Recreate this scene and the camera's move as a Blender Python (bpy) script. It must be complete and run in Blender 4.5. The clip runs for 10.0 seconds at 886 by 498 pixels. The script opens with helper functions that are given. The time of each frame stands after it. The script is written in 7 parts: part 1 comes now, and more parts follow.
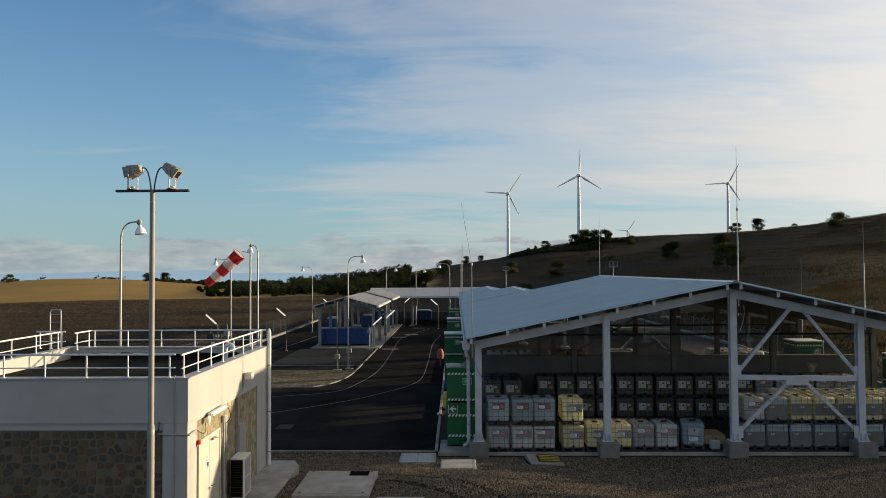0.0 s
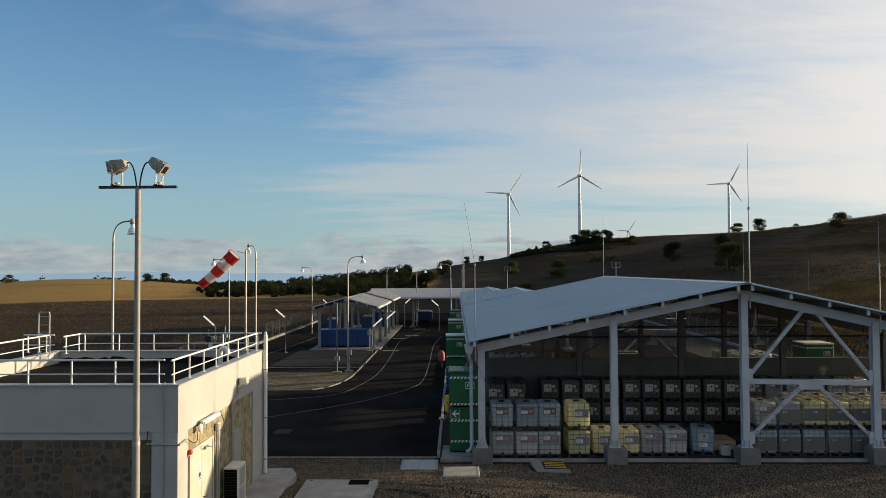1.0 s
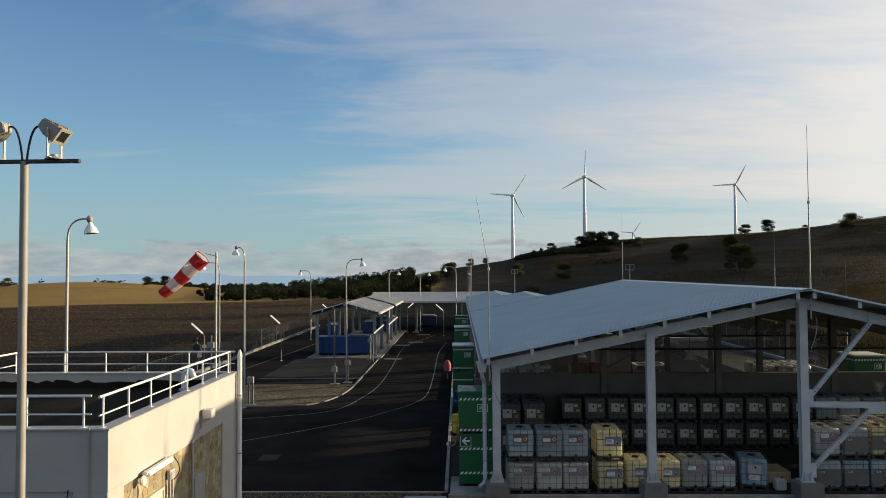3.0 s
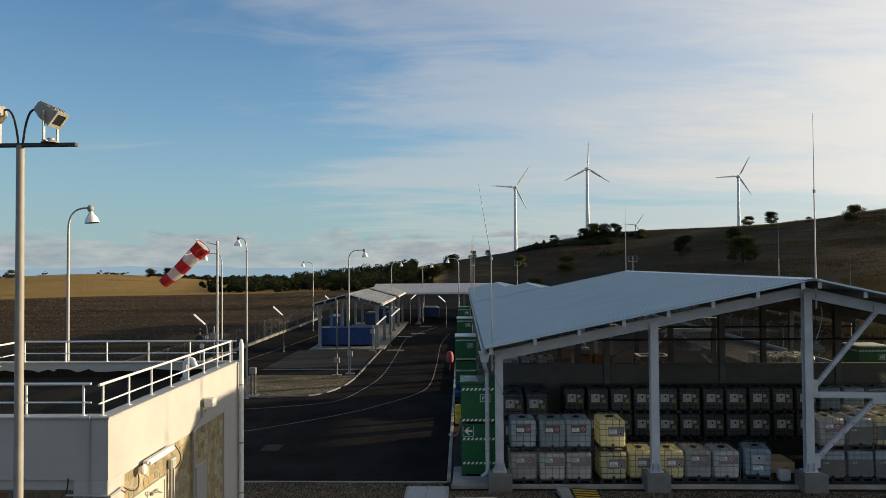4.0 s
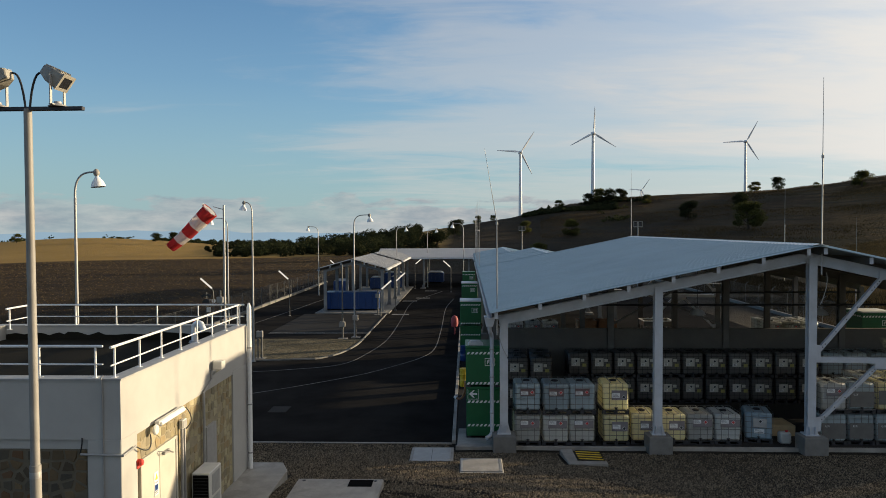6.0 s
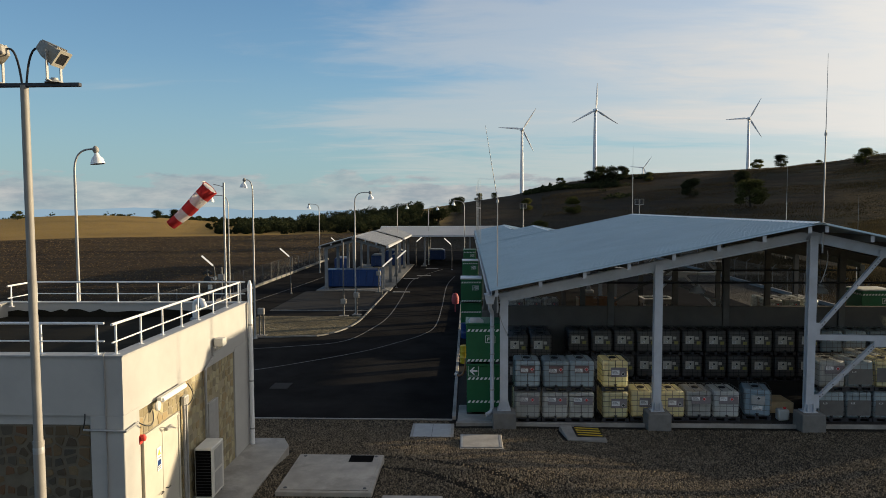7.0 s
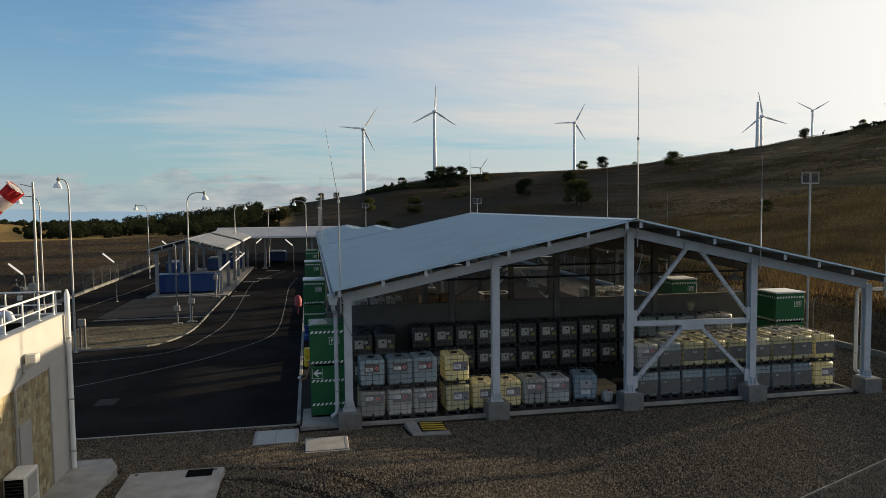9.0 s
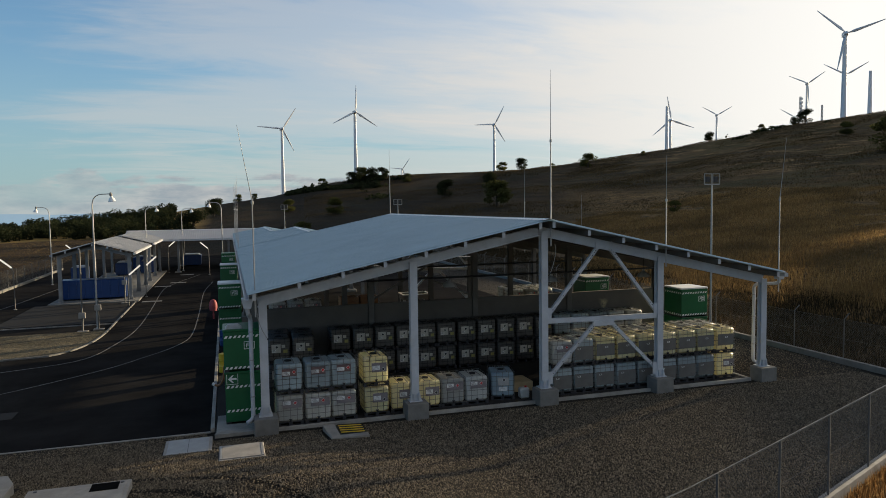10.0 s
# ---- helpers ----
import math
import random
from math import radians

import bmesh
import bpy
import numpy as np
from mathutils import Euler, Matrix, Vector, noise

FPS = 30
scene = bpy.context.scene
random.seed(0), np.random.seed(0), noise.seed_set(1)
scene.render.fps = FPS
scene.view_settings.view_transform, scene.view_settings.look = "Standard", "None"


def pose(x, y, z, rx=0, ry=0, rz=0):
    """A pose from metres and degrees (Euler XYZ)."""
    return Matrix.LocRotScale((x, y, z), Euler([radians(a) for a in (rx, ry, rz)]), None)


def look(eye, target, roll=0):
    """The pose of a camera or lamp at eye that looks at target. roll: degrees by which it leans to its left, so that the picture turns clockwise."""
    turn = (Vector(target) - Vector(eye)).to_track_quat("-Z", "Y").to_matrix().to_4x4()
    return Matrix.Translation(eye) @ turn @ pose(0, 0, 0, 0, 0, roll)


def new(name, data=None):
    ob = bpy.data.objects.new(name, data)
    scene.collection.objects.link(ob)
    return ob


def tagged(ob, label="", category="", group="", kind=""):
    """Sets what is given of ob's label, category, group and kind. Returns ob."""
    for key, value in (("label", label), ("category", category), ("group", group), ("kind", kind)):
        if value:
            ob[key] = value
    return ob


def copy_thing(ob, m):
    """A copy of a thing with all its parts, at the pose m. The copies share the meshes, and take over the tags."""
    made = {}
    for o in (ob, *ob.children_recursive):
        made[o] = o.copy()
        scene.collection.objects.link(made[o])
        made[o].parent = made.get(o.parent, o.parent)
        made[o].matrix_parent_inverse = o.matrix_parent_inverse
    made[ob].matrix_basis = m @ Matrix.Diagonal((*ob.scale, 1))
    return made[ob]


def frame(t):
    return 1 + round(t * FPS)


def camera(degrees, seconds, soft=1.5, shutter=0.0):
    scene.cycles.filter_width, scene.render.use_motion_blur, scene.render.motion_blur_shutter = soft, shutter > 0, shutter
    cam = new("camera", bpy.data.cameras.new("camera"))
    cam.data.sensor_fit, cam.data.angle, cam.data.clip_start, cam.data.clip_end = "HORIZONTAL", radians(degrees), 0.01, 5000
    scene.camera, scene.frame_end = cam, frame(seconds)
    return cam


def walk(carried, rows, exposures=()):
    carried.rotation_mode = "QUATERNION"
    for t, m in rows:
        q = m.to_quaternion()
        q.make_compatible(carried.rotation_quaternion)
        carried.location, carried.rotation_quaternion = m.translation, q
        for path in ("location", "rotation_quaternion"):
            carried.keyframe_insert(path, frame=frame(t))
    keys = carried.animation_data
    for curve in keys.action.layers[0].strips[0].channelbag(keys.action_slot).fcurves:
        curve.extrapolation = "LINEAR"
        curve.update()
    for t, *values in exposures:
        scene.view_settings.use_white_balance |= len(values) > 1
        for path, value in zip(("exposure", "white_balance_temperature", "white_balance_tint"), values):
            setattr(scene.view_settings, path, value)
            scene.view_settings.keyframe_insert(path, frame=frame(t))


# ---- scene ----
cam = camera(65.3, 10.0, soft=0.8)
PATH = [
    (0, (0.042, 0.144, 7.89), (0.006, 2.143, 7.949), -0.3),
    (0.5, (0.016, 0.378, 7.9), (-0.022, 2.377, 7.959), -0.3),
    (1, (-0.05, 1.004, 7.91), (-0.087, 3.003, 7.97), -0.3),
    (1.5, (-0.142, 1.989, 7.927), (-0.18, 3.987, 7.988), -0.3),
    (2, (-0.252, 3.287, 7.979), (-0.291, 5.285, 8.039), -0.2),
    (2.5, (-0.305, 4.641, 8.025), (-0.347, 6.639, 8.098), -0.3),
    (4, (-0.302, 5.128, 7.91), (-0.356, 7.127, 7.954), -0.4),
    (4.5, (-0.313, 5.083, 7.899), (-0.371, 7.082, 7.926), -0.3),
    (5, (-0.341, 5.07, 7.914), (-0.403, 7.069, 7.887), -0.3),
    (5.5, (-0.349, 5.082, 7.909), (-0.414, 7.081, 7.878), -0.3),
    (7, (-0.321, 5.11, 7.913), (-0.392, 7.105, 7.791), -0.2),
    (7.5, (-0.327, 5.109, 7.932), (-0.39, 7.104, 7.807), -0.2),
    (8, (-0.392, 5.104, 7.971), (-0.303, 7.097, 7.843), -0.2),
    (8.5, (-0.347, 5.13, 7.936), (-0.112, 7.112, 7.809), -0.4),
    (9, (-0.272, 5.062, 7.92), (0.105, 7.022, 7.794), -0.6),
    (9.5, (-0.132, 5.002, 7.916), (0.377, 6.932, 7.791), -0.8),
    (10, (-0.11, 4.943, 7.919), (0.484, 6.849, 7.793), -0.8),
]
walk(cam, [(t, look(eye, target, roll)) for t, eye, target, roll in PATH], exposures=[(0.0, 0.72), (10.0, 0.72)])

# ---- light ----
SUN_AZ, SUN_EL = 68.9, 8.5          # clockwise from +y, above the horizon


def heading(az, el):
    a, e = radians(az), radians(el)
    return Vector((math.sin(a) * math.cos(e), math.cos(a) * math.cos(e), math.sin(e)))


sun = new("sun", bpy.data.lights.new("sun", "SUN"))
sun.data.energy, sun.data.angle, sun.data.color = 5.0, radians(0.6), (1.0, 0.81, 0.54)
sun.matrix_world = look(heading(SUN_AZ, SUN_EL) * 200, (0, 0, 0))

world = bpy.data.worlds.new("sky")
scene.world = world
world.use_nodes = True


class Nodes:
    """Short hand for wiring node trees."""

    def __init__(self, tree, keep=False):
        self.tree = tree
        if not keep:
            tree.nodes.clear()

    def add(self, kind, ins=None, operation="", clamp=False, feature="", blend=""):
        n = self.tree.nodes.new(kind)
        if operation:
            n.operation = operation
        if clamp:
            n.use_clamp = True
        if feature:
            n.feature = feature
        if blend:
            n.data_type, n.blend_type = "RGBA", blend
        for k, v in (ins or {}).items():
            s = n.inputs[k]
            if isinstance(v, bpy.types.NodeSocket):
                self.tree.links.new(v, s)
            else:
                s.default_value = v
        return n

    def math(self, op, a, b=0.0, c=0.0, clamp=False):
        n = self.add("ShaderNodeMath", operation=op, clamp=clamp)
        for i, v in enumerate((a, b, c)):
            if isinstance(v, bpy.types.NodeSocket):
                self.tree.links.new(v, n.inputs[i])
            else:
                n.inputs[i].default_value = v
        return n.outputs[0]

    def vmath(self, op, a, b=(0, 0, 0), out=0):
        n = self.add("ShaderNodeVectorMath", operation=op)
        for i, v in enumerate((a, b)):
            if isinstance(v, bpy.types.NodeSocket):
                self.tree.links.new(v, n.inputs[i])
            else:
                n.inputs[i].default_value = v
        return n.outputs[out]

    def ramp(self, fac, stops, mode="LINEAR"):
        n = self.add("ShaderNodeValToRGB", {"Fac": fac})
        n.color_ramp.interpolation = mode
        el = n.color_ramp.elements
        while len(el) < len(stops):
            el.new(0.5)
        for e, (p, c) in zip(el, stops):
            e.position = p
            e.color = (c, c, c, 1) if isinstance(c, (int, float)) else (*c, 1)
        return n.outputs["Color"]

    def noise(self, vec, scale, detail=4.0, rough=0.55, distort=0.0):
        n = self.add("ShaderNodeTexNoise", {"Vector": vec, "Scale": scale, "Detail": detail, "Roughness": rough, "Distortion": distort})
        return n.outputs["Fac"]

    def mix(self, fac, a, b, mode="MIX"):
        n = self.add("ShaderNodeMix", blend=mode)
        for s, v in ((n.inputs[0], fac), (n.inputs[6], a), (n.inputs[7], b)):
            if isinstance(v, bpy.types.NodeSocket):
                self.tree.links.new(v, s)
            else:
                s.default_value = (*v, 1) if isinstance(v, tuple) and len(v) == 3 else v
        return n.outputs[2]


SKY_STRENGTH = 0.06


def build_sky():
    n = Nodes(world.node_tree)
    sky = n.add("ShaderNodeTexSky")
    sky.sky_type, sky.sun_disc, sky.sun_elevation, sky.sun_rotation = "NISHITA", False, radians(SUN_EL), radians(SUN_AZ)
    sky.altitude, sky.air_density, sky.dust_density, sky.ozone_density = 900.0, 1.0, 0.6, 2.0
    way = n.add("ShaderNodeTexCoord").outputs["Generated"]
    sep = n.add("ShaderNodeSeparateXYZ", {"Vector": way})
    up = n.math("MAXIMUM", sep.outputs["Z"], 0.0)
    # cirrus sheet high above, in perspective
    den = n.math("ADD", up, 0.10)
    flat = n.add("ShaderNodeCombineXYZ", {"X": n.math("DIVIDE", sep.outputs["X"], den), "Y": n.math("DIVIDE", sep.outputs["Y"], den), "Z": 0.0}).outputs[0]
    turned = n.add("ShaderNodeMapping", {"Vector": flat, "Rotation": (0, 0, radians(-24)), "Scale": (0.42, 1.0, 1.0)}).outputs[0]
    big = n.noise(turned, 0.8, 6.0, 0.55, 0.5)
    fine = n.noise(turned, 2.6, 8.0, 0.62, 1.1)
    toward = n.vmath("DOT_PRODUCT", way, tuple(heading(SUN_AZ, SUN_EL)), out=1)
    near_sun = n.math("MULTIPLY_ADD", toward, 0.5, 0.5)
    cover = n.math("ADD", n.math("MULTIPLY_ADD", big, 0.90, -0.69), n.math("MULTIPLY", fine, 0.40))
    cover = n.math("ADD", cover, n.math("MULTIPLY", n.math("POWER", near_sun, 3.0), 1.0))
    cover = n.math("ADD", cover, n.math("MULTIPLY", n.math("MINIMUM", up, 0.38), 0.38))
    behind = n.math("MAXIMUM", n.math("MULTIPLY", sep.outputs["Y"], -1.0), 0.0)
    cover = n.math("ADD", cover, n.math("MULTIPLY", behind, 0.30))
    veil = n.ramp(cover, [(0.16, 0.0), (0.44, 0.48), (0.78, 0.97)], "EASE")
    # low bank of cumulus along the horizon
    ring = n.add("ShaderNodeMapping", {"Vector": way, "Scale": (7.0, 7.0, 26.0)}).outputs[0]
    puffs = n.noise(ring, 1.5, 7.0, 0.6, 0.3)
    top = n.math("MULTIPLY_ADD", puffs, 0.095, -0.008)
    bank = n.ramp(n.math("MULTIPLY_ADD", n.math("SUBTRACT", top, sep.outputs["Z"]), 60.0, 0.5, clamp=True), [(0.3, 0.0), (0.75, 1.0)])
    bank = n.math("MULTIPLY", bank, n.ramp(n.noise(ring, 0.7, 3.0), [(0.3, 0.3), (0.6, 0.8)]))
    glow = n.math("POWER", near_sun, 9.0)
    white = n.mix(n.math("MINIMUM", n.math("MULTIPLY", glow, 1.35), 1.0), (6.3, 6.08, 5.8), (10.6, 10.3, 9.7))
    low = n.mix(n.ramp(n.noise(ring, 2.6, 6.0, 0.62), [(0.35, 0.0), (0.65, 1.0)]), (2.95, 3.4, 3.9), (5.5, 5.4, 5.3))
    clear = n.mix(1.0, sky.outputs[0], (1.06, 1.57, 1.95), "MULTIPLY")
    haze = n.ramp(up, [(0.0, 0.92), (0.07, 0.72), (0.2, 0.32), (0.42, 0.0)])
    clear = n.mix(haze, clear, (3.4, 4.75, 5.15))
    col = n.mix(veil, clear, white)
    col = n.mix(bank, col, low)
    bg = n.add("ShaderNodeBackground", {"Color": col, "Strength": SKY_STRENGTH})
    out = n.add("ShaderNodeOutputWorld")
    n.tree.links.new(bg.outputs[0], out.inputs[0])


build_sky()

# ---- materials ----


def surface(name, color, rough=0.6, metal=0.0, vary=0.18, grain=(6.0, 60.0), bump=0.15, dirt=None, dirt_amount=0.35, per_piece=0.0, per_island=0.0, stretch=(1, 1, 1), spec=0.5, trans=0.0, depth=0.01, glow_through=0.0):
    """A painted or natural surface with broad stains and fine grain."""
    m = bpy.data.materials.new(name)
    m.use_nodes = True
    n = Nodes(m.node_tree)
    co = n.add("ShaderNodeTexCoord").outputs["Object"]
    co = n.add("ShaderNodeMapping", {"Vector": co, "Scale": stretch}).outputs[0]
    coarse = n.noise(co, grain[0], 5.0, 0.6)
    fine = n.noise(co, grain[1], 3.0, 0.6)
    light = tuple(min(1.0, c * (1 + vary)) for c in color)
    dark = tuple(c * (1 - vary) for c in color)
    col = n.mix(n.ramp(coarse, [(0.3, 0.0), (0.7, 1.0)]), dark, light)
    col = n.mix(n.math("MULTIPLY", fine, min(1.0, vary * 1.6)), col, tuple(c * 0.55 for c in color))
    if dirt:
        stain = n.ramp(n.noise(co, grain[0] * 0.45, 7.0, 0.68, 0.4), [(0.5, 0.0), (0.72, 1.0)])
        col = n.mix(n.math("MULTIPLY", stain, dirt_amount), col, dirt)
    if per_piece or per_island:
        r = n.add("ShaderNodeObjectInfo").outputs["Random"] if per_piece else n.add("ShaderNodeNewGeometry").outputs["Random Per Island"]
        a = per_piece or per_island
        col = n.mix(1.0, col, n.ramp(r, [(0.0, 1 - a), (1.0, 1.0)]), "MULTIPLY")
    b = n.add("ShaderNodeBsdfPrincipled", {"Base Color": col, "Metallic": metal, "Specular IOR Level": spec,
              "Roughness": n.math("MULTIPLY_ADD", coarse, 0.22, rough - 0.11, clamp=True)})
    if trans:
        b.inputs["Transmission Weight"].default_value = trans
    if bump:
        h = n.math("ADD", n.math("MULTIPLY", coarse, 0.5), fine)
        bp = n.add("ShaderNodeBump", {"Height": h, "Strength": bump, "Distance": depth})
        n.tree.links.new(bp.outputs[0], b.inputs["Normal"])
    out = n.add("ShaderNodeOutputMaterial")
    if glow_through:
        t = n.add("ShaderNodeBsdfTranslucent", {"Color": col})
        mx = n.add("ShaderNodeMixShader", {"Fac": glow_through})
        n.tree.links.new(b.outputs[0], mx.inputs[1])
        n.tree.links.new(t.outputs[0], mx.inputs[2])
        n.tree.links.new(mx.outputs[0], out.inputs[0])
        return m
    n.tree.links.new(b.outputs[0], out.inputs[0])
    return m


M = {}
M["asphalt"] = surface("asphalt", (0.024, 0.023, 0.022), 0.92, 0, 0.4, (0.35, 45.0), 0.6, (0.036, 0.034, 0.031), 0.6, spec=0.0, depth=0.03)
M["yard_pave"] = surface("worn_paving", (0.036, 0.033, 0.030), 0.9, 0, 0.3, (0.5, 40.0), 0.35, (0.052, 0.048, 0.042), 0.5, spec=0.1)
M["apron"] = surface("apron_paving", (0.025, 0.0235, 0.022), 0.9, 0, 0.3, (0.5, 40.0), 0.35, (0.038, 0.036, 0.032), 0.5, spec=0.1)
M["road_paint"] = surface("road_paint", (0.17, 0.165, 0.155), 0.8, 0, 0.3, (1.2, 30.0), 0.1, (0.05, 0.048, 0.045), 0.9, spec=0.1)
M["concrete"] = surface("concrete", (0.34, 0.317, 0.28), 0.85, 0, 0.28, (1.6, 40.0), 0.35, (0.13, 0.12, 0.10), 0.65)
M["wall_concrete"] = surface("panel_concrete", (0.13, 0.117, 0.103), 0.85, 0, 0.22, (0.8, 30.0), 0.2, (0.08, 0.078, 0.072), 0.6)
M["footing"] = surface("footing_concrete", (0.19, 0.182, 0.165), 0.88, 0, 0.25, (2.5, 35.0), 0.3, (0.12, 0.115, 0.1), 0.6)
M["white_wall"] = surface("white_render", (0.398, 0.388, 0.362), 0.85, 0, 0.08, (1.2, 60.0), 0.12, (0.35, 0.34, 0.31), 0.3)
M["mortar"] = surface("mortar", (0.132, 0.113, 0.079), 0.9, 0, 0.2, (4.0, 60.0), 0.4)
M["mortar_pale"] = surface("pale_mortar", (0.30, 0.255, 0.165), 0.9, 0, 0.2, (4.0, 60.0), 0.4)
M["bitumen"] = surface("roof_bitumen", (0.020, 0.0185, 0.014), 0.95, 0, 0.35, (0.6, 30.0), 0.3, (0.070, 0.060, 0.040), 0.8, spec=0.05)
M["steel_white"] = surface("painted_steel", (0.50, 0.52, 0.55), 0.45, 0.0, 0.10, (2.0, 40.0), 0.05, (0.30, 0.28, 0.25), 0.35)
M["galv"] = surface("galvanised_steel", (0.36, 0.356, 0.343), 0.55, 0.3, 0.15, (5.0, 60.0), 0.05, (0.3, 0.29, 0.27), 0.4)
M["rail"] = surface("rail_white", (0.72, 0.72, 0.70), 0.4, 0.1, 0.08, (5.0, 60.0), 0.03)
M["dark_steel"] = surface("dark_steel", (0.05, 0.05, 0.055), 0.5, 0.5, 0.2, (5.0, 60.0), 0.05)
M["roof_sheet"] = surface("roof_sheet", (0.33, 0.43, 0.485), 0.45, 0.1, 0.08, (0.5, 18.0), 0.06, (0.25, 0.33, 0.39), 0.4)
M["roof_grey"] = surface("roof_sheet_grey", (0.46, 0.45, 0.43), 0.5, 0.15, 0.08, (0.5, 18.0), 0.06, (0.34, 0.33, 0.31), 0.4)
M["green"] = surface("green_panel", (0.006, 0.11, 0.035), 0.42, 0, 0.15, (2.0, 40.0), 0.05, (0.02, 0.06, 0.03), 0.4)
M["white_paint"] = surface("white_paint", (0.78, 0.78, 0.76), 0.5, 0, 0.08, (3.0, 50.0), 0.04)
M["blue_paint"] = surface("blue_tank", (0.004, 0.036, 0.150), 0.38, 0, 0.15, (2.0, 40.0), 0.04)
M["red_paint"] = surface("red_paint", (0.62, 0.045, 0.03), 0.7, 0, 0.12, (4.0, 60.0), 0.1)
M["red_cloth"] = surface("red_cloth", (0.68, 0.085, 0.08), 0.8, 0, 0.08, (4.0, 60.0), 0.05, glow_through=0.5)
M["white_cloth"] = surface("white_cloth", (0.85, 0.83, 0.80), 0.8, 0, 0.06, (4.0, 60.0), 0.05, glow_through=0.5)
M["yellow"] = surface("yellow_paint", (0.70, 0.48, 0.03), 0.5, 0, 0.12, (3.0, 50.0), 0.05)
M["black_rubber"] = surface("black_plastic", (0.015, 0.015, 0.016), 0.55, 0, 0.2, (5.0, 60.0), 0.05)
M["ivory"] = surface("ivory_casing", (0.62, 0.60, 0.54), 0.5, 0, 0.08, (3.0, 50.0), 0.04, (0.4, 0.38, 0.33), 0.3)
M["turbine"] = surface("turbine_white", (0.72, 0.73, 0.74), 0.5, 0, 0.04, (0.1, 4.0), 0.0)
M["bark"] = surface("bark", (0.06, 0.045, 0.03), 0.9, 0, 0.3, (3.0, 30.0), 0.5)
M["clod"] = surface("soil_clod", (0.190, 0.130, 0.062), 0.95, 0, 0.3, (0.5, 6.0), 0.0, per_island=0.9, spec=0.05)
M["mast_grey"] = surface("weathered_mast", (0.27, 0.255, 0.228), 0.6, 0.0, 0.15, (3.0, 50.0), 0.05, (0.15, 0.14, 0.12), 0.4)
M["fence_steel"] = surface("fence_steel", (0.13, 0.128, 0.12), 0.6, 0.4, 0.15, (5.0, 60.0), 0.0)
M["cage"] = surface("cage_steel", (0.26, 0.26, 0.25), 0.5, 0.3, 0.2, (5.0, 60.0), 0.0)
M["label"] = surface("label_paper", (0.70, 0.70, 0.68), 0.6, 0, 0.06, (6.0, 60.0), 0.0)
M["plate"] = surface("tin_plate", (0.40, 0.39, 0.37), 0.5, 0.2, 0.12, (6.0, 60.0), 0.03)
M["dull_plate"] = surface("dull_plate", (0.16, 0.155, 0.145), 0.5, 0.3, 0.15, (4.0, 50.0), 0.03)
M["maroon_plate"] = surface("maroon_plate", (0.15, 0.095, 0.090), 0.55, 0.1, 0.2, (4.0, 50.0), 0.03)
M["mauve_plate"] = surface("mauve_plate", (0.21, 0.185, 0.19), 0.55, 0.1, 0.18, (4.0, 50.0), 0.03)
M["casing"] = surface("weathered_casing", (0.30, 0.28, 0.235), 0.5, 0, 0.2, (4.0, 50.0), 0.05, (0.15, 0.135, 0.11), 0.5)
M["door_paint"] = surface("cream_door_paint", (0.47, 0.445, 0.375), 0.5, 0, 0.08, (2.0, 50.0), 0.04, (0.36, 0.33, 0.26), 0.35)
M["void_black"] = surface("void_black", (0.006, 0.006, 0.006), 1.0, 0, 0.1, (6.0, 60.0), 0.0, spec=0.02)
M["hazard_red"] = surface("hazard_red", (0.50, 0.03, 0.03), 0.5, 0, 0.1, (6.0, 60.0), 0.0)
M["print_black"] = surface("print_black", (0.02, 0.02, 0.022), 0.6, 0, 0.1, (6.0, 60.0), 0.0)
M["orange"] = surface("orange_crate", (0.30, 0.15, 0.07), 0.6, 0, 0.2, (3.0, 40.0), 0.05)
M["tank_white"] = surface("milky_plastic", (0.70, 0.71, 0.68), 0.42, 0, 0.12, (1.2, 20.0), 0.03, (0.46, 0.43, 0.34), 0.5, per_piece=0.3, glow_through=0.4)
M["tank_grey"] = surface("greyed_plastic", (0.52, 0.61, 0.64), 0.42, 0, 0.12, (1.2, 20.0), 0.03, (0.30, 0.30, 0.27), 0.5, per_piece=0.25, glow_through=0.35)
M["tank_blue"] = surface("blue_grey_plastic", (0.36, 0.47, 0.54), 0.42, 0, 0.12, (1.2, 20.0), 0.03, (0.25, 0.32, 0.36), 0.5, glow_through=0.35)
M["tank_yellow"] = surface("yellowed_plastic", (0.97, 0.88, 0.57), 0.42, 0, 0.12, (1.2, 20.0), 0.03, (0.62, 0.48, 0.21), 0.35, per_piece=0.22, glow_through=0.45)
M["shelter_steel"] = surface("shelter_steel", (0.23, 0.235, 0.24), 0.5, 0.0, 0.14, (2.0, 40.0), 0.05, (0.15, 0.145, 0.135), 0.4)
# steel under the roofs, darkened to stand in for the shade there
M["shaded_steel"] = surface("roof_shade_steel", (0.13, 0.122, 0.112), 0.6, 0.0, 0.2, (2.0, 40.0), 0.05, (0.08, 0.075, 0.068), 0.5)
M["sticker"] = surface("sticker_paper", (0.52, 0.50, 0.44), 0.6, 0, 0.15, (6.0, 60.0), 0.0)
M["sticker_yellow"] = surface("yellow_sticker", (0.36, 0.33, 0.10), 0.6, 0, 0.15, (6.0, 60.0), 0.0)
M["tank_black"] = surface("black_tank_plastic", (0.105, 0.098, 0.092), 0.45, 0, 0.15, (2.0, 20.0), 0.03, per_piece=0.3)


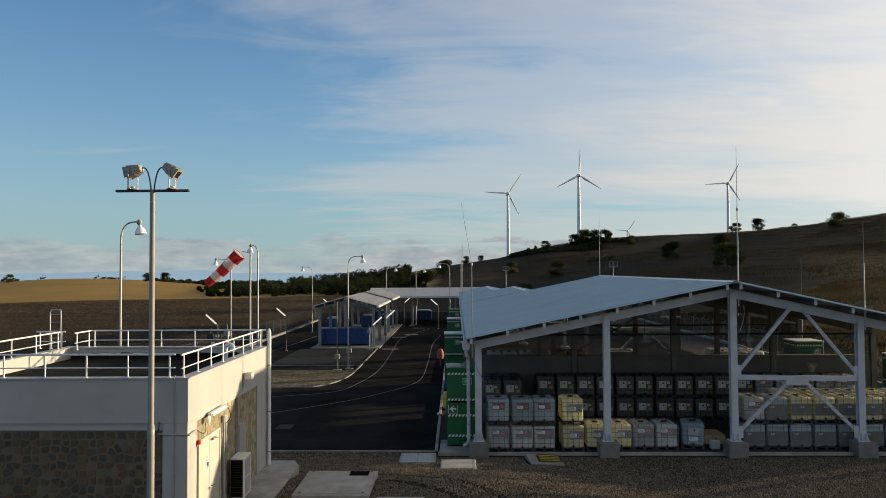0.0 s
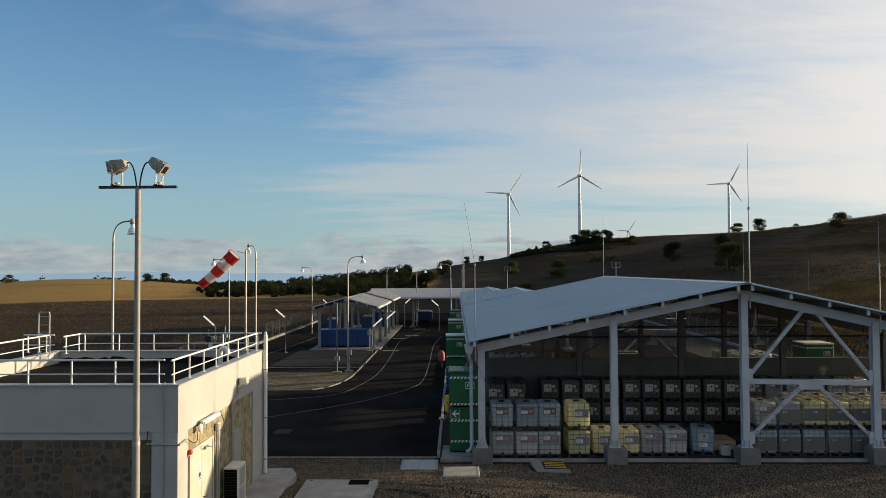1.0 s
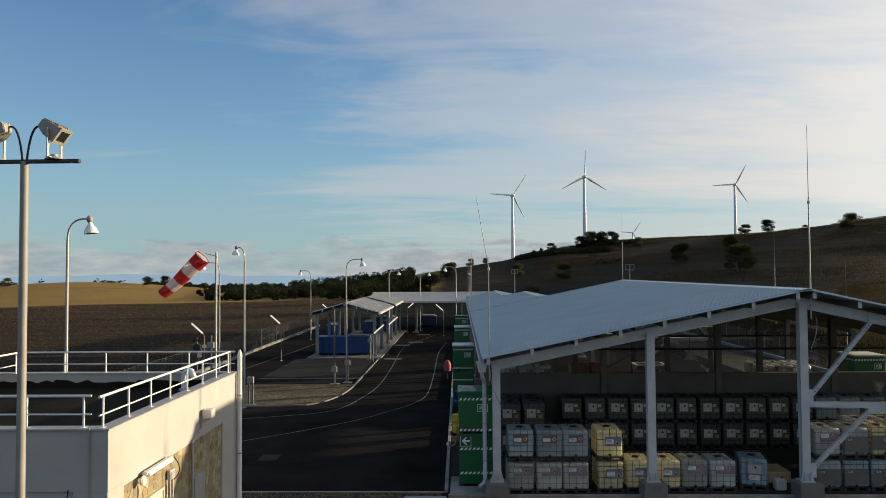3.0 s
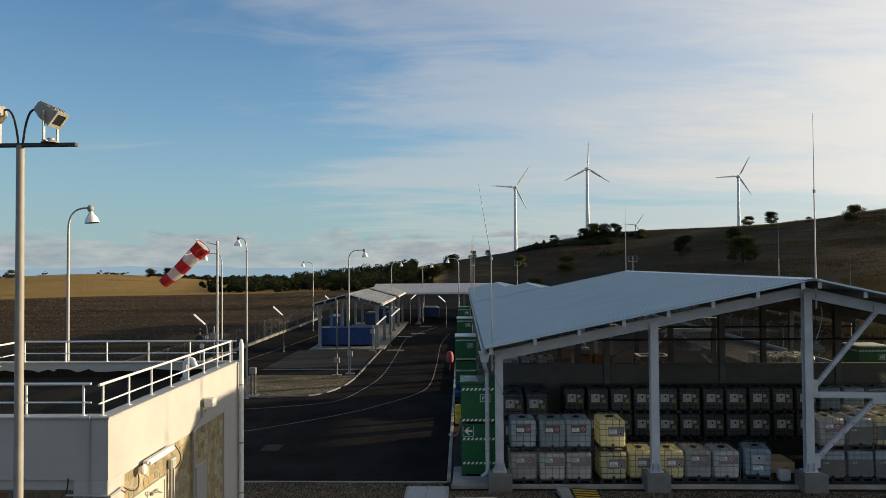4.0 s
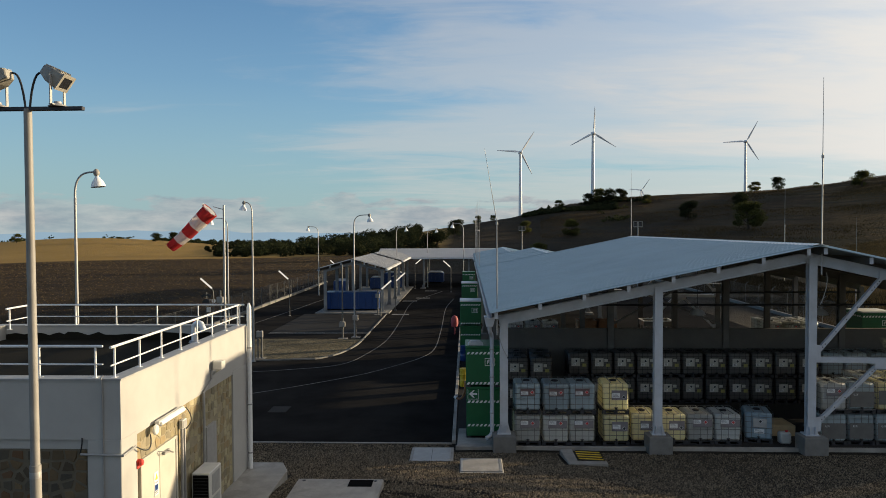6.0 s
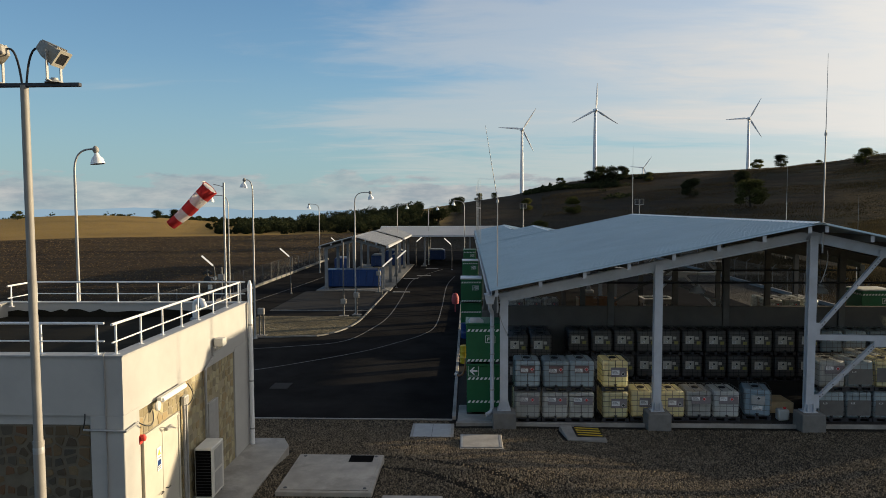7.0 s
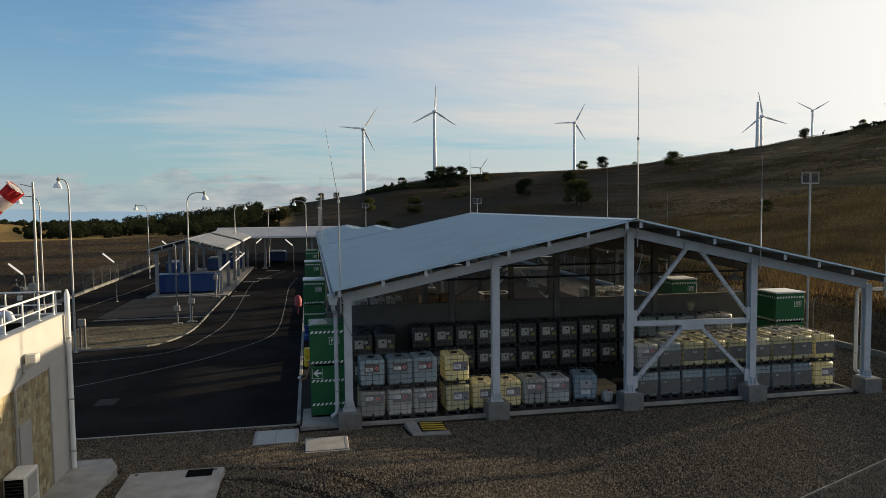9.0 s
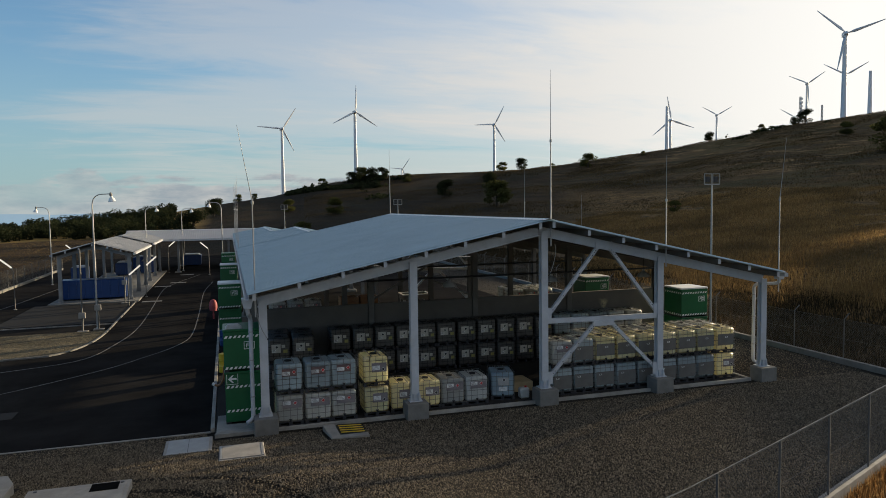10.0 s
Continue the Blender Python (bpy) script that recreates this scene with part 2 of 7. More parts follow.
def stone_material(name, stops, tint):
    """Cladding stones that differ one from the next: ochre, brown, grey and slate."""
    m = bpy.data.materials.new(name)
    m.use_nodes = True
    n = Nodes(m.node_tree)
    co = n.add("ShaderNodeTexCoord").outputs["Object"]
    r = n.add("ShaderNodeObjectInfo").outputs["Random"]
    col = n.ramp(r, stops, "CONSTANT")
    blot = n.noise(co, 7.0, 6.0, 0.65, 0.5)
    col = n.mix(n.ramp(blot, [(0.42, 0.0), (0.72, 0.6)]), col, tint)
    grain = n.noise(co, 60.0, 4.0, 0.6)
    col = n.mix(n.math("MULTIPLY", grain, 0.4), col, tuple(c * 0.55 for c in tint))
    bp = n.add("ShaderNodeBump", {"Height": n.math("ADD", blot, n.math("MULTIPLY", grain, 0.4)), "Strength": 0.6, "Distance": 0.02})
    bs = n.add("ShaderNodeBsdfPrincipled", {"Base Color": col, "Roughness": 0.88, "Normal": bp.outputs[0]})
    out = n.add("ShaderNodeOutputMaterial")
    n.tree.links.new(bs.outputs[0], out.inputs[0])
    return m


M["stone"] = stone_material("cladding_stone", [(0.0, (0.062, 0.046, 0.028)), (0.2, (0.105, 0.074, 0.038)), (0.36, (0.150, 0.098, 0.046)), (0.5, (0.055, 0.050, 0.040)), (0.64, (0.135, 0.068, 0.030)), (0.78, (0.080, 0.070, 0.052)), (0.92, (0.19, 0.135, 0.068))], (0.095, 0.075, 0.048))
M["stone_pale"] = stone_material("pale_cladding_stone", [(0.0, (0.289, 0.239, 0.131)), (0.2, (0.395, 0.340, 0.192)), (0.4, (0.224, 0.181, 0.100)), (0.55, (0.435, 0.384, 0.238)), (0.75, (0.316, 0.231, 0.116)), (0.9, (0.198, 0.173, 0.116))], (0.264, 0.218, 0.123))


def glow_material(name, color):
    """Plain glow: put in for haze over the far mountains, and for the brightness of lamp tubes."""
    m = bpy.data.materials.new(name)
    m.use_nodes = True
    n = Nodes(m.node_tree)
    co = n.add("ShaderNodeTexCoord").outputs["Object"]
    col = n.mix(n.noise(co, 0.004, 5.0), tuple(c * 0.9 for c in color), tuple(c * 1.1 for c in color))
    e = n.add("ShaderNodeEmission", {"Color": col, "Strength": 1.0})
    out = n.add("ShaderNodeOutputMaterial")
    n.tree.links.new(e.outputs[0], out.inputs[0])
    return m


# pale blue glow stands in for haze on the mountains
M["hill_far"] = glow_material("hill_haze_glow", (0.175, 0.25, 0.31))
M["dim_tube"] = glow_material("dim_tube", (0.16, 0.155, 0.14))
M["glow_tube"] = glow_material("glow_tube", (0.50, 0.47, 0.40))


TRACK = (-3.87, 18.63, 6.0, 4.82)    # centre and radii of the wheel tracks


def gravel_material(name, a, b, c, scale, tracks=False):
    """Loose stones: cells of differing colour with gaps between, and broad worn tracks."""
    m = bpy.data.materials.new(name)
    m.use_nodes = True
    n = Nodes(m.node_tree)
    co = n.add("ShaderNodeTexCoord").outputs["Object"]
    v = n.add("ShaderNodeTexVoronoi", {"Vector": co, "Scale": scale})
    e = n.add("ShaderNodeTexVoronoi", {"Vector": co, "Scale": scale}, feature="DISTANCE_TO_EDGE")
    hue = n.add("ShaderNodeSeparateXYZ", {"Vector": v.outputs["Color"]})
    col = n.mix(hue.outputs["X"], a, b)
    col = n.mix(n.ramp(n.noise(co, 0.22, 6.0, 0.6, 0.4), [(0.42, 0.0), (0.66, 0.75)]), col, c)
    col = n.mix(n.ramp(e.outputs["Distance"], [(0.0, 0.75), (0.12, 0.0)]), col, tuple(x * 0.3 for x in a))
    if tracks:
        sep = n.add("ShaderNodeSeparateXYZ", {"Vector": co})
        dx, dy = n.math("SUBTRACT", sep.outputs["X"], TRACK[0]), n.math("SUBTRACT", sep.outputs["Y"], TRACK[1])
        ring = n.math("SQRT", n.math("ADD", n.math("MULTIPLY", dx, dx), n.math("MULTIPLY", dy, dy)))
        ring = n.math("ADD", ring, n.math("MULTIPLY_ADD", n.noise(co, 1.7, 3.0), 0.2, -0.1))
        off = n.math("MINIMUM", n.math("ABSOLUTE", n.math("SUBTRACT", ring, TRACK[2])), n.math("ABSOLUTE", n.math("SUBTRACT", ring, TRACK[3])))
        worn = n.math("MULTIPLY", n.ramp(off, [(0.10, 0.8), (0.24, 0.0)]), n.math("GREATER_THAN", dx, 0.0))
        col = n.mix(worn, col, (0.020, 0.018, 0.015))
    h = n.math("ADD", n.math("MULTIPLY", n.ramp(e.outputs["Distance"], [(0.0, 0.0), (0.3, 1.0)]), hue.outputs["Y"]), n.math("MULTIPLY", n.noise(co, 1.3, 5.0, 0.65), 0.4))
    bp = n.add("ShaderNodeBump", {"Height": h, "Strength": 1.0, "Distance": 0.13})
    bs = n.add("ShaderNodeBsdfPrincipled", {"Base Color": col, "Roughness": 0.95, "Specular IOR Level": 0.1, "Normal": bp.outputs[0]})
    out = n.add("ShaderNodeOutputMaterial")
    n.tree.links.new(bs.outputs[0], out.inputs[0])
    return m


M["gravel"] = gravel_material("gravel", (0.033, 0.030, 0.026), (0.086, 0.074, 0.056), (0.028, 0.0255, 0.0215), 34.0, True)
M["island_gravel"] = gravel_material("island_gravel", (0.085, 0.074, 0.050), (0.30, 0.25, 0.155), (0.08, 0.07, 0.045), 11.0)


def land_material():
    """Ploughed soil, stubble and hillside grass, by where they lie."""
    m = bpy.data.materials.new("land")
    m.use_nodes = True
    n = Nodes(m.node_tree)
    co = n.add("ShaderNodeTexCoord").outputs["Object"]
    sep = n.add("ShaderNodeSeparateXYZ", {"Vector": co})
    x, y = sep.outputs["X"], sep.outputs["Y"]
    wob = n.math("MULTIPLY_ADD", n.noise(co, 0.02, 4.0), 40.0, -20.0)
    # ploughed soil with clods and furrows
    clods = n.noise(co, 0.55, 9.0, 0.8)
    broad = n.noise(co, 0.03, 5.0, 0.6)
    far = n.noise(n.add("ShaderNodeMapping", {"Vector": co, "Rotation": (0, 0, 0.25), "Scale": (0.05, 0.6, 1)}).outputs[0], 1.0, 4.0)
    soil = n.mix(n.ramp(n.math("ADD", n.math("MULTIPLY", clods, 0.45), n.math("MULTIPLY", far, 0.55)), [(0.40, 0.0), (0.62, 1.0)]), (0.012, 0.007, 0.0035), (0.072, 0.044, 0.016))
    soil = n.mix(n.ramp(broad, [(0.4, 0.0), (0.62, 0.6)]), soil, (0.036, 0.024, 0.010))
    furrow = n.ramp(n.noise(n.add("ShaderNodeMapping", {"Vector": co, "Rotation": (0, 0, 0.12), "Scale": (0.012, 0.16, 1)}).outputs[0], 1.0, 5.0, 0.65), [(0.42, 0.0), (0.56, 0.85)])
    soil = n.mix(furrow, soil, (0.016, 0.010, 0.005))
    stubble = n.mix(n.noise(co, 0.05, 6.0, 0.65), (0.20, 0.124, 0.034), (0.31, 0.20, 0.062))
    line = n.math("ADD", n.math("ADD", y, n.math("MULTIPLY", x, -0.62)), n.math("MULTIPLY", wob, 0.3))
    field = n.mix(n.ramp(n.math("MULTIPLY_ADD", n.math("SUBTRACT", line, 232.0), 0.08, 0.5, clamp=True), [(0.3, 0.0), (0.7, 1.0)]), soil, stubble)
    # hillside: brown turf with dark brush, pale worn lanes high up, and a broad belt of tall dry grass lower down
    tufts = n.noise(co, 0.35, 8.0, 0.7)
    turned = n.add("ShaderNodeMapping", {"Vector": co, "Rotation": (0, 0, 0.72), "Scale": (0.013, 0.07, 1)}).outputs[0]
    slope = n.mix(n.ramp(n.math("ADD", n.math("MULTIPLY", tufts, 0.45), n.math("MULTIPLY", broad, 0.55)), [(0.38, 0.0), (0.62, 1.0)]), (0.022, 0.016, 0.008), (0.088, 0.058, 0.026))
    patch = n.ramp(n.noise(n.add("ShaderNodeMapping", {"Vector": co, "Scale": (0.010, 0.022, 1)}).outputs[0], 1.0, 5.0, 0.6), [(0.46, 0.0), (0.6, 0.85)])
    slope = n.mix(patch, slope, (0.018, 0.016, 0.009))
    up_hill = n.math("ADD", x, n.math("MULTIPLY", wob, 0.5))
    lane = n.ramp(n.noise(turned, 1.3, 4.0, 0.6, 0.5), [(0.55, 0.0), (0.64, 0.65)])
    lane = n.math("MULTIPLY", lane, n.ramp(n.math("MULTIPLY_ADD", up_hill, 0.02, -2.2, clamp=True), [(0.2, 0.0), (0.8, 1.0)]))
    slope = n.mix(lane, slope, (0.19, 0.132, 0.068))
    green = n.ramp(n.noise(co, 0.045, 6.0, 0.65, 0.6), [(0.5, 0.0), (0.62, 0.6)])
    slope = n.mix(green, slope, (0.034, 0.033, 0.013))
    belt = n.math("MULTIPLY", n.ramp(n.math("MULTIPLY_ADD", up_hill, 0.05, -1.7, clamp=True), [(0.1, 0.0), (0.6, 1.0)]), n.ramp(n.math("MULTIPLY_ADD", up_hill, -0.05, 6.3, clamp=True), [(0.2, 0.0), (0.8, 1.0)]))
    belt = n.math("MULTIPLY", belt, n.ramp(n.noise(turned, 2.4, 6.0, 0.65, 0.8), [(0.36, 0.1), (0.56, 1.0)]))
    straw = n.mix(n.ramp(n.noise(co, 0.9, 7.0, 0.75), [(0.35, 0.0), (0.65, 1.0)]), (0.070, 0.042, 0.015), (0.250, 0.155, 0.062))
    belt = n.math("MULTIPLY", belt, n.ramp(n.math("MULTIPLY_ADD", n.math("SUBTRACT", x, n.math("MULTIPLY", y, 0.52)), 0.05, 0.4, clamp=True), [(0.0, 0.0), (1.0, 1.0)]))
    # slope colour darkened on the far shoulder, raised at the summit partly for glare
    hill_tone = n.ramp(n.math("MULTIPLY_ADD", n.math("SUBTRACT", x, n.math("MULTIPLY", y, 0.55)), 0.009, 0.4, clamp=True), [(0.0, 0.0), (1.0, 1.0)])
    slope = n.mix(1.0, slope, n.mix(hill_tone, (0.42, 0.42, 0.41), (1.8, 1.68, 1.5)), "MULTIPLY")
    slope = n.mix(belt, slope, straw)
    side = n.ramp(n.math("MULTIPLY_ADD", n.math("ADD", n.math("ADD", x, 8.0), n.math("MULTIPLY", wob, 0.35)), 0.03, 0.5, clamp=True), [(0.4, 0.0), (0.6, 1.0)])
    col = n.mix(side, field, slope)
    h = n.math("ADD", clods, n.math("MULTIPLY", n.noise(co, 3.0, 6.0, 0.7), 0.5))
    bp = n.add("ShaderNodeBump", {"Height": h, "Strength": 1.0, "Distance": 0.35})
    bs = n.add("ShaderNodeBsdfPrincipled", {"Base Color": col, "Roughness": 0.95, "Specular IOR Level": 0.1, "Normal": bp.outputs[0]})
    out = n.add("ShaderNodeOutputMaterial")
    n.tree.links.new(bs.outputs[0], out.inputs[0])
    return m


M["land"] = land_material()


def leafy(name, stops, shade, share=0.4):
    """Leaves or dry stalks that let some light through, each of its own tone."""
    m = bpy.data.materials.new(name)
    m.use_nodes = True
    n = Nodes(m.node_tree)
    co = n.add("ShaderNodeTexCoord").outputs["Object"]
    r = n.add("ShaderNodeNewGeometry").outputs["Random Per Island"]
    col = n.ramp(r, stops)
    col = n.mix(n.ramp(n.noise(co, 0.09, 4.0), [(0.4, 0.0), (0.65, 0.7)]), col, shade)
    d = n.add("ShaderNodeBsdfDiffuse", {"Color": col})
    t = n.add("ShaderNodeBsdfTranslucent", {"Color": col})
    mx = n.add("ShaderNodeMixShader", {"Fac": share})
    n.tree.links.new(d.outputs[0], mx.inputs[1])
    n.tree.links.new(t.outputs[0], mx.inputs[2])
    out = n.add("ShaderNodeOutputMaterial")
    n.tree.links.new(mx.outputs[0], out.inputs[0])
    return m


M["dry_grass"] = leafy("dry_grass", [(0.0, (0.14, 0.084, 0.032)), (0.5, (0.27, 0.166, 0.066)), (1.0, (0.43, 0.275, 0.115))], (0.075, 0.054, 0.025), 0.35)
M["rust_grass"] = leafy("rust_grass", [(0.0, (0.14, 0.066, 0.022)), (0.5, (0.30, 0.16, 0.06)), (1.0, (0.46, 0.31, 0.14))], (0.12, 0.062, 0.024))
# brown scrub, its colour darkened for the shade low on the slope
M["scrub"] = leafy("shaded_scrub", [(0.0, (0.020, 0.017, 0.010)), (0.6, (0.042, 0.032, 0.018)), (1.0, (0.09, 0.06, 0.03))], (0.02, 0.018, 0.011))
M["brush"] = leafy("brown_brush", [(0.0, (0.050, 0.037, 0.018)), (0.5, (0.095, 0.066, 0.030)), (1.0, (0.180, 0.122, 0.056))], (0.050, 0.038, 0.019), 0.35)
M["leaf"] = leafy("foliage", [(0.0, (0.035, 0.040, 0.014)), (0.5, (0.080, 0.086, 0.028)), (1.0, (0.14, 0.135, 0.045))], (0.05, 0.05, 0.02), 0.5)
M["leaf_dark"] = leafy("foliage_dark", [(0.0, (0.014, 0.019, 0.010)), (0.5, (0.030, 0.039, 0.019)), (1.0, (0.060, 0.062, 0.028))], (0.024, 0.027, 0.014), 0.3)

# ---- mesh helpers ----


def box(bm, x0, x1, y0, y1, z0, z1):
    v = [bm.verts.new((x, y, z)) for z in (z0, z1) for x, y in ((x0, y0), (x1, y0), (x1, y1), (x0, y1))]
    for f in ((3, 2, 1, 0), (4, 5, 6, 7), (0, 1, 5, 4), (1, 2, 6, 5), (2, 3, 7, 6), (3, 0, 4, 7)):
        bm.faces.new([v[i] for i in f])
    return v


def bar(bm, p, q, w, h, up=(0, 0, 1)):
    """A square bar from p to q, w wide and h high."""
    p, q = Vector(p), Vector(q)
    d = (q - p).normalized()
    u = Vector(up)
    if abs(d.dot(u)) > 0.98:
        u = Vector((0, 1, 0))
    s = d.cross(u).normalized() * (w / 2)
    t = s.cross(d).normalized() * (h / 2)
    v = [bm.verts.new(e + a * s + b * t) for e in (p, q) for a, b in ((-1, -1), (1, -1), (1, 1), (-1, 1))]
    for f in ((0, 1, 2, 3), (7, 6, 5, 4), (1, 0, 4, 5), (2, 1, 5, 6), (3, 2, 6, 7), (0, 3, 7, 4)):
        bm.faces.new([v[i] for i in f])
    return v


def tube(bm, pts, r, n=8, r_end=None, cap=True):
    """A round tube swept along points, tapering to r_end."""
    pts = [Vector(p) for p in pts]
    r_end = r if r_end is None else r_end
    rings = []
    side = None
    for i, p in enumerate(pts):
        d = (pts[min(i + 1, len(pts) - 1)] - pts[max(i - 1, 0)]).normalized()
        if side is None:
            ref = Vector((0, 0, 1)) if abs(d.z) < 0.9 else Vector((1, 0, 0))
            side = d.cross(ref).normalized()
        else:
            side = (side - d * side.dot(d)).normalized()
        other = d.cross(side)
        k = r + (r_end - r) * i / max(1, len(pts) - 1)
        rings.append([bm.verts.new(p + (side * math.cos(a) + other * math.sin(a)) * k) for a in (2 * math.pi * j / n for j in range(n))])
    for a, b in zip(rings, rings[1:]):
        for j in range(n):
            bm.faces.new((a[j], a[(j + 1) % n], b[(j + 1) % n], b[j]))
    if cap:
        bm.faces.new(rings[0][::-1])
        bm.faces.new(rings[-1])
    return rings


def lathe(bm, profile, n=16, centre=(0, 0, 0), axis=None):
    """A body turned round z (or along axis) from (radius, height) pairs."""
    c = Vector(centre)
    turn = Vector((0, 0, 1)).rotation_difference(Vector(axis).normalized()).to_matrix() if axis else Matrix.Identity(3)
    rings = [[bm.verts.new(c + turn @ Vector((r * math.cos(a), r * math.sin(a), z))) for a in (2 * math.pi * j / n for j in range(n))] for r, z in profile]
    for a, b in zip(rings, rings[1:]):
        for j in range(n):
            bm.faces.new((a[j], a[(j + 1) % n], b[(j + 1) % n], b[j]))
    bm.faces.new(rings[0][::-1])
    bm.faces.new(rings[-1])


def sheet(bm, pts, z0, z1):
    """A flat slab with the outline pts."""
    lo = [bm.verts.new((x, y, z0)) for x, y in pts]
    hi = [bm.verts.new((x, y, z1)) for x, y in pts]
    k = len(pts)
    bm.faces.new(hi)
    bm.faces.new(lo[::-1])
    for i in range(k):
        bm.faces.new((lo[i], lo[(i + 1) % k], hi[(i + 1) % k], hi[i]))


def ribbon(bm, pts, w, z):
    """A thin raised line of width w along points on the ground."""
    pts = [Vector((x, y, 0)) for x, y in pts]
    rows = []
    for i, p in enumerate(pts):
        d = (pts[min(i + 1, len(pts) - 1)] - pts[max(i - 1, 0)]).normalized()
        s = Vector((d.y, -d.x, 0)) * (w / 2)
        rows.append([bm.verts.new((*(p + k * s).xy, h)) for k, h in ((-1, z - 0.02), (-1, z), (1, z), (1, z - 0.02))])
    for a, b in zip(rows, rows[1:]):
        for j in range(3):
            bm.faces.new((a[j], b[j], b[j + 1], a[j + 1]))


def bend(a, b, c, k=8):
    """Points of a soft curve from a past b to c."""
    a, b, c = Vector(a), Vector(b), Vector(c)
    return [a * (1 - s) ** 2 + b * 2 * s * (1 - s) + c * s * s for s in (i / k for i in range(k + 1))]


def smooth_line(pts, k=6):
    """Points of a smooth line through pts."""
    p = [Vector((*q, 0)) if len(q) == 2 else Vector(q) for q in pts]
    p = [2 * p[0] - p[1], *p, 2 * p[-1] - p[-2]]
    out = []
    for a, b, c, d in zip(p, p[1:], p[2:], p[3:]):
        for i in range(k):
            s = i / k
            out.append(0.5 * (2 * b + (c - a) * s + (2 * a - 5 * b + 4 * c - d) * s * s + (3 * b - a - 3 * c + d) * s ** 3))
    return out + [p[-2]]


def finish(bm, name, material, bevel=0.0, smooth=False):
    if bevel:
        bmesh.ops.bevel(bm, geom=list(bm.edges), offset=bevel, segments=1, affect="EDGES", clamp_overlap=True)
    bmesh.ops.recalc_face_normals(bm, faces=bm.faces)
    me = bpy.data.meshes.new(name)
    bm.to_mesh(me)
    bm.free()
    if smooth:
        me.polygons.foreach_set("use_smooth", [True] * len(me.polygons))
        me.set_sharp_from_angle(angle=radians(38))
    me.materials.append(material)
    return me


def part(name, bm, material, parent, label="", bevel=0.0, smooth=False):
    ob = new(name, finish(bm, name, material, bevel, smooth))
    ob.parent = parent
    if label:
        ob["label"] = label
    return ob


def single(name, bm, material, label, category, group="", kind="", bevel=0.0, smooth=False):
    return tagged(new(name, finish(bm, name, material, bevel, smooth)), label, category, group, kind)


def thing(name, label, category, group="", kind="", at=(0, 0, 0), rz=0):
    ob = new(name)
    ob.matrix_basis = pose(*at, 0, 0, rz)
    return tagged(ob, label, category, group, kind)

# ---- land ----
RIDGE_AZ = [-14, -6, 0, 4, 8, 13.5, 20, 27, 35, 39, 45, 50, 56, 62, 70, 95, 125, 160]
RIDGE_EL = [-1.3, -0.6, 0.35, 1.0, 2.0, 2.45, 2.7, 3.2, 4.15, 4.85, 5.65, 6.25, 6.3, 5.2, 4.2, 4.0, 3.0, -1.3]
RIDGE_R = [300, 300, 300, 320, 340, 350, 350, 345, 335, 330, 325, 320, 316, 314, 310, 300, 290, 280]
FOOT_R = [200, 190, 175, 165, 150, 140, 110, 85, 62, 54, 45, 40, 38, 36, 34, 34, 40, 60]


def yard_z(x, y):
    """The gravel yard climbs towards the service building and lies level on the side of the hill."""
    s = min(1.0, max(0.0, (8.5 - x) / 8.0))
    return min(0.95, max(0.0, 0.15 * (29.4 - y))) * s * s * (3 - 2 * s)


def land_z(x, y):
    """Height of the land: level by the yard, a long ridge beyond it, and low country towards the horizon."""
    dx, dy = x, y - 5.0
    r, az = math.hypot(dx, dy), math.degrees(math.atan2(dx, dy))
    z = -0.10 + yard_z(x, y) * (1.0 if r < 60 else max(0.0, 1 - (r - 60) / 60))
    if -14 < az < 160:
        top_r, foot = np.interp(az, RIDGE_AZ, RIDGE_R), np.interp(az, RIDGE_AZ, FOOT_R)
        h = max(0.0, 8.0 + top_r * math.tan(radians(np.interp(az, RIDGE_AZ, RIDGE_EL))))
        s = (r - foot) / (top_r - foot)
        if s > 0:
            z += h * s ** 1.6 if s < 1 else h * max(0.0, 1 - ((s - 1) * 0.55) ** 2)
            z += 0.9 * min(1, s * 3) * noise.noise((x * 0.025, y * 0.025, 0.3)) * min(1.0, h / 12)
    # unseen knoll added outside the fence, towards the low sun, to shade the yard
    z += 6.8 * math.exp(-((x - 77) * 0.93 + (y - 46) * 0.37) ** 2 / 180 - ((y - 46) * 0.93 - (x - 77) * 0.37) ** 2 / 200)
    hump = math.exp(-((az + 29) / 9.0) ** 2 - ((r - 330) / 95) ** 2)
    z += 4.6 * hump
    if r > 140:
        z += min(1, (r - 140) / 200) * 1.2 * noise.noise((x * 0.006, y * 0.006, 2.0))
    if r > 430:
        z -= 110 * min(1.0, (r - 430) / 2600) ** 0.8
    return z


def build_land():
    me = bpy.data.meshes.new("ground")
    rings = [0.0] + [12 * 1.041 ** i for i in range(149)]
    rings = [r for r in rings if r < 4700]
    k = 300
    verts, faces = [(0, 5, -0.10)], []
    for r in rings[1:]:
        for j in range(k):
            a = 2 * math.pi * j / k
            x, y = r * math.sin(a), 5 + r * math.cos(a)
            verts.append((x, y, land_z(x, y)))
    for j in range(k):
        faces.append((0, 1 + (j + 1) % k, 1 + j))
    for i in range(len(rings) - 2):
        for j in range(k):
            a, b = 1 + i * k + j, 1 + i * k + (j + 1) % k
            faces.append((a, b, b + k, a + k))
    me.from_pydata(verts, [], faces)
    me.polygons.foreach_set("use_smooth", [True] * len(me.polygons))
    me.materials.append(M["land"])
    tagged(new("ground", me), "ploughed brown field, golden stubble and dry grassy hillside", "land", kind="structure")


build_land()

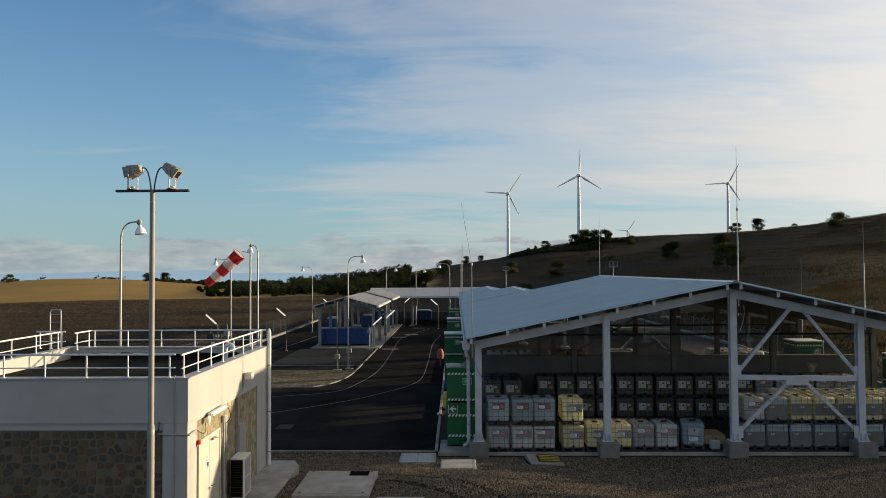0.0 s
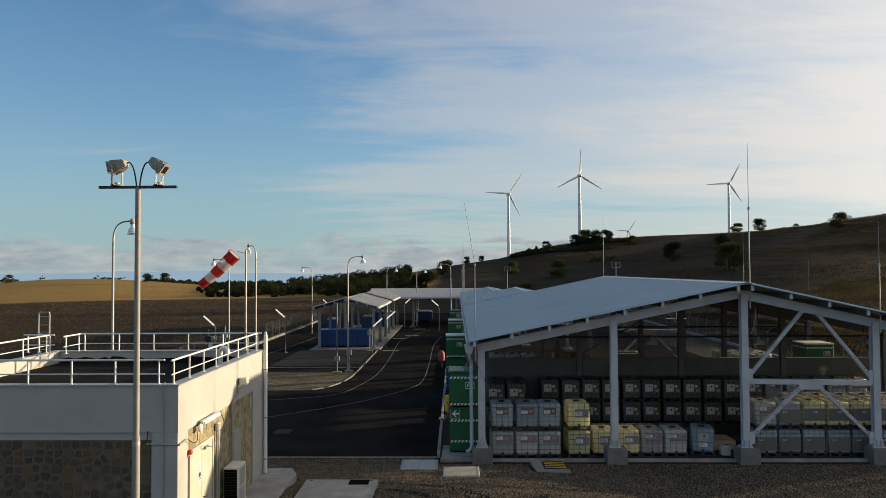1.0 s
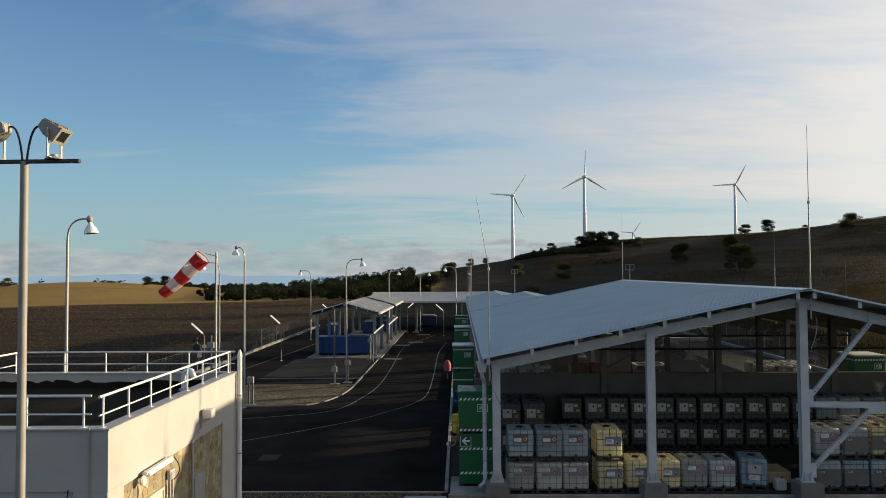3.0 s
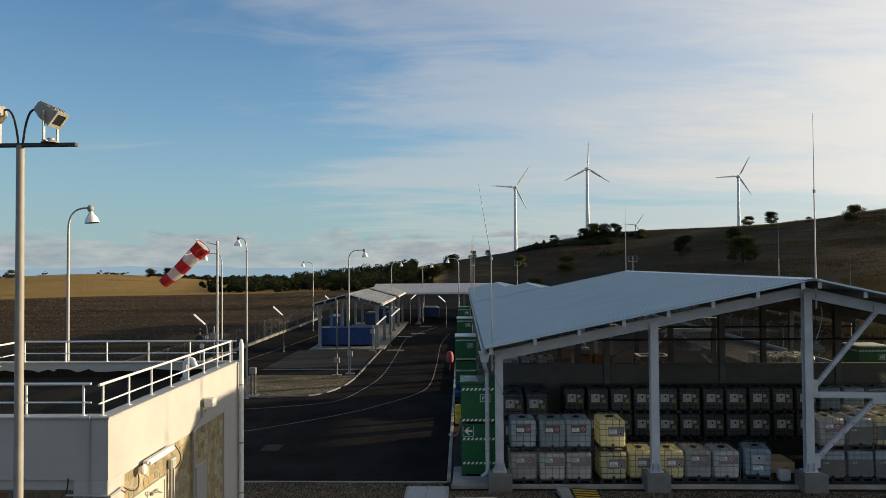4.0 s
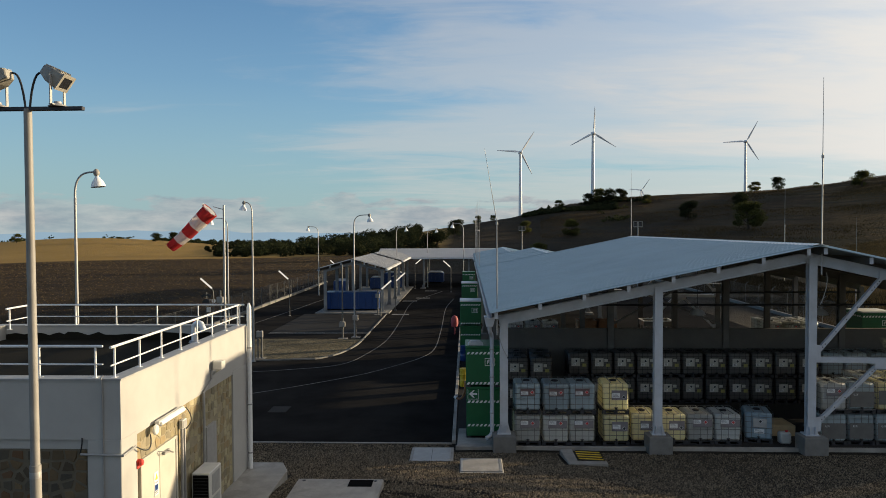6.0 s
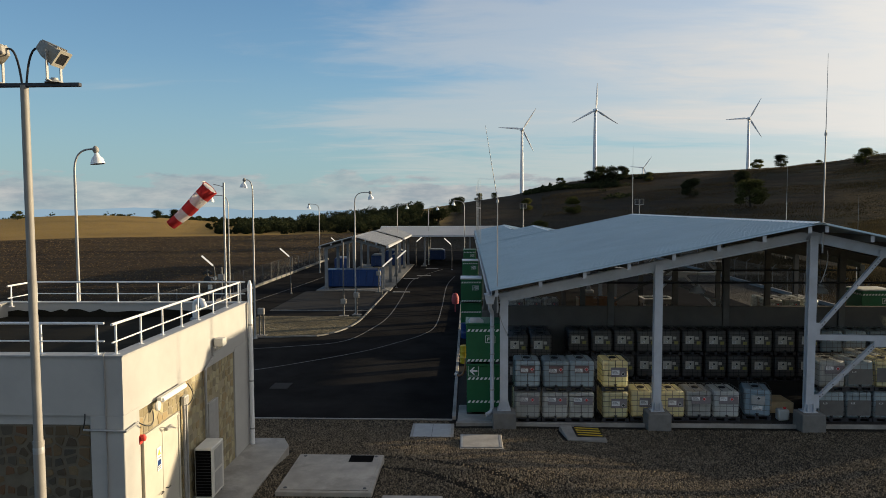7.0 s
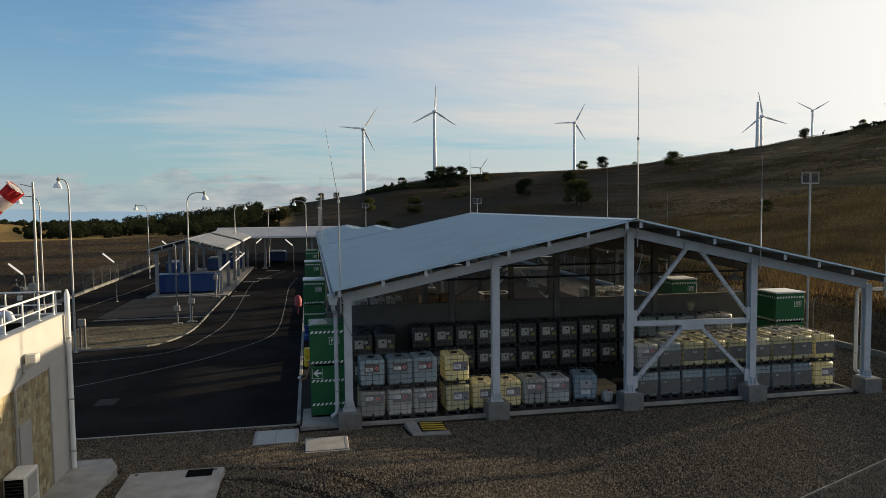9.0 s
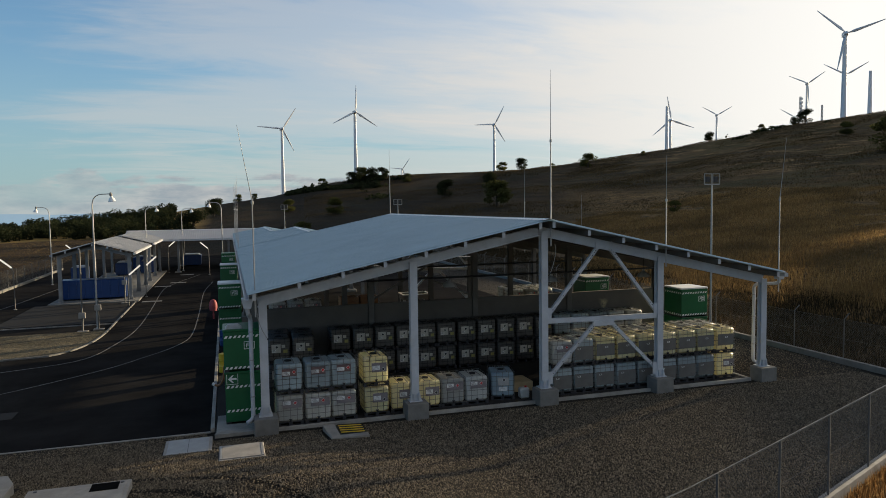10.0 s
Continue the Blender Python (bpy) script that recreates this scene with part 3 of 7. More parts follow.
bm = bmesh.new()
for i in range(180):
    a0, a1 = (2 * math.pi * (i + d) / 180 for d in (0, 1))
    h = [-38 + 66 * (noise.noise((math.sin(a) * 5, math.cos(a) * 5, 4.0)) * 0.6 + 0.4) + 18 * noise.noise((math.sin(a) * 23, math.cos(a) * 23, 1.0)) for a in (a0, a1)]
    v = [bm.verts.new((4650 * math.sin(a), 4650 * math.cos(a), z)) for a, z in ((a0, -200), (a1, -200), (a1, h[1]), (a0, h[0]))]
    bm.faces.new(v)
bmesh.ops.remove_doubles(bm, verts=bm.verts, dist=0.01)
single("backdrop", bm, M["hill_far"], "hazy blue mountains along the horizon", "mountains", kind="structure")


def build_yard():
    bm = bmesh.new()
    ys = [-12, 0, 10, 13, 16, 18, 20, 21, 22, 22.6, 23.07, 23.5, 24, 24.6, 26, 27, 28, 29, 29.4, 30.4]
    xs = [-30 + i for i in range(60)]

    def edge(x, y):
        # the far right side is cut off by the slanting fence
        return min(x, 28.1) if y > 24.6 else min(x, 28.1 - (24.6 - y) * 2.33) if x > -20 else x
    grid = [[bm.verts.new((edge(x, y), y, yard_z(x, y) + 0.025 * noise.noise((x * 0.4, y * 0.4, 0)))) for x in xs] for y in ys]
    for a, b in zip(grid, grid[1:]):
        for j in range(len(xs) - 1):
            if a[j].co.x < a[j + 1].co.x - 1e-4 or b[j].co.x < b[j + 1].co.x - 1e-4:
                bm.faces.new((a[j], a[j + 1], b[j + 1], b[j]))
    bmesh.ops.remove_doubles(bm, verts=bm.verts, dist=0.001)
    bmesh.ops.delete(bm, geom=[v for v in bm.verts if not v.link_faces], context="VERTS")
    single("yard", bm, M["gravel"], "brown-grey loose gravel yard with wheel tracks", "gravel", kind="structure", smooth=True)
    bm = bmesh.new()
    sheet(bm, [(21.79, 30.4), (28.1, 30.4), (28.1, 130), (21.79, 130)], -0.09, -0.002)
    single("yard", bm, M["gravel"], "strip of grey gravel beside the canopy", "gravel", kind="structure")


build_yard()

bm = bmesh.new()
sheet(bm, [(-24, 30.4), (-0.9, 30.4), (-0.9, 128), (-24, 128)], -0.09, 0.0)
single("road", bm, M["asphalt"], "dark asphalt service road with worn white lines", "road", kind="structure")
bm = bmesh.new()
sheet(bm, [(-0.75, 29.8), (21.66, 29.8), (21.66, 38.6), (-0.75, 38.6)], -0.09, 0.10)
single("floor", bm, M["yard_pave"], "dark worn concrete floor slab under the canopies", "floor", kind="structure", bevel=0.015)
bm = bmesh.new()
sheet(bm, [(-0.75, 38.6), (21.78, 38.6), (21.78, 128), (-0.75, 128)], -0.09, 0.096)
single("floor", bm, M["asphalt"], "dark asphalt floor beyond the dividing wall", "floor", kind="structure")
bm = bmesh.new()
box(bm, -0.75, 21.78, 29.66, 29.797, -0.05, 0.13)
box(bm, 21.664, 21.78, 29.798, 38.6, -0.05, 0.13)
single("kerb", bm, M["concrete"], "pale concrete edge of the canopy slab", "kerb", kind="structure", bevel=0.01)
bm = bmesh.new()
box(bm, -24, -0.9, 30.32, 30.4, -0.05, 0.04)
single("kerb", bm, M["concrete"], "pale concrete kerb between gravel and asphalt", "kerb", kind="structure", bevel=0.01)
bm = bmesh.new()
box(bm, -0.9, -0.76, 30.4, 128, -0.05, 0.14)
single("kerb", bm, M["concrete"], "long pale concrete kerb beside the road", "kerb", kind="structure", bevel=0.01)


# ---- canopies ----


def corrugated(bm, p_low, p_high, y0, y1, pitch=0.27, rise=0.065, thick=0.02):
    """Ribbed sheet from the eave (x, z) to the ridge (x, z)."""
    ys = []
    y = y0
    while y < y1 - 0.01:
        ys += [(y, 0), (y + pitch * 0.70, 0), (y + pitch * 0.74, rise), (y + pitch * 0.96, rise)]
        y += pitch
    ys.append((y1, 0))
    ys = [(min(a, y1), h) for a, h in ys]
    top = [[bm.verts.new((p[0], a, p[1] + h)) for a, h in ys] for p in (p_low, p_high)]
    bot = [[bm.verts.new((p[0], a, p[1] - thick)) for a in (y0, y1)] for p in (p_low, p_high)]
    for j in range(len(ys) - 1):
        bm.faces.new((top[0][j], top[0][j + 1], top[1][j + 1], top[1][j]))
    bm.faces.new((bot[0][0], bot[1][0], bot[1][1], bot[0][1]))
    bm.faces.new((bot[0][0], top[0][0], top[1][0], bot[1][0]))
    bm.faces.new((bot[0][1], bot[1][1], top[1][-1], top[0][-1]))
    for k in (0, 1):
        bm.faces.new([*top[k], bot[k][1], bot[k][0]])


def i_section(bm, x, y, z0, z1, w=0.28, d=0.26, t=0.03):
    """Upright rolled steel section, flanges facing y."""
    box(bm, x - w / 2, x + w / 2, y - d / 2, y - d / 2 + t, z0, z1)
    box(bm, x - w / 2, x + w / 2, y + d / 2 - t, y + d / 2, z0, z1)
    box(bm, x - t / 2, x + t / 2, y - d / 2 + t, y + d / 2 - t, z0, z1)


def canopy(name, label, eave0, eave1, ridge, y0, y1, z0, z1, zr, cols, rows, roof_mat, foot=0.62, group="", rafter=0.34):
    """Open gabled steel shelter with its ridge along y."""
    c = thing(name, label, "canopy", group, "structure", ((eave0 + eave1) / 2, y0, 0))
    inv = c.matrix_basis.inverted()

    def put(nm, bm, mat, lab="", bevel=0.0, smooth=False, under=None):
        ob = part(nm, bm, mat, under or c, lab, bevel, smooth)
        ob.matrix_parent_inverse = inv
        return ob

    def top(x):
        return z0 + (zr - z0) * (x - eave0) / (ridge - eave0) if x < ridge else z1 + (zr - z1) * (eave1 - x) / (eave1 - ridge)
    for y in rows:
        for x in cols:
            bm = bmesh.new()
            if foot:
                box(bm, x - 0.41, x + 0.41, y - 0.50, y + 0.24, -0.12, foot)
                put("footing", bm, M["footing"], bevel=0.02)
            bm = bmesh.new()
            i_section(bm, x, y, foot + 0.03, top(x) - 0.42)
            box(bm, x - 0.24, x + 0.24, y - 0.24, y + 0.22, foot, foot + 0.03)
            for s in (-1, 1):
                v = [bm.verts.new((x + s * a, y - 0.13 + dy, z)) for dy in (-0.012, 0.012) for a, z in ((0.14, foot + 0.03), (0.23, foot + 0.03), (0.14, foot + 0.38))]
                bm.faces.new(v[:3]), bm.faces.new(v[3:])
                for i in range(3):
                    bm.faces.new((v[i], v[(i + 1) % 3], v[3 + (i + 1) % 3], v[3 + i]))
                box(bm, x + s * 0.10 - 0.012, x + s * 0.10 + 0.012, y - 0.23, y - 0.13, foot + 0.03, foot + 0.30)
            put("column", bm, M["shaded_steel" if foot > 0.5 and y > rows[0] else "steel_white" if foot > 0.5 else "shelter_steel"])
        for a, b in ((eave0 + 0.35, ridge), (ridge, eave1 - 0.35)):
            bm = bmesh.new()
            za, zb = top(a) - 0.28, top(b) - 0.28
            for dz, w, h in ((0, 0.20, 0.03), (-rafter, 0.20, 0.03), (-rafter / 2, 0.025, rafter)):
                bar(bm, (a, y, za + dz), (b, y, zb + dz), w, h)
            put("rafter", bm, M["shaded_steel" if foot > 0.5 and y > rows[0] else "steel_white" if foot > 0.5 else "shelter_steel"])
    for a, b in ((eave0, ridge), (ridge, eave1)):
        k = max(3, int(abs(b - a) / 1.42))
        for i in range(k + 1):
            x = a + (b - a) * (0.02 + 0.95 * i / k)
            bm = bmesh.new()
            z = top(x) - 0.14
            box(bm, x - 0.035, x + 0.035, y0 + 0.12, y1 - 0.1, z - 0.11, z + 0.11)
            # purlin coloured dark for the shade under the sheet; its front end stays pale
            purlin = put("purlin", bm, M["shaded_steel"])
            bm = bmesh.new()
            box(bm, x - 0.06, x + 0.06, y0 + 0.09, y0 + 0.118, z - 0.115, z + 0.10)
            part("end_plate", bm, M["steel_white"], purlin, "pale front end of the purlin")
    for p, q in (((eave0, z0), (ridge, zr)), ((eave1, z1), (ridge, zr))):
        bm = bmesh.new()
        corrugated(bm, p, q, y0, y1)
        put("roof_sheet", bm, roof_mat)
    bm = bmesh.new()
    for s, e, z in ((-1, eave0, z0), (1, eave1, z1)):
        d = (Vector((e, 0, z)) - Vector((ridge, 0, zr))).normalized() * 0.28
        v = [bm.verts.new((ridge + k * d.x, y, zr + 0.05 + k * d.z)) for y in (y0 - 0.02, y1 + 0.02) for k in (0, 1)]
        bm.faces.new((v[0], v[1], v[3], v[2]))
    bmesh.ops.remove_doubles(bm, verts=bm.verts, dist=0.001)
    bmesh.ops.solidify(bm, geom=bm.faces[:], thickness=0.012)
    put("ridge_cap", bm, M["white_paint"])
    for e, z, s in ((eave0, z0, -1), (eave1, z1, 1)):
        bm = bmesh.new()
        pro = [(0, 0), (0, -0.15), (s * 0.14, -0.15), (s * 0.14, 0.0)]
        for (a, b), (c2, d2) in zip(pro, pro[1:]):
            bar(bm, (e + (a + c2) / 2 - s * 0.05, y0, z - 0.03 + (b + d2) / 2), (e + (a + c2) / 2 - s * 0.05, y1, z - 0.03 + (b + d2) / 2), 0.015 if a == c2 else 0.15, 0.15 if a == c2 else 0.015)
        put("gutter", bm, M["steel_white"])
    return c, put, top


COLS = [0.98, 6.42, 11.75, 17.05, 22.35]
ROWS_Y = [29.72, 37.75, 45.65, 53.55]
main, put_main, main_top = canopy("storage_canopy", "large white steel storage shelter with blue-grey sheet roof", 0.45, 22.7, 11.55, 28.72, 55.3, 5.03, 4.85, 7.31, COLS, ROWS_Y, M["roof_sheet"])

# chevron bracing between the middle and fourth columns
for y in (ROWS_Y[0], ROWS_Y[-1]):
    xa, xb, xm = 11.9, 16.9, 14.4
    bm = bmesh.new()
    bar(bm, (xa, y, 3.28), (xb, y, 3.20), 0.16, 0.20)
    put_main("beam", bm, M["steel_white"])
    for p, q in (((xa, 3.45), (xm - 0.25, 6.15)), ((xb, 3.4), (xm + 0.25, 6.15)), ((xa, 0.95), (xm - 0.3, 3.12)), ((xb, 0.95), (xm + 0.3, 3.12))):
        bm = bmesh.new()
        bar(bm, (p[0], y, p[1]), (q[0], y, q[1]), 0.13, 0.13, (0, 1, 0))
        put_main("brace", bm, M["steel_white"])
    for x, z, w, h in ((xm, 6.22, 0.75, 0.28), (xm, 3.06, 0.95, 0.22), (xa + 0.05, 3.55, 0.2, 0.5), (xb - 0.05, 3.5, 0.2, 0.5), (xa + 0.08, 1.0, 0.22, 0.5), (xb - 0.08, 1.0, 0.22, 0.5)):
        bm = bmesh.new()
        box(bm, x - w / 2, x + w / 2, y - 0.10, y - 0.075, z - h / 2, z + h / 2)
        put_main("gusset_plate", bm, M["steel_white"])
    if y == ROWS_Y[0]:
        for p, q in (((xa, 3.45), (xm - 0.25, 6.15)), ((xb, 3.4), (xm + 0.25, 6.15)), ((xa, 0.95), (xm - 0.3, 3.12)), ((xb, 0.95), (xm + 0.3, 3.12))):
            for s in (0.06, 0.10, 0.14, 0.30, 0.46, 0.62, 0.84, 0.88, 0.92, 0.95):
                bm = bmesh.new()
                lathe(bm, [(0.020, 0), (0.018, 0.02)], 6, (p[0] + (q[0] - p[0]) * s, y - 0.066, p[1] + (q[1] - p[1]) * s), (0, -1, 0))
                put_main("bolt", bm, M["dark_steel"])

# ---- dividing wall under the canopy ----


def sunpatch_wall():
    """Precast concrete with one pale patch of sunlight painted on, fanning out near the top of the wall."""
    m = surface("sunpatch_concrete", (0.13, 0.117, 0.103), 0.85, 0, 0.22, (0.8, 30.0), 0.2, (0.08, 0.078, 0.072), 0.6)
    n = Nodes(m.node_tree, True)
    b = next(k for k in n.tree.nodes if k.type == "BSDF_PRINCIPLED")
    old = b.inputs["Base Color"].links[0].from_socket
    co = n.add("ShaderNodeTexCoord").outputs["Object"]
    sep = n.add("ShaderNodeSeparateXYZ", {"Vector": co})
    side = n.math("ABSOLUTE", n.math("SUBTRACT", sep.outputs["X"], 19.1))
    rise = n.math("MAXIMUM", n.math("SUBTRACT", sep.outputs["Z"], 2.3), 0.02)
    fan = n.math("SUBTRACT", 1.0, n.math("DIVIDE", side, n.math("MULTIPLY_ADD", rise, 0.55, 0.12)), clamp=True)
    fan = n.math("MULTIPLY", fan, n.ramp(n.noise(co, 5.0, 5.0, 0.7), [(0.4, 0.2), (0.6, 1.0)]))
    band = n.math("MULTIPLY", n.math("GREATER_THAN", sep.outputs["Z"], 2.3), n.ramp(n.math("SUBTRACT", sep.outputs["Z"], 2.0), [(0.6, 1.0), (0.85, 0.0)]))
    fan = n.math("MULTIPLY", fan, band)
    # the sunlit fan is mixed into the concrete colour
    n.tree.links.new(n.mix(n.math("MULTIPLY", fan, 1.4, clamp=True), old, (0.50, 0.42, 0.27)), b.inputs["Base Color"])
    return m


M["sunpatch_wall"] = sunpatch_wall()
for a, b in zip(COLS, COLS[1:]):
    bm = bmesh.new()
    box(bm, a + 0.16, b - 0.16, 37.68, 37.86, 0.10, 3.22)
    single("wall_divider", bm, M["sunpatch_wall" if a > 17 else "wall_concrete"], "grey precast concrete dividing wall panel", "wall", "dividing wall panels", "structure", bevel=0.01)

canopy("shelter", "steel shelter with blue-grey sheet roof behind the storage canopy", 0.45, 11.2, 5.83, 56.2, 69.2, 5.03, 5.03, 6.13, [1.0, 10.7], [57, 62.7, 68.4], M["roof_sheet"], 0.3, "far shelters")
canopy("shelter", "steel shelter with blue-grey sheet roof behind the storage canopy", 0.45, 7.5, 4.0, 71.0, 86.2, 5.03, 5.03, 5.75, [1.0, 7.0], [71.8, 78.5, 85.4], M["roof_sheet"], 0.3, "far shelters")
canopy("shelter", "small gabled steel shelter with pale grey roof over blue tanks", -14.3, -7.8, -11.05, 69.8, 83, 4.25, 4.25, 5.15, [-13.8, -8.35], [70.5, 76.5, 82.5], M["roof_grey"], 0.12, "roadside shelters", 0.22)
canopy("shelter", "small gabled steel shelter with pale grey roof over blue tanks", -14.3, -7.8, -11.05, 86, 99, 4.25, 4.25, 5.15, [-13.8, -8.35], [86.6, 92.5, 98.4], M["roof_grey"], 0.12, "roadside shelters", 0.22)


def cross_shelter():
    """The shelter that closes the far end of the road, ridge along x."""
    c, put, _ = canopy("shelter", "long low shelter with ribbed pale grey roof across the end of the road", -6.0, 6.0, 0.0, -12.5, 5.5, 4.15, 4.15, 5.15, [-5.5, 5.5], [-12, -6, 0, 5], M["roof_grey"], 0.12, "far shelters", 0.22)
    c.matrix_basis = pose(0, 102.5, 0, 0, 0, -90) @ pose(0, -12.5, 0)


cross_shelter()

# ---- service building ----


def clip_poly(poly, px, py, nx, ny):
    """The part of a polygon on the near side of a line."""
    out = []
    for (x0, y0), (x1, y1) in zip(poly, poly[1:] + poly[:1]):
        d0, d1 = (x0 - px) * nx + (y0 - py) * ny, (x1 - px) * nx + (y1 - py) * ny
        if d0 <= 0:
            out.append((x0, y0))
        if d0 * d1 < 0:
            s = d0 / (d0 - d1)
            out.append((x0 + (x1 - x0) * s, y0 + (y1 - y0) * s))
    return out


def rubble(u0, u1, v0, v1, size, rng, gap=0.012, loose=0.42, squat=1.0):
    """Irregular stones that fill a rectangle, with joints between them."""
    nu, nv = max(1, round((u1 - u0) / size)), max(1, round((v1 - v0) / size / squat))
    du, dv = (u1 - u0) / nu, (v1 - v0) / nv
    sites = [(u0 + (i + 0.5 + rng.uniform(-loose, loose)) * du, v0 + (j + 0.5 + rng.uniform(-loose, loose) * 0.8) * dv, i, j) for i in range(nu) for j in range(nv)]
    for x, y, i, j in sites:
        poly = [(u0, v0), (u1, v0), (u1, v1), (u0, v1)]
        for a, b, k, m in sites:
            if (a, b) != (x, y) and abs(k - i) < 4 and abs(m - j) < 4:
                d = math.hypot(a - x, b - y)
                nx, ny = (a - x) / d, (b - y) / d
                poly = clip_poly(poly, (x + a) / 2 - nx * gap, (y + b) / 2 - ny * gap, nx, ny)
                if len(poly) < 3:
                    break
        if len(poly) >= 3:
            yield poly


def lay_stones(parent, turn, u0, u1, v0, v1, holes, seed, size=0.25, thick=0.032, gap=0.009, loose=0.42, squat=0.85, mat="stone", shrink=1.0, bare=0.0):
    """Stones as single pieces; turn carries (u, v, out) to the wall."""
    rng = random.Random(seed)
    for poly in rubble(u0, u1, v0, v1, size, rng, gap, loose, squat):
        cu, cv = sum(p[0] for p in poly) / len(poly), sum(p[1] for p in poly) / len(poly)
        if any(a - 0.12 < cu < b + 0.12 and c - 0.12 < cv < d + 0.12 for a, b, c, d in holes):
            continue
        if rng.random() < bare:
            continue
        bm = bmesh.new()
        f = rng.uniform(shrink, 1.0)
        t = rng.uniform(0.45, 1.0) * thick
        tilt = rng.uniform(-0.03, 0.03), rng.uniform(-0.03, 0.03)
        rings = []
        for k, out in ((0.97 * f, 0.0), (0.95 * f, t * 0.6), (0.91 * f, t)):
            rings.append([bm.verts.new(turn @ Vector((cu + (u - cu) * k, cv + (v - cv) * k, out + (u - cu) * tilt[0] + (v - cv) * tilt[1]))) for u, v in poly])
        for a, b in zip(rings, rings[1:]):
            for i in range(len(poly)):
                j = (i + 1) % len(poly)
                bm.faces.new((a[i], a[j], b[j], b[i]))
        bm.faces.new(rings[-1])
        part("stone", bm, M[mat], parent)


BX0, BX1, BY0, BY1, BZ = -13.9, -6.70, 17.50, 24.80, 5.16   # outer faces and parapet top
BASE = 0.95
house = thing("service_building", "flat-roofed white service building with stone cladding and roof railings", "building", at=(0, 0, 0))


def build_house():
    w = M["white_wall"]
    # core walls, set back where the stone panels lie
    bm = bmesh.new()
    box(bm, BX0, BX1 - 0.06, BY0 + 0.06, BY1, 0.0, 4.72)
    part("core", bm, M["mortar"], house, "rough mortar wall behind the stone cladding")
    # parapet with the deep white band
    t, z0 = 0.24, 4.06
    for a, b, c, d in ((BX0, BX1, BY0, BY0 + t), (BX0, BX1, BY1 - t, BY1), (BX0, BX0 + t, BY0 + t, BY1 - t), (BX1 - t, BX1, BY0 + t, BY1 - t)):
        bm = bmesh.new()
        box(bm, a, b, c, d, z0, BZ)
        part("parapet", bm, w, house, "white rendered parapet band")
    for a, b, c, d in ((BX0 - 0.03, BX1 + 0.03, BY0 - 0.03, BY0 + t + 0.03), (BX0 - 0.03, BX1 + 0.03, BY1 - t - 0.03, BY1 + 0.03),
                       (BX0 - 0.03, BX0 + t + 0.03, BY0 + t + 0.03, BY1 - t - 0.03), (BX1 - t - 0.03, BX1 + 0.03, BY0 + t + 0.03, BY1 - t - 0.03)):
        bm = bmesh.new()
        box(bm, a, b, c, d, BZ + 0.001, BZ + 0.035)
        part("coping", bm, M["galv"], house, "thin grey metal coping")
    bm = bmesh.new()
    box(bm, BX0 + t, BX1 - t, BY0 + t, BY1 - t, 4.70, 4.78)
    part("roof", bm, M["bitumen"], house, "dark bitumen roof with pale weathering")
    # tarred upturn along the foot of the parapet, torn off unevenly
    ru = random.Random(21)
    bm = bmesh.new()
    a, last = BX0 + t + 0.02, None
    while a < BX1 - t - 0.02:
        z = 4.96 + ru.uniform(-0.05, 0.05)
        row = [bm.verts.new((a, y, h)) for y, h in ((BY1 - t - 0.012, 4.775), (BY1 - t - 0.012, z), (BY1 - t - 0.002, z), (BY1 - t - 0.002, 4.775))]
        if last:
            for k in range(3):
                bm.faces.new((last[k], row[k], row[k + 1], last[k + 1]))
        last, a = row, a + ru.uniform(0.08, 0.4)
    part("tar_upturn", bm, M["bitumen"], house, "black tarred strip along the parapet foot")
    # lower fascia over the front stone panel, in a shallow recess
    bm = bmesh.new()
    box(bm, BX0 + 0.35, BX1 - 0.64, BY0 + 0.05, BY0 + 0.30, 3.87, z0)
    part("fascia", bm, w, house, bevel=0.006)
    # pilasters
    for a, b, c, d in ((BX1 - 0.64, BX1, BY0, BY0 + 0.62), (BX0, BX0 + 0.35, BY0, BY0 + 0.4), (BX1 - 0.3, BX1, BY1 - 1.2, BY1)):
        bm = bmesh.new()
        box(bm, a, b, c, d, 0.0, z0)
        part("pilaster", bm, w, house, bevel=0.012)
    # side wall head above the stone
    bm = bmesh.new()
    box(bm, BX1 - 0.05, BX1 - 0.012, BY0 + 0.62, BY1 - 1.2, 3.98, z0 - 0.002)
    part("head_trim", bm, w, house)
    # double door with frame
    y0, y1, top = 18.30, 19.86, 3.36
    bm = bmesh.new()
    box(bm, BX1 - 0.07, BX1 + 0.015, y0 - 0.07, y0, BASE, top + 0.07)
    box(bm, BX1 - 0.07, BX1 + 0.015, y1, y1 + 0.07, BASE, top + 0.07)
    box(bm, BX1 - 0.07, BX1 + 0.015, y0, y1, top, top + 0.07)
    frame_ob = part("door_frame", bm, M["door_paint"], house, "cream metal door frame", bevel=0.006)
    for a, b in ((y0, (y0 + y1) / 2 - 0.004), ((y0 + y1) / 2 + 0.004, y1)):
        bm = bmesh.new()
        box(bm, BX1 - 0.055, BX1 - 0.005, a + 0.004, b - 0.004, BASE + 0.06, top - 0.004)
        leaf = part("door_leaf", bm, M["door_paint"], house, "cream steel door leaf", bevel=0.006)
        bm = bmesh.new()
        yy = b - 0.1 if a == y0 else a + 0.1
        tube(bm, [(BX1, yy, 2.0), (BX1 + 0.05, yy, 2.0), (BX1 + 0.05, yy + (-0.12 if a == y0 else 0.12), 2.0)], 0.012, 6)
        part("door_handle", bm, M["black_rubber"], leaf, "black lever handle")
    # vent panel
    bm = bmesh.new()
    box(bm, BX1 - 0.05, BX1 + 0.03, 21.60, 22.24, 2.05, 3.1)
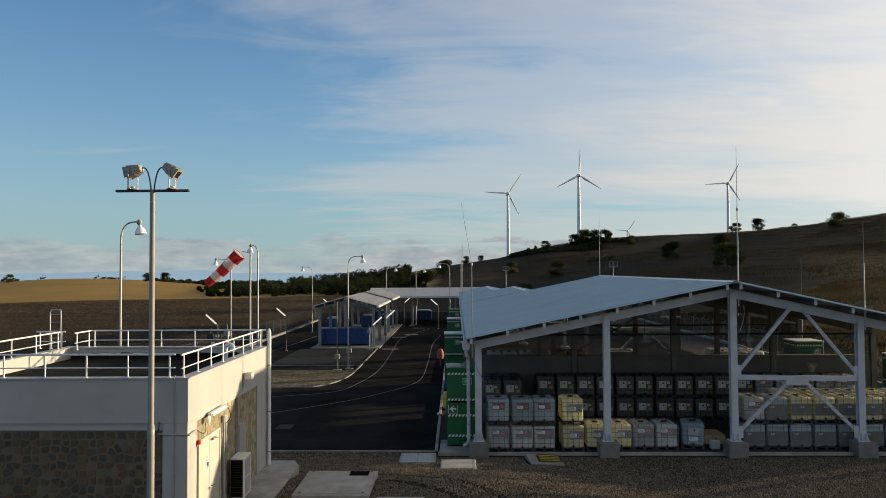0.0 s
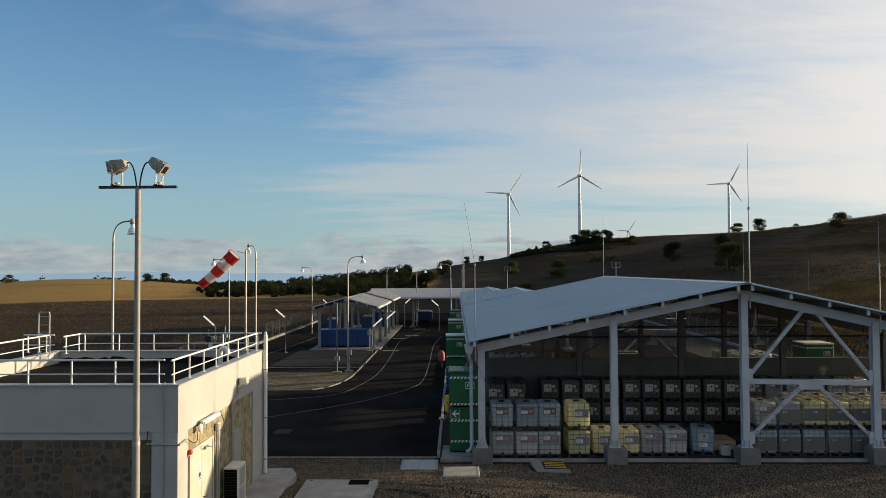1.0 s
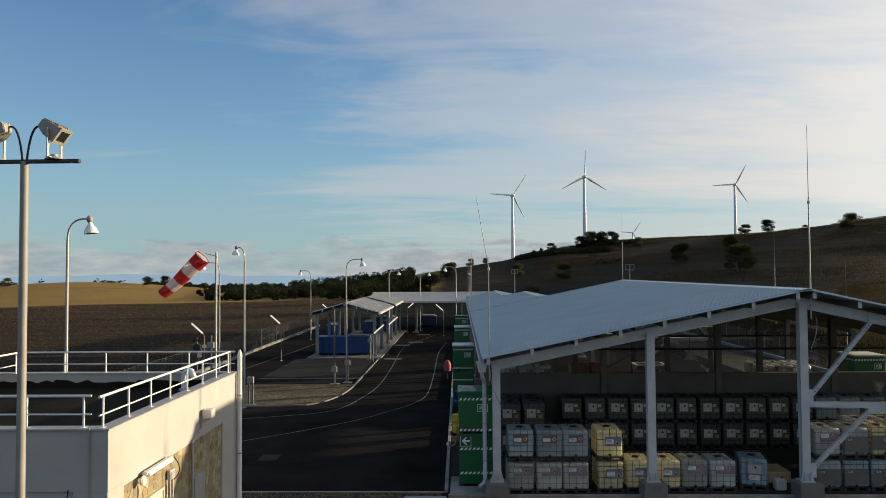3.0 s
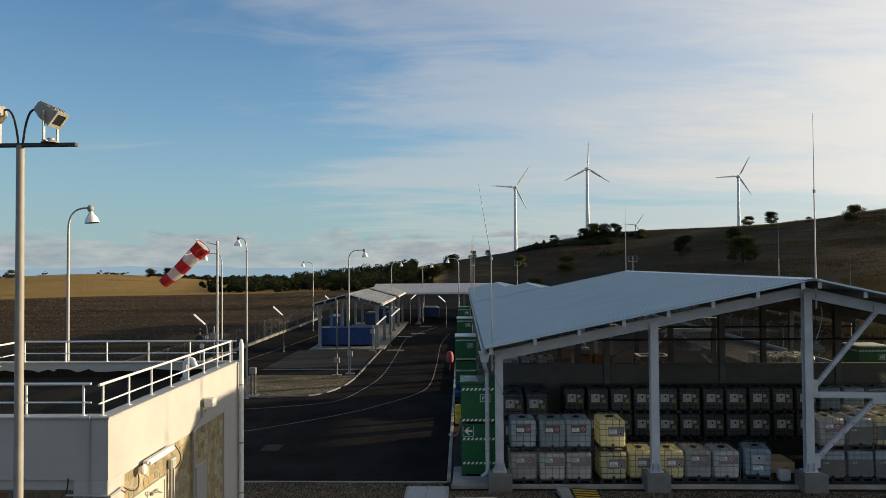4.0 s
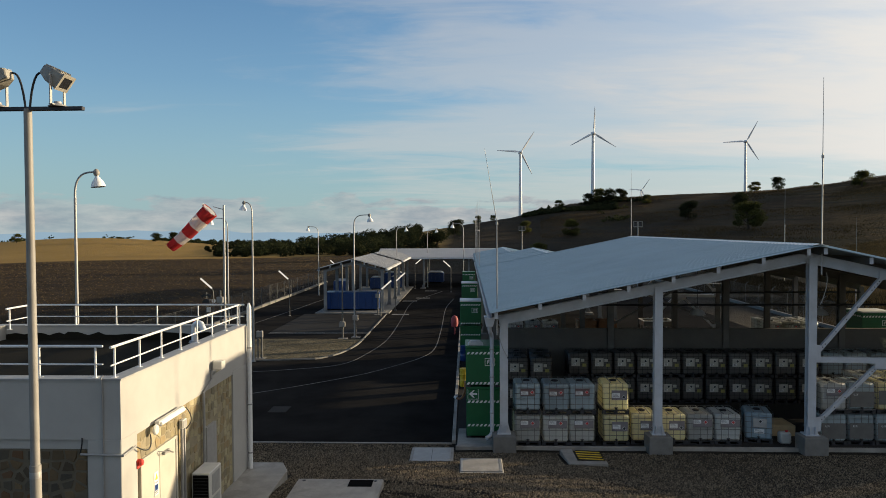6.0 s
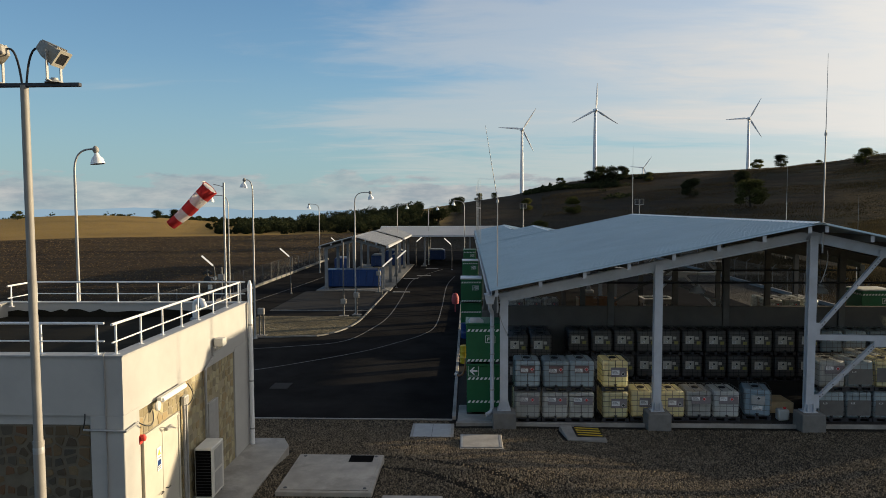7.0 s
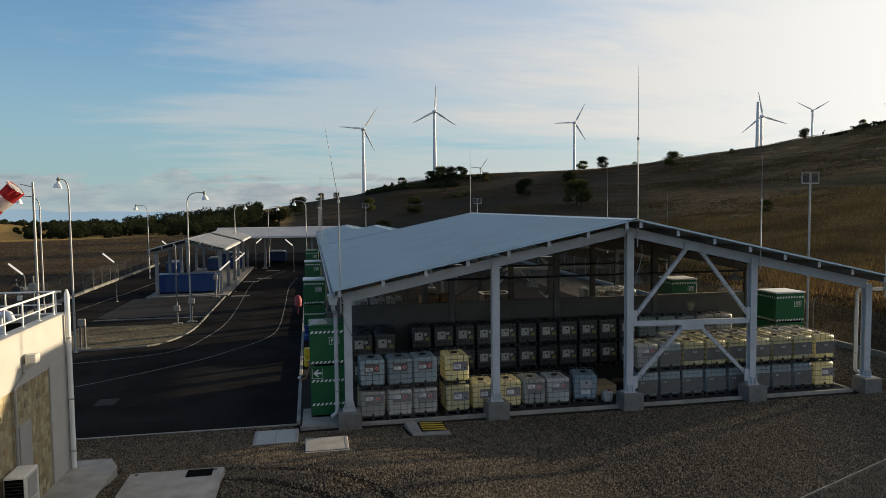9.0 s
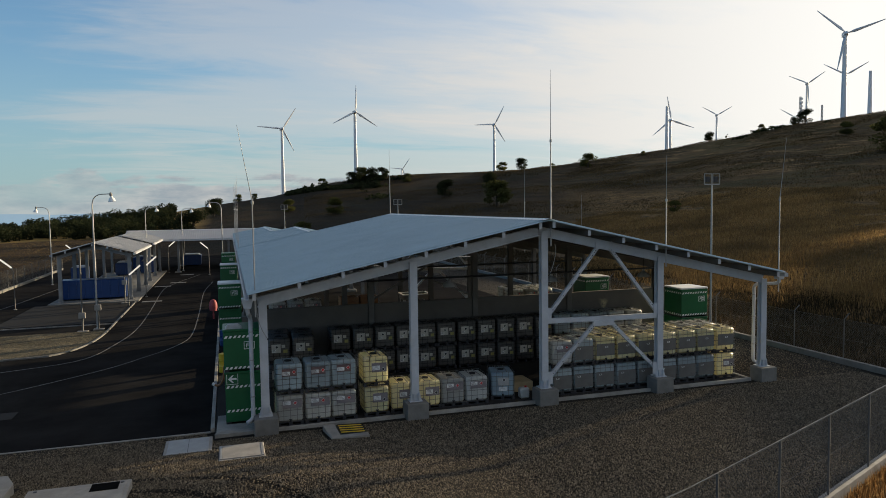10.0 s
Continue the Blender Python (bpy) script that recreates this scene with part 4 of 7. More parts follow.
    part("wall_panel", bm, M["plate"], house, "plain grey sheet metal wall panel", bevel=0.006)
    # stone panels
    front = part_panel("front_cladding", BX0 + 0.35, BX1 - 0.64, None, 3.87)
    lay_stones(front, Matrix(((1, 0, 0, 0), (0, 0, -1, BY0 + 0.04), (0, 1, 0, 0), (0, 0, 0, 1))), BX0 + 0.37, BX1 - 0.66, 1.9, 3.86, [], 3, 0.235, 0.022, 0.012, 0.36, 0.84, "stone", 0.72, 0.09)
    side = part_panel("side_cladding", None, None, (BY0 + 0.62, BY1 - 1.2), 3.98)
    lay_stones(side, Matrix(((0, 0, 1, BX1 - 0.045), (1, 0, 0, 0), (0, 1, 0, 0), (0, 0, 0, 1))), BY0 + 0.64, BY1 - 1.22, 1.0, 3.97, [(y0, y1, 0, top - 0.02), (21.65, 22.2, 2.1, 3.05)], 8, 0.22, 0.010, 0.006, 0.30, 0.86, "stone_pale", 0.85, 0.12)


def part_panel(name, x0, x1, ys, top):
    bm = bmesh.new()
    if ys:
        box(bm, BX1 - 0.0595, BX1 - 0.045, ys[0], ys[1], 0.3, top)
    else:
        box(bm, x0, x1, BY0 + 0.04, BY0 + 0.0595, 0.3, top)
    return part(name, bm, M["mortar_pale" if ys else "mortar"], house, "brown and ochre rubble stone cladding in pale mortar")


build_house()


def railing(pts, post_every, z0=BZ + 0.03, h=0.58, cat="railing", end_open=False):
    r = thing("railing", "white tubular steel safety railing on the roof parapet", "railing", "roof railings")
    for p, q in zip(pts, pts[1:]):
        p, q = Vector((*p, 0)), Vector((*q, 0))
        k = max(1, round((q - p).length / post_every))
        for i in range(k + 1):
            s = p + (q - p) * (i / k)
            bm = bmesh.new()
            tube(bm, [(s.x, s.y, z0), (s.x, s.y, z0 + h)], 0.022, 8)
            box(bm, s.x - 0.05, s.x + 0.05, s.y - 0.05, s.y + 0.05, z0 - 0.004, z0 + 0.01)
            part("post", bm, M["rail"], r, smooth=True)
        for z, rad in ((h, 0.026), (h * 0.42, 0.016)):
            bm = bmesh.new()
            d = (q - p).normalized() * 0.14
            tube(bm, [(*(p - d).xy, z0 + z), (*(q + d).xy, z0 + z)], rad, 8)
            part("rail", bm, M["rail"], r, smooth=True)


railing([(BX1 - 0.16, 17.62), (BX1 - 0.16, 24.5)], 1.0)
railing([(-13.6, BY0 + 0.12), (-7.22, BY0 + 0.12)], 1.07)
railing([(-12.85, BY1 - 0.12), (BX1 - 0.16, BY1 - 0.12)], 1.15)
railing([(-12.98, BY1 - 0.26), (-12.98, BY1 - 1.05)], 0.8)
railing([(BX0 + 0.12, 17.7), (BX0 + 0.12, 24.0)], 1.15)
railing([(BX0 + 0.10, 24.25), (BX0 - 0.66, 24.25)], 0.38)


def ladder():
    l = thing("ladder", "galvanised access ladder rising above the roof edge", "ladder")
    for x in (-14.36, -13.98):
        bm = bmesh.new()
        tube(bm, [(x, 24.5, 0.9), (x, 24.5, 6.45)], 0.025, 8)
        part("stile", bm, M["galv"], l, smooth=True)
    for i in range(20):
        bm = bmesh.new()
        tube(bm, [(-14.36, 24.5, 1.05 + i * 0.28), (-13.98, 24.5, 1.05 + i * 0.28)], 0.014, 6)
        part("rung", bm, M["galv"], l)
    bm = bmesh.new()
    tube(bm, [(-14.36, 24.5, 6.44), (-14.32, 24.5, 6.52), (-13.984, 24.5, 6.52), (-13.98, 24.5, 6.44)], 0.025, 8)
    part("top_bar", bm, M["galv"], l, smooth=True)


ladder()

bm = bmesh.new()
sheet(bm, [(-8.4, 18.0), (-5.50, 20.0), (-5.50, 24.6), (-5.80, 25.25), (-8.4, 25.25)], 0.5, 1.02)
single("pavement", bm, M["concrete"], "weathered pale concrete apron beside the service building", "pavement", kind="structure", bevel=0.015)


def downpipe(name, pts, r, mat, lab):
    p = thing(name, lab, "pipe", at=(0, 0, 0))
    bm = bmesh.new()
    tube(bm, pts, r, 10)
    part("pipe", bm, mat, p, smooth=True)
    lo, hi = Vector(pts[-1]), Vector(pts[0])
    for s in (0.25, 0.6, 0.9):
        q = hi + (lo - hi) * s
        bm = bmesh.new()
        lathe(bm, [(r + 0.012, -0.02), (r + 0.012, 0.02)], 10, q)
        part("clamp", bm, M["galv"], p)


downpipe("downpipe", [(BX1 + 0.10, 24.72, 5.70), (BX1 + 0.10, 24.72, 1.02)], 0.065, M["white_paint"], "white round downpipe at the building corner")
bm = bmesh.new()
lathe(bm, [(0.065, 0.0), (0.03, 0.12), (0.01, 0.13)], 10, (BX1 + 0.10, 24.72, 5.69))
single("pipe_cap", bm, M["white_paint"], "white conical cap on the downpipe", "cap", smooth=True)


def conduits():
    c = thing("wall_conduit", "grey cable conduit along the wall and round the corner", "conduit")
    for pts, r in (([(-7.45, BY0 - 0.03, 3.80), (-6.72, BY0 - 0.03, 3.78), (BX1 + 0.04, BY0 - 0.02, 3.77), (BX1 + 0.05, 17.95, 3.80)], 0.022),
                   ([(-7.0, BY0 - 0.02, 5.26), (-7.03, BY0 - 0.05, 5.22), (-7.03, BY0 - 0.02, 5.05), (-7.03, BY0 - 0.02, 1.2)], 0.014),
                   ([(BX1 + 0.03, 21.95, 4.45), (BX1 + 0.03, 21.95, 4.2), (BX1 + 0.03, 21.42, 4.0), (BX1 + 0.03, 21.42, 2.2)], 0.035),
                   ([(BX1 + 0.03, 20.12, 3.55), (BX1 + 0.03, 20.12, 1.1)], 0.035), ([(BX1 + 0.03, 20.26, 3.50), (BX1 + 0.03, 20.26, 1.1)], 0.03)):
        bm = bmesh.new()
        tube(bm, pts, r, 8)
        part("pipe", bm, M["galv"], c, smooth=True)
    for a, b, d in (((BX1 + 0.05, 17.95, 3.80), (BX1 + 0.22, 18.35, 3.45), (BX1 + 0.06, 18.55, 3.85)), ((BX1 + 0.05, 20.3, 3.95), (BX1 + 0.2, 20.55, 3.6), (BX1 + 0.04, 20.30, 3.45)),
                    ((-7.42, BY0 - 0.02, 4.1), (-7.40, BY0 - 0.05, 3.95), (-7.47, BY0 - 0.02, 3.80))):
        bm = bmesh.new()
        tube(bm, bend(a, b, d), 0.012, 6)
        part("cable", bm, M["black_rubber"], c, "slack black cable", smooth=True)


conduits()


def tube_light(p, q):
    l = thing("wall_light", "long weatherproof tube light on the building wall", "light")
    p, q = Vector(p), Vector(q)
    bm = bmesh.new()
    bar(bm, p, q, 0.10, 0.07)
    part("housing", bm, M["ivory"], l, bevel=0.01)
    bm = bmesh.new()
    tube(bm, [p + Vector((0.05, 0.05, -0.03)), q + Vector((0.05, -0.05, -0.03))], 0.045, 10)
    part("diffuser", bm, M["white_paint"], l, smooth=True)
    for s in (0.15, 0.85):
        c = p + (q - p) * s
        bm = bmesh.new()
        box(bm, BX1 - 0.01, c.x, c.y - 0.02, c.y + 0.02, c.z - 0.02, c.z + 0.02)
        part("bracket", bm, M["galv"], l)
    bm = bmesh.new()
    lathe(bm, [(0.09, -0.03), (0.11, 0.0), (0.09, 0.03)], 12, p + Vector((0, -0.05, -0.12)), (1, 0, 0))
    part("junction_box", bm, M["ivory"], l, smooth=True)


tube_light((BX1 + 0.10, 18.75, 4.02), (BX1 + 0.10, 20.0, 4.02))


def air_conditioner():
    a = thing("air_conditioner", "ivory outdoor air-conditioning unit on wall brackets", "air conditioner")
    x0, x1, y0, y1, z0, z1 = BX1 + 0.06, BX1 + 0.48, 20.55, 21.3, 1.18, 2.36
    bm = bmesh.new()
    box(bm, x0, x1, y0, y1, z0, z1)
    body = part("casing", bm, M["ivory"], a, bevel=0.02)
    bm = bmesh.new()
    box(bm, x0 + 0.03, x1 - 0.03, y0 - 0.012, y0 + 0.02, z0 + 0.05, z1 - 0.05)
    part("coil", bm, M["void_black"], body, "dark finned coil")
    for i in range(14):
        bm = bmesh.new()
        z = z0 + 0.12 + i * (z1 - z0 - 0.24) / 13
        bar(bm, (x0 + 0.04, y0 - 0.02, z), (x1 - 0.04, y0 - 0.02, z), 0.007, 0.007)
        part("guard_wire", bm, M["dark_steel"], body)
    for c in (z0 + 0.32, z1 - 0.32):
        bm = bmesh.new()
        box(bm, x1 + 0.001, x1 + 0.008, y0 + 0.14, y1 - 0.14, c - 0.24, c + 0.24)
        part("panel", bm, M["plate"], body, "grey finned side panel", bevel=0.003)
    for y in (y0 + 0.12, y1 - 0.12):
        bm = bmesh.new()
        bar(bm, (BX1 - 0.02, y, z0 - 0.03), (x1, y, z0 - 0.03), 0.05, 0.05)
        bar(bm, (BX1 - 0.02, y, z0 - 0.35), (x1 - 0.05, y, z0 - 0.04), 0.03, 0.03)
        part("bracket", bm, M["galv"], a)


air_conditioner()


def wall_box():
    b = thing("camera_box", "white weatherproof box on a wall bracket", "junction box")
    bm = bmesh.new()
    box(bm, BX1 + 0.05, BX1 + 0.28, 21.97, 22.24, 4.44, 4.65)
    part("box", bm, M["ivory"], b, bevel=0.015)
    bm = bmesh.new()
    bar(bm, (BX1 - 0.01, 22.1, 4.3), (BX1 + 0.2, 22.1, 4.44), 0.05, 0.05)
    part("bracket", bm, M["ivory"], b)


wall_box()
bm = bmesh.new()
lathe(bm, [(0.045, -0.02), (0.055, 0.03), (0.05, 0.07), (0.02, 0.10)], 12, (BX1 + 0.06, 18.13, 3.40))
box(bm, BX1 - 0.06, BX1 + 0.02, 18.07, 18.19, 3.32, 3.48)
single("alarm_beacon", bm, M["red_paint"], "small red alarm beacon beside the door", "beacon", smooth=True)


def notice():
    s = thing("notice", "white notice with yellow warning triangle and blue panel on door", "sign")
    bm = bmesh.new()
    box(bm, BX1 + 0.001, BX1 + 0.008, 18.80, 18.98, 2.50, 2.98)
    part("plate", bm, M["white_paint"], s)
    bm = bmesh.new()
    v = [bm.verts.new((x, y, z)) for x in (BX1 + 0.008, BX1 + 0.011) for y, z in ((18.82, 2.82), (18.96, 2.82), (18.89, 2.95))]
    bm.faces.new(v[:3][::-1]), bm.faces.new(v[3:])
    for i in range(3):
        bm.faces.new((v[i], v[(i + 1) % 3], v[3 + (i + 1) % 3], v[3 + i]))
    part("warning_triangle", bm, M["yellow"], s, "yellow warning triangle")
    for z0, z1, m in ((2.60, 2.72, "blue_paint"), (2.76, 2.775, "print_black"), (2.565, 2.58, "print_black"), (2.53, 2.545, "print_black")):
        bm = bmesh.new()
        box(bm, BX1 + 0.008, BX1 + 0.011, 18.82, 18.96, z0, z1)
        part("printed_bar", bm, M[m], s)


notice()


def door_closer():
    c = thing("door_closer", "grey door closer with folding arm above the door leaf", "door closer")
    bm = bmesh.new()
    box(bm, BX1 + 0.0, BX1 + 0.06, 19.2, 19.45, 3.22, 3.29)
    part("casing", bm, M["galv"], c, bevel=0.006)
    for p, q in (((BX1 + 0.06, 19.32, 3.29), (BX1 + 0.26, 19.15, 3.30)), ((BX1 + 0.26, 19.15, 3.30), (BX1 + 0.02, 18.95, 3.38))):
        bm = bmesh.new()
        bar(bm, p, q, 0.025, 0.012)
        part("arm", bm, M["galv"], c)


door_closer()


def cable_box():
    b = thing("junction_box", "beige cable junction box above the paired wall pipes", "junction box")
    bm = bmesh.new()
    box(bm, BX1 - 0.02, BX1 + 0.07, 20.08, 20.31, 3.50, 3.70)
    part("box", bm, M["ivory"], b, bevel=0.012)
    bm = bmesh.new()
    box(bm, BX1 + 0.071, BX1 + 0.078, 20.10, 20.29, 3.52, 3.68)
    part("lid", bm, M["galv"], b)


cable_box()


def roof_vent():
    v = thing("roof_vent", "white goose-neck roof vent pipe", "vent")
    bm = bmesh.new()
    tube(bm, [(-7.95, 24.1, 4.78), (-7.95, 24.1, 5.10)] + bend((-7.95, 24.1, 5.15), (-7.95, 24.1, 5.36), (-7.72, 24.0, 5.32)) + [(-7.62, 23.95, 5.14)], 0.08, 10)
    part("pipe", bm, M["white_paint"], v, smooth=True)
    bm = bmesh.new()
    lathe(bm, [(0.16, 0), (0.13, 0.06)], 12, (-7.95, 24.1, 4.775))
    part("flange", bm, M["galv"], v)


roof_vent()
bm = bmesh.new()
lathe(bm, [(0.09, 0), (0.09, 0.10), (0.05, 0.18), (0.01, 0.20)], 12, (-8.12, 24.67, 5.19))
single("roof_beacon", bm, M["red_paint"], "red siren beacon on the roof parapet", "beacon", smooth=True)


def windsock():
    w = thing("windsock", "red and white striped windsock on a slender steel pole", "windsock")
    p = Vector((-7.27, 24.66, 0))
    bm = bmesh.new()
    tube(bm, [(p.x, p.y, 5.19), (p.x, p.y, 8.62)], 0.035, 8, 0.03)
    part("pole", bm, M["galv"], w, smooth=True)
    bm = bmesh.new()
    tube(bm, [(p.x, p.y, 8.50), (p.x - 0.30, p.y, 8.58)], 0.012, 6)
    lathe(bm, [(0.235, -0.01), (0.245, 0.0), (0.235, 0.01), (0.225, 0.0)], 18, (-7.70, 24.66, 8.50), (0.70, 0, 0.71))
    part("hoop", bm, M["galv"], w)
    a, b = Vector((-7.66, 24.66, 8.48)), Vector((-8.80, 24.6, 7.42))
    for i in range(5):
        bm = bmesh.new()
        rings = []
        for s in (i / 5, (i + 0.33) / 5, (i + 0.66) / 5, (i + 1) / 5):
            c = a.lerp(b, s) + Vector((0, 0, -0.05 * math.sin(math.pi * s)))
            r = 0.235 - 0.09 * s
            d = (b - a).normalized()
            u = d.cross(Vector((0, 1, 0))).normalized()
            rings.append([bm.verts.new(c + (u * math.cos(t) + Vector((0, 1, 0)) * math.sin(t)) * r * (1 + 0.05 * math.sin(5 * t + 9 * s))) for t in (2 * math.pi * k / 18 for k in range(18))])
        for q, n in zip(rings, rings[1:]):
            for k in range(18):
                bm.faces.new((q[k], q[(k + 1) % 18], n[(k + 1) % 18], n[k]))
        bmesh.ops.solidify(bm, geom=bm.faces[:], thickness=0.006)
        part("band", bm, M["red_cloth" if i % 2 == 0 else "white_cloth"], w, "red fabric band" if i % 2 == 0 else "white fabric band", smooth=True)


windsock()

# ---- intermediate bulk containers ----
TW, TD, TH = 0.96, 1.14, 1.14


def make_tote(label, tank, cage, plate_box=(-0.30, 0.34, 0.57, 0.90), label_box=(-0.34, 0.62, 0.27, 0.14), diamond=(0.16, 0.74), plate="plate", solid=False, stickers=()):
    t = thing("bulk_container", label, "bulk container", "stacked bulk containers")
    hw, hd = TW / 2, TD / 2
    bm = bmesh.new()
    for y in (-hd + 0.05, 0, hd - 0.05):
        box(bm, -hw, hw, y - 0.05, y + 0.05, 0.0, 0.025)
    for x in (-hw + 0.06, 0, hw - 0.06):
        for y in (-hd + 0.06, 0, hd - 0.06):
            box(bm, x - 0.06, x + 0.06, y - 0.06, y + 0.06, 0.025, 0.11)
    box(bm, -hw, hw, -hd, hd, 0.11, 0.135)
    part("pallet", bm, M["dark_steel"], t, "dark steel pallet base")
    bm = bmesh.new()
    box(bm, -hw + 0.025, hw - 0.025, -hd + 0.025, hd - 0.025, 0.14, TH - 0.045)
    body = part("tank", bm, M[tank], t, bevel=0.06, smooth=True)
    bm = bmesh.new()
    lathe(bm, [(0.13, 0), (0.13, 0.035), (0.10, 0.05)], 12, (0, 0, TH - 0.048))
    part("lid", bm, M["black_rubber"], body, "black screw lid", smooth=True)
    # welded cage: one skin of square meshes all round, turned into bars
    bm = bmesh.new()
    ring = [(-hw + TW * i / 4, -hd) for i in range(4)] + [(hw, -hd + TD * i / 5) for i in range(5)] + [(hw - TW * i / 4, hd) for i in range(4)] + [(-hw, hd - TD * i / 5) for i in range(5)]
    rows = [[bm.verts.new((x, y, z)) for x, y in ring] for z in (0.15, 0.36, 0.56, 0.76, 0.95, TH - 0.012)]
    for a, b in zip(rows, rows[1:]):
        for i in range(len(ring)):
            j = (i + 1) % len(ring)
            bm.faces.new((a[i], a[j], b[j], b[i]))
    bmesh.ops.wireframe(bm, faces=bm.faces[:], thickness=0.020, use_replace=True, use_boundary=True, use_even_offset=True)
    part("cage", bm, M[cage], t, "tubular steel cage")
    for x in (-0.17, 0.17):
        bm = bmesh.new()
        bar(bm, (x, -hd, TH - 0.012), (x, hd, TH - 0.012), 0.022, 0.022)
        part("top_bar", bm, M[cage], t)
    px0, px1, pz0, pz1 = plate_box
    bm = bmesh.new()
    box(bm, px0, px1, -hd - 0.014, -hd - 0.009, pz0, pz1)
    pl = part("sign_plate", bm, M[plate], t, "sheet metal sign plate")
    lx, lz, lw, lh = label_box
    bm = bmesh.new()
    box(bm, lx, lx + lw, -hd - 0.018, -hd - 0.0142, lz, lz + lh)
    part("label", bm, M["label"], pl, "white paper label")
    for k in (0.2, 0.5, 0.75):
        bm = bmesh.new()
        box(bm, lx + 0.02, lx + lw * (0.95 - k * 0.4), -hd - 0.0205, -hd - 0.0182, lz + lh * k, lz + lh * k + 0.012)
        part("printed_bar", bm, M["print_black"], pl)
    dx, dz = diamond or (0, 0)
    for size, y, mat in ((0.075, 0.018, "label"), (0.060, 0.021, "print_black" if solid else "hazard_red")) if diamond else ():
        bm = bmesh.new()
        v = [bm.verts.new((dx + a, yy, dz + b)) for yy in (-hd - y, -hd - y + 0.0029) for a, b in ((-size, 0), (0, -size), (size, 0), (0, size))]
        bm.faces.new(v[:4]), bm.faces.new(v[4:][::-1])
        for i in range(4):
            bm.faces.new((v[i], v[4 + i], v[4 + (i + 1) % 4], v[(i + 1) % 4]))
        part("hazard_diamond", bm, M[mat], pl)
    for x0, x1, z0, z1, mat in stickers:
        bm = bmesh.new()
        box(bm, x0, x1, -hd - 0.0135, -hd - 0.009, z0, z1)
        part("sticker", bm, M[mat], t)
    bm = bmesh.new()
    tube(bm, [(0, -hd + 0.05, 0.20), (0, -hd - 0.03, 0.20), (0, -hd - 0.05, 0.17)], 0.035, 8)
    box(bm, -0.06, 0.06, -hd - 0.012, -hd - 0.002, 0.225, 0.245)
    part("valve", bm, M["black_rubber"], t, "black outlet valve")
    return t


TOTE = {
    "white": make_tote("milky white plastic tank in a galvanised cage on a pallet", "tank_white", "cage", (-0.28, 0.40, 0.64, 0.92), (-0.26, 0.77, 0.27, 0.13), (0.17, 0.82), "mauve_plate"),
    "grey": make_tote("grey-blue plastic tank in a galvanised cage on a pallet", "tank_grey", "cage", (-0.26, 0.26, 0.66, 0.93), (-0.24, 0.70, 0.26, 0.13), (0.16, 0.80), "maroon_plate"),
    "yellow": make_tote("yellowed plastic tank in a galvanised cage on a pallet", "tank_yellow", "cage", (-0.16, 0.40, 0.52, 0.86), (-0.14, 0.60, 0.28, 0.16), (0.27, 0.62), "mauve_plate", True),
    "plated": make_tote("yellowish plastic tank behind a broad grey plate in a steel cage", "tank_yellow", "cage", (-0.44, 0.40, 0.34, 0.84), (-0.05, 0.66, 0.14, 0.07), None, "dull_plate", True),
    "plated_grey": make_tote("grey plastic tank behind a broad dark plate in a steel cage", "tank_grey", "cage", (-0.42, 0.42, 0.24, 0.80), (-0.30, 0.66, 0.14, 0.06), None, "dull_plate", True),
    "blue": make_tote("blue-grey plastic tank in a galvanised cage on a pallet", "tank_blue", "cage", (-0.20, 0.26, 0.58, 0.90), (-0.16, 0.36, 0.34, 0.16), (0.05, 0.80), "plate", True),
    "black": make_tote("black plastic tank in a dark cage with pale label", "tank_black", "black_rubber", (-0.32, 0.06, 0.50, 0.86), (-0.30, 0.53, 0.17, 0.11), (-0.10, 0.74), "sticker", True, ((0.10, 0.25, 0.70, 0.83, "sticker"), (0.17, 0.34, 0.48, 0.62, "sticker_yellow"))),
}
used = set()


def place_tote(kind, x, y_front, z, rz=0.0):
    m = pose(x, y_front + TD / 2, z, 0, 0, rz)
    if kind in used:
        return copy_thing(TOTE[kind], m)
    used.add(kind)
    TOTE[kind].matrix_basis = m
    return TOTE[kind]


rng = random.Random(11)
SLAB = 0.10


def stack(kinds, x, y, rz=0.0):
    for i, k in enumerate(kinds):
        place_tote(k, x + rng.uniform(-0.015, 0.015), y + rng.uniform(-0.03, 0.03), SLAB + i * TH, rz + rng.uniform(-1.2, 1.2))


for x, ks in ((1.84, ["white", "grey"]), (2.86, ["white", "grey"]), (3.80, ["white", "grey"])):
    stack(ks, x, 29.87)
stack(["yellow", "yellow"], 5.02, 29.95, 1.5)
stack(["yellow"], 6.10, 30.12)
for x, k in ((7.10, "yellow"), (8.08, "white"), (9.06, "white")):
    stack([k], x, 30.12)
stack(["blue"], 10.35, 30.30, -14)
for i in range(9):
    x = 12.79 + i * 1.0
    stack(["plated_grey" if i < 8 else "yellow", ["white", "plated_grey", "plated", "plated", "plated", "plated", "plated", "plated", "plated"][i]], x, 30.14)
    if i > 1:
        stack(["white", "white" if i % 3 else "yellow"], x + 0.02, 31.40)
for x in (1.86, 2.87):
    stack(["black", "black"], x, 34.9)
    stack(["black", "black"], x + 0.08, 36.15)
for i in range(10):
    stack(["black", "black"], 4.69 + i * 1.015, 36.12)
for i in range(6):
    stack(["black" if i < 2 else "grey", ["black", "grey", "grey", "grey", "white", "white"][i]], 14.86 + i * 1.03, 36.12)
for x in (2.6, 3.65, 4.7):
    stack(["white", "white"], x, 46.6)
for i in range(3):
    for j in range(2):
        stack(["white", "white"], 17.9 + i * 1.05, 46.5 + j * 1.3)


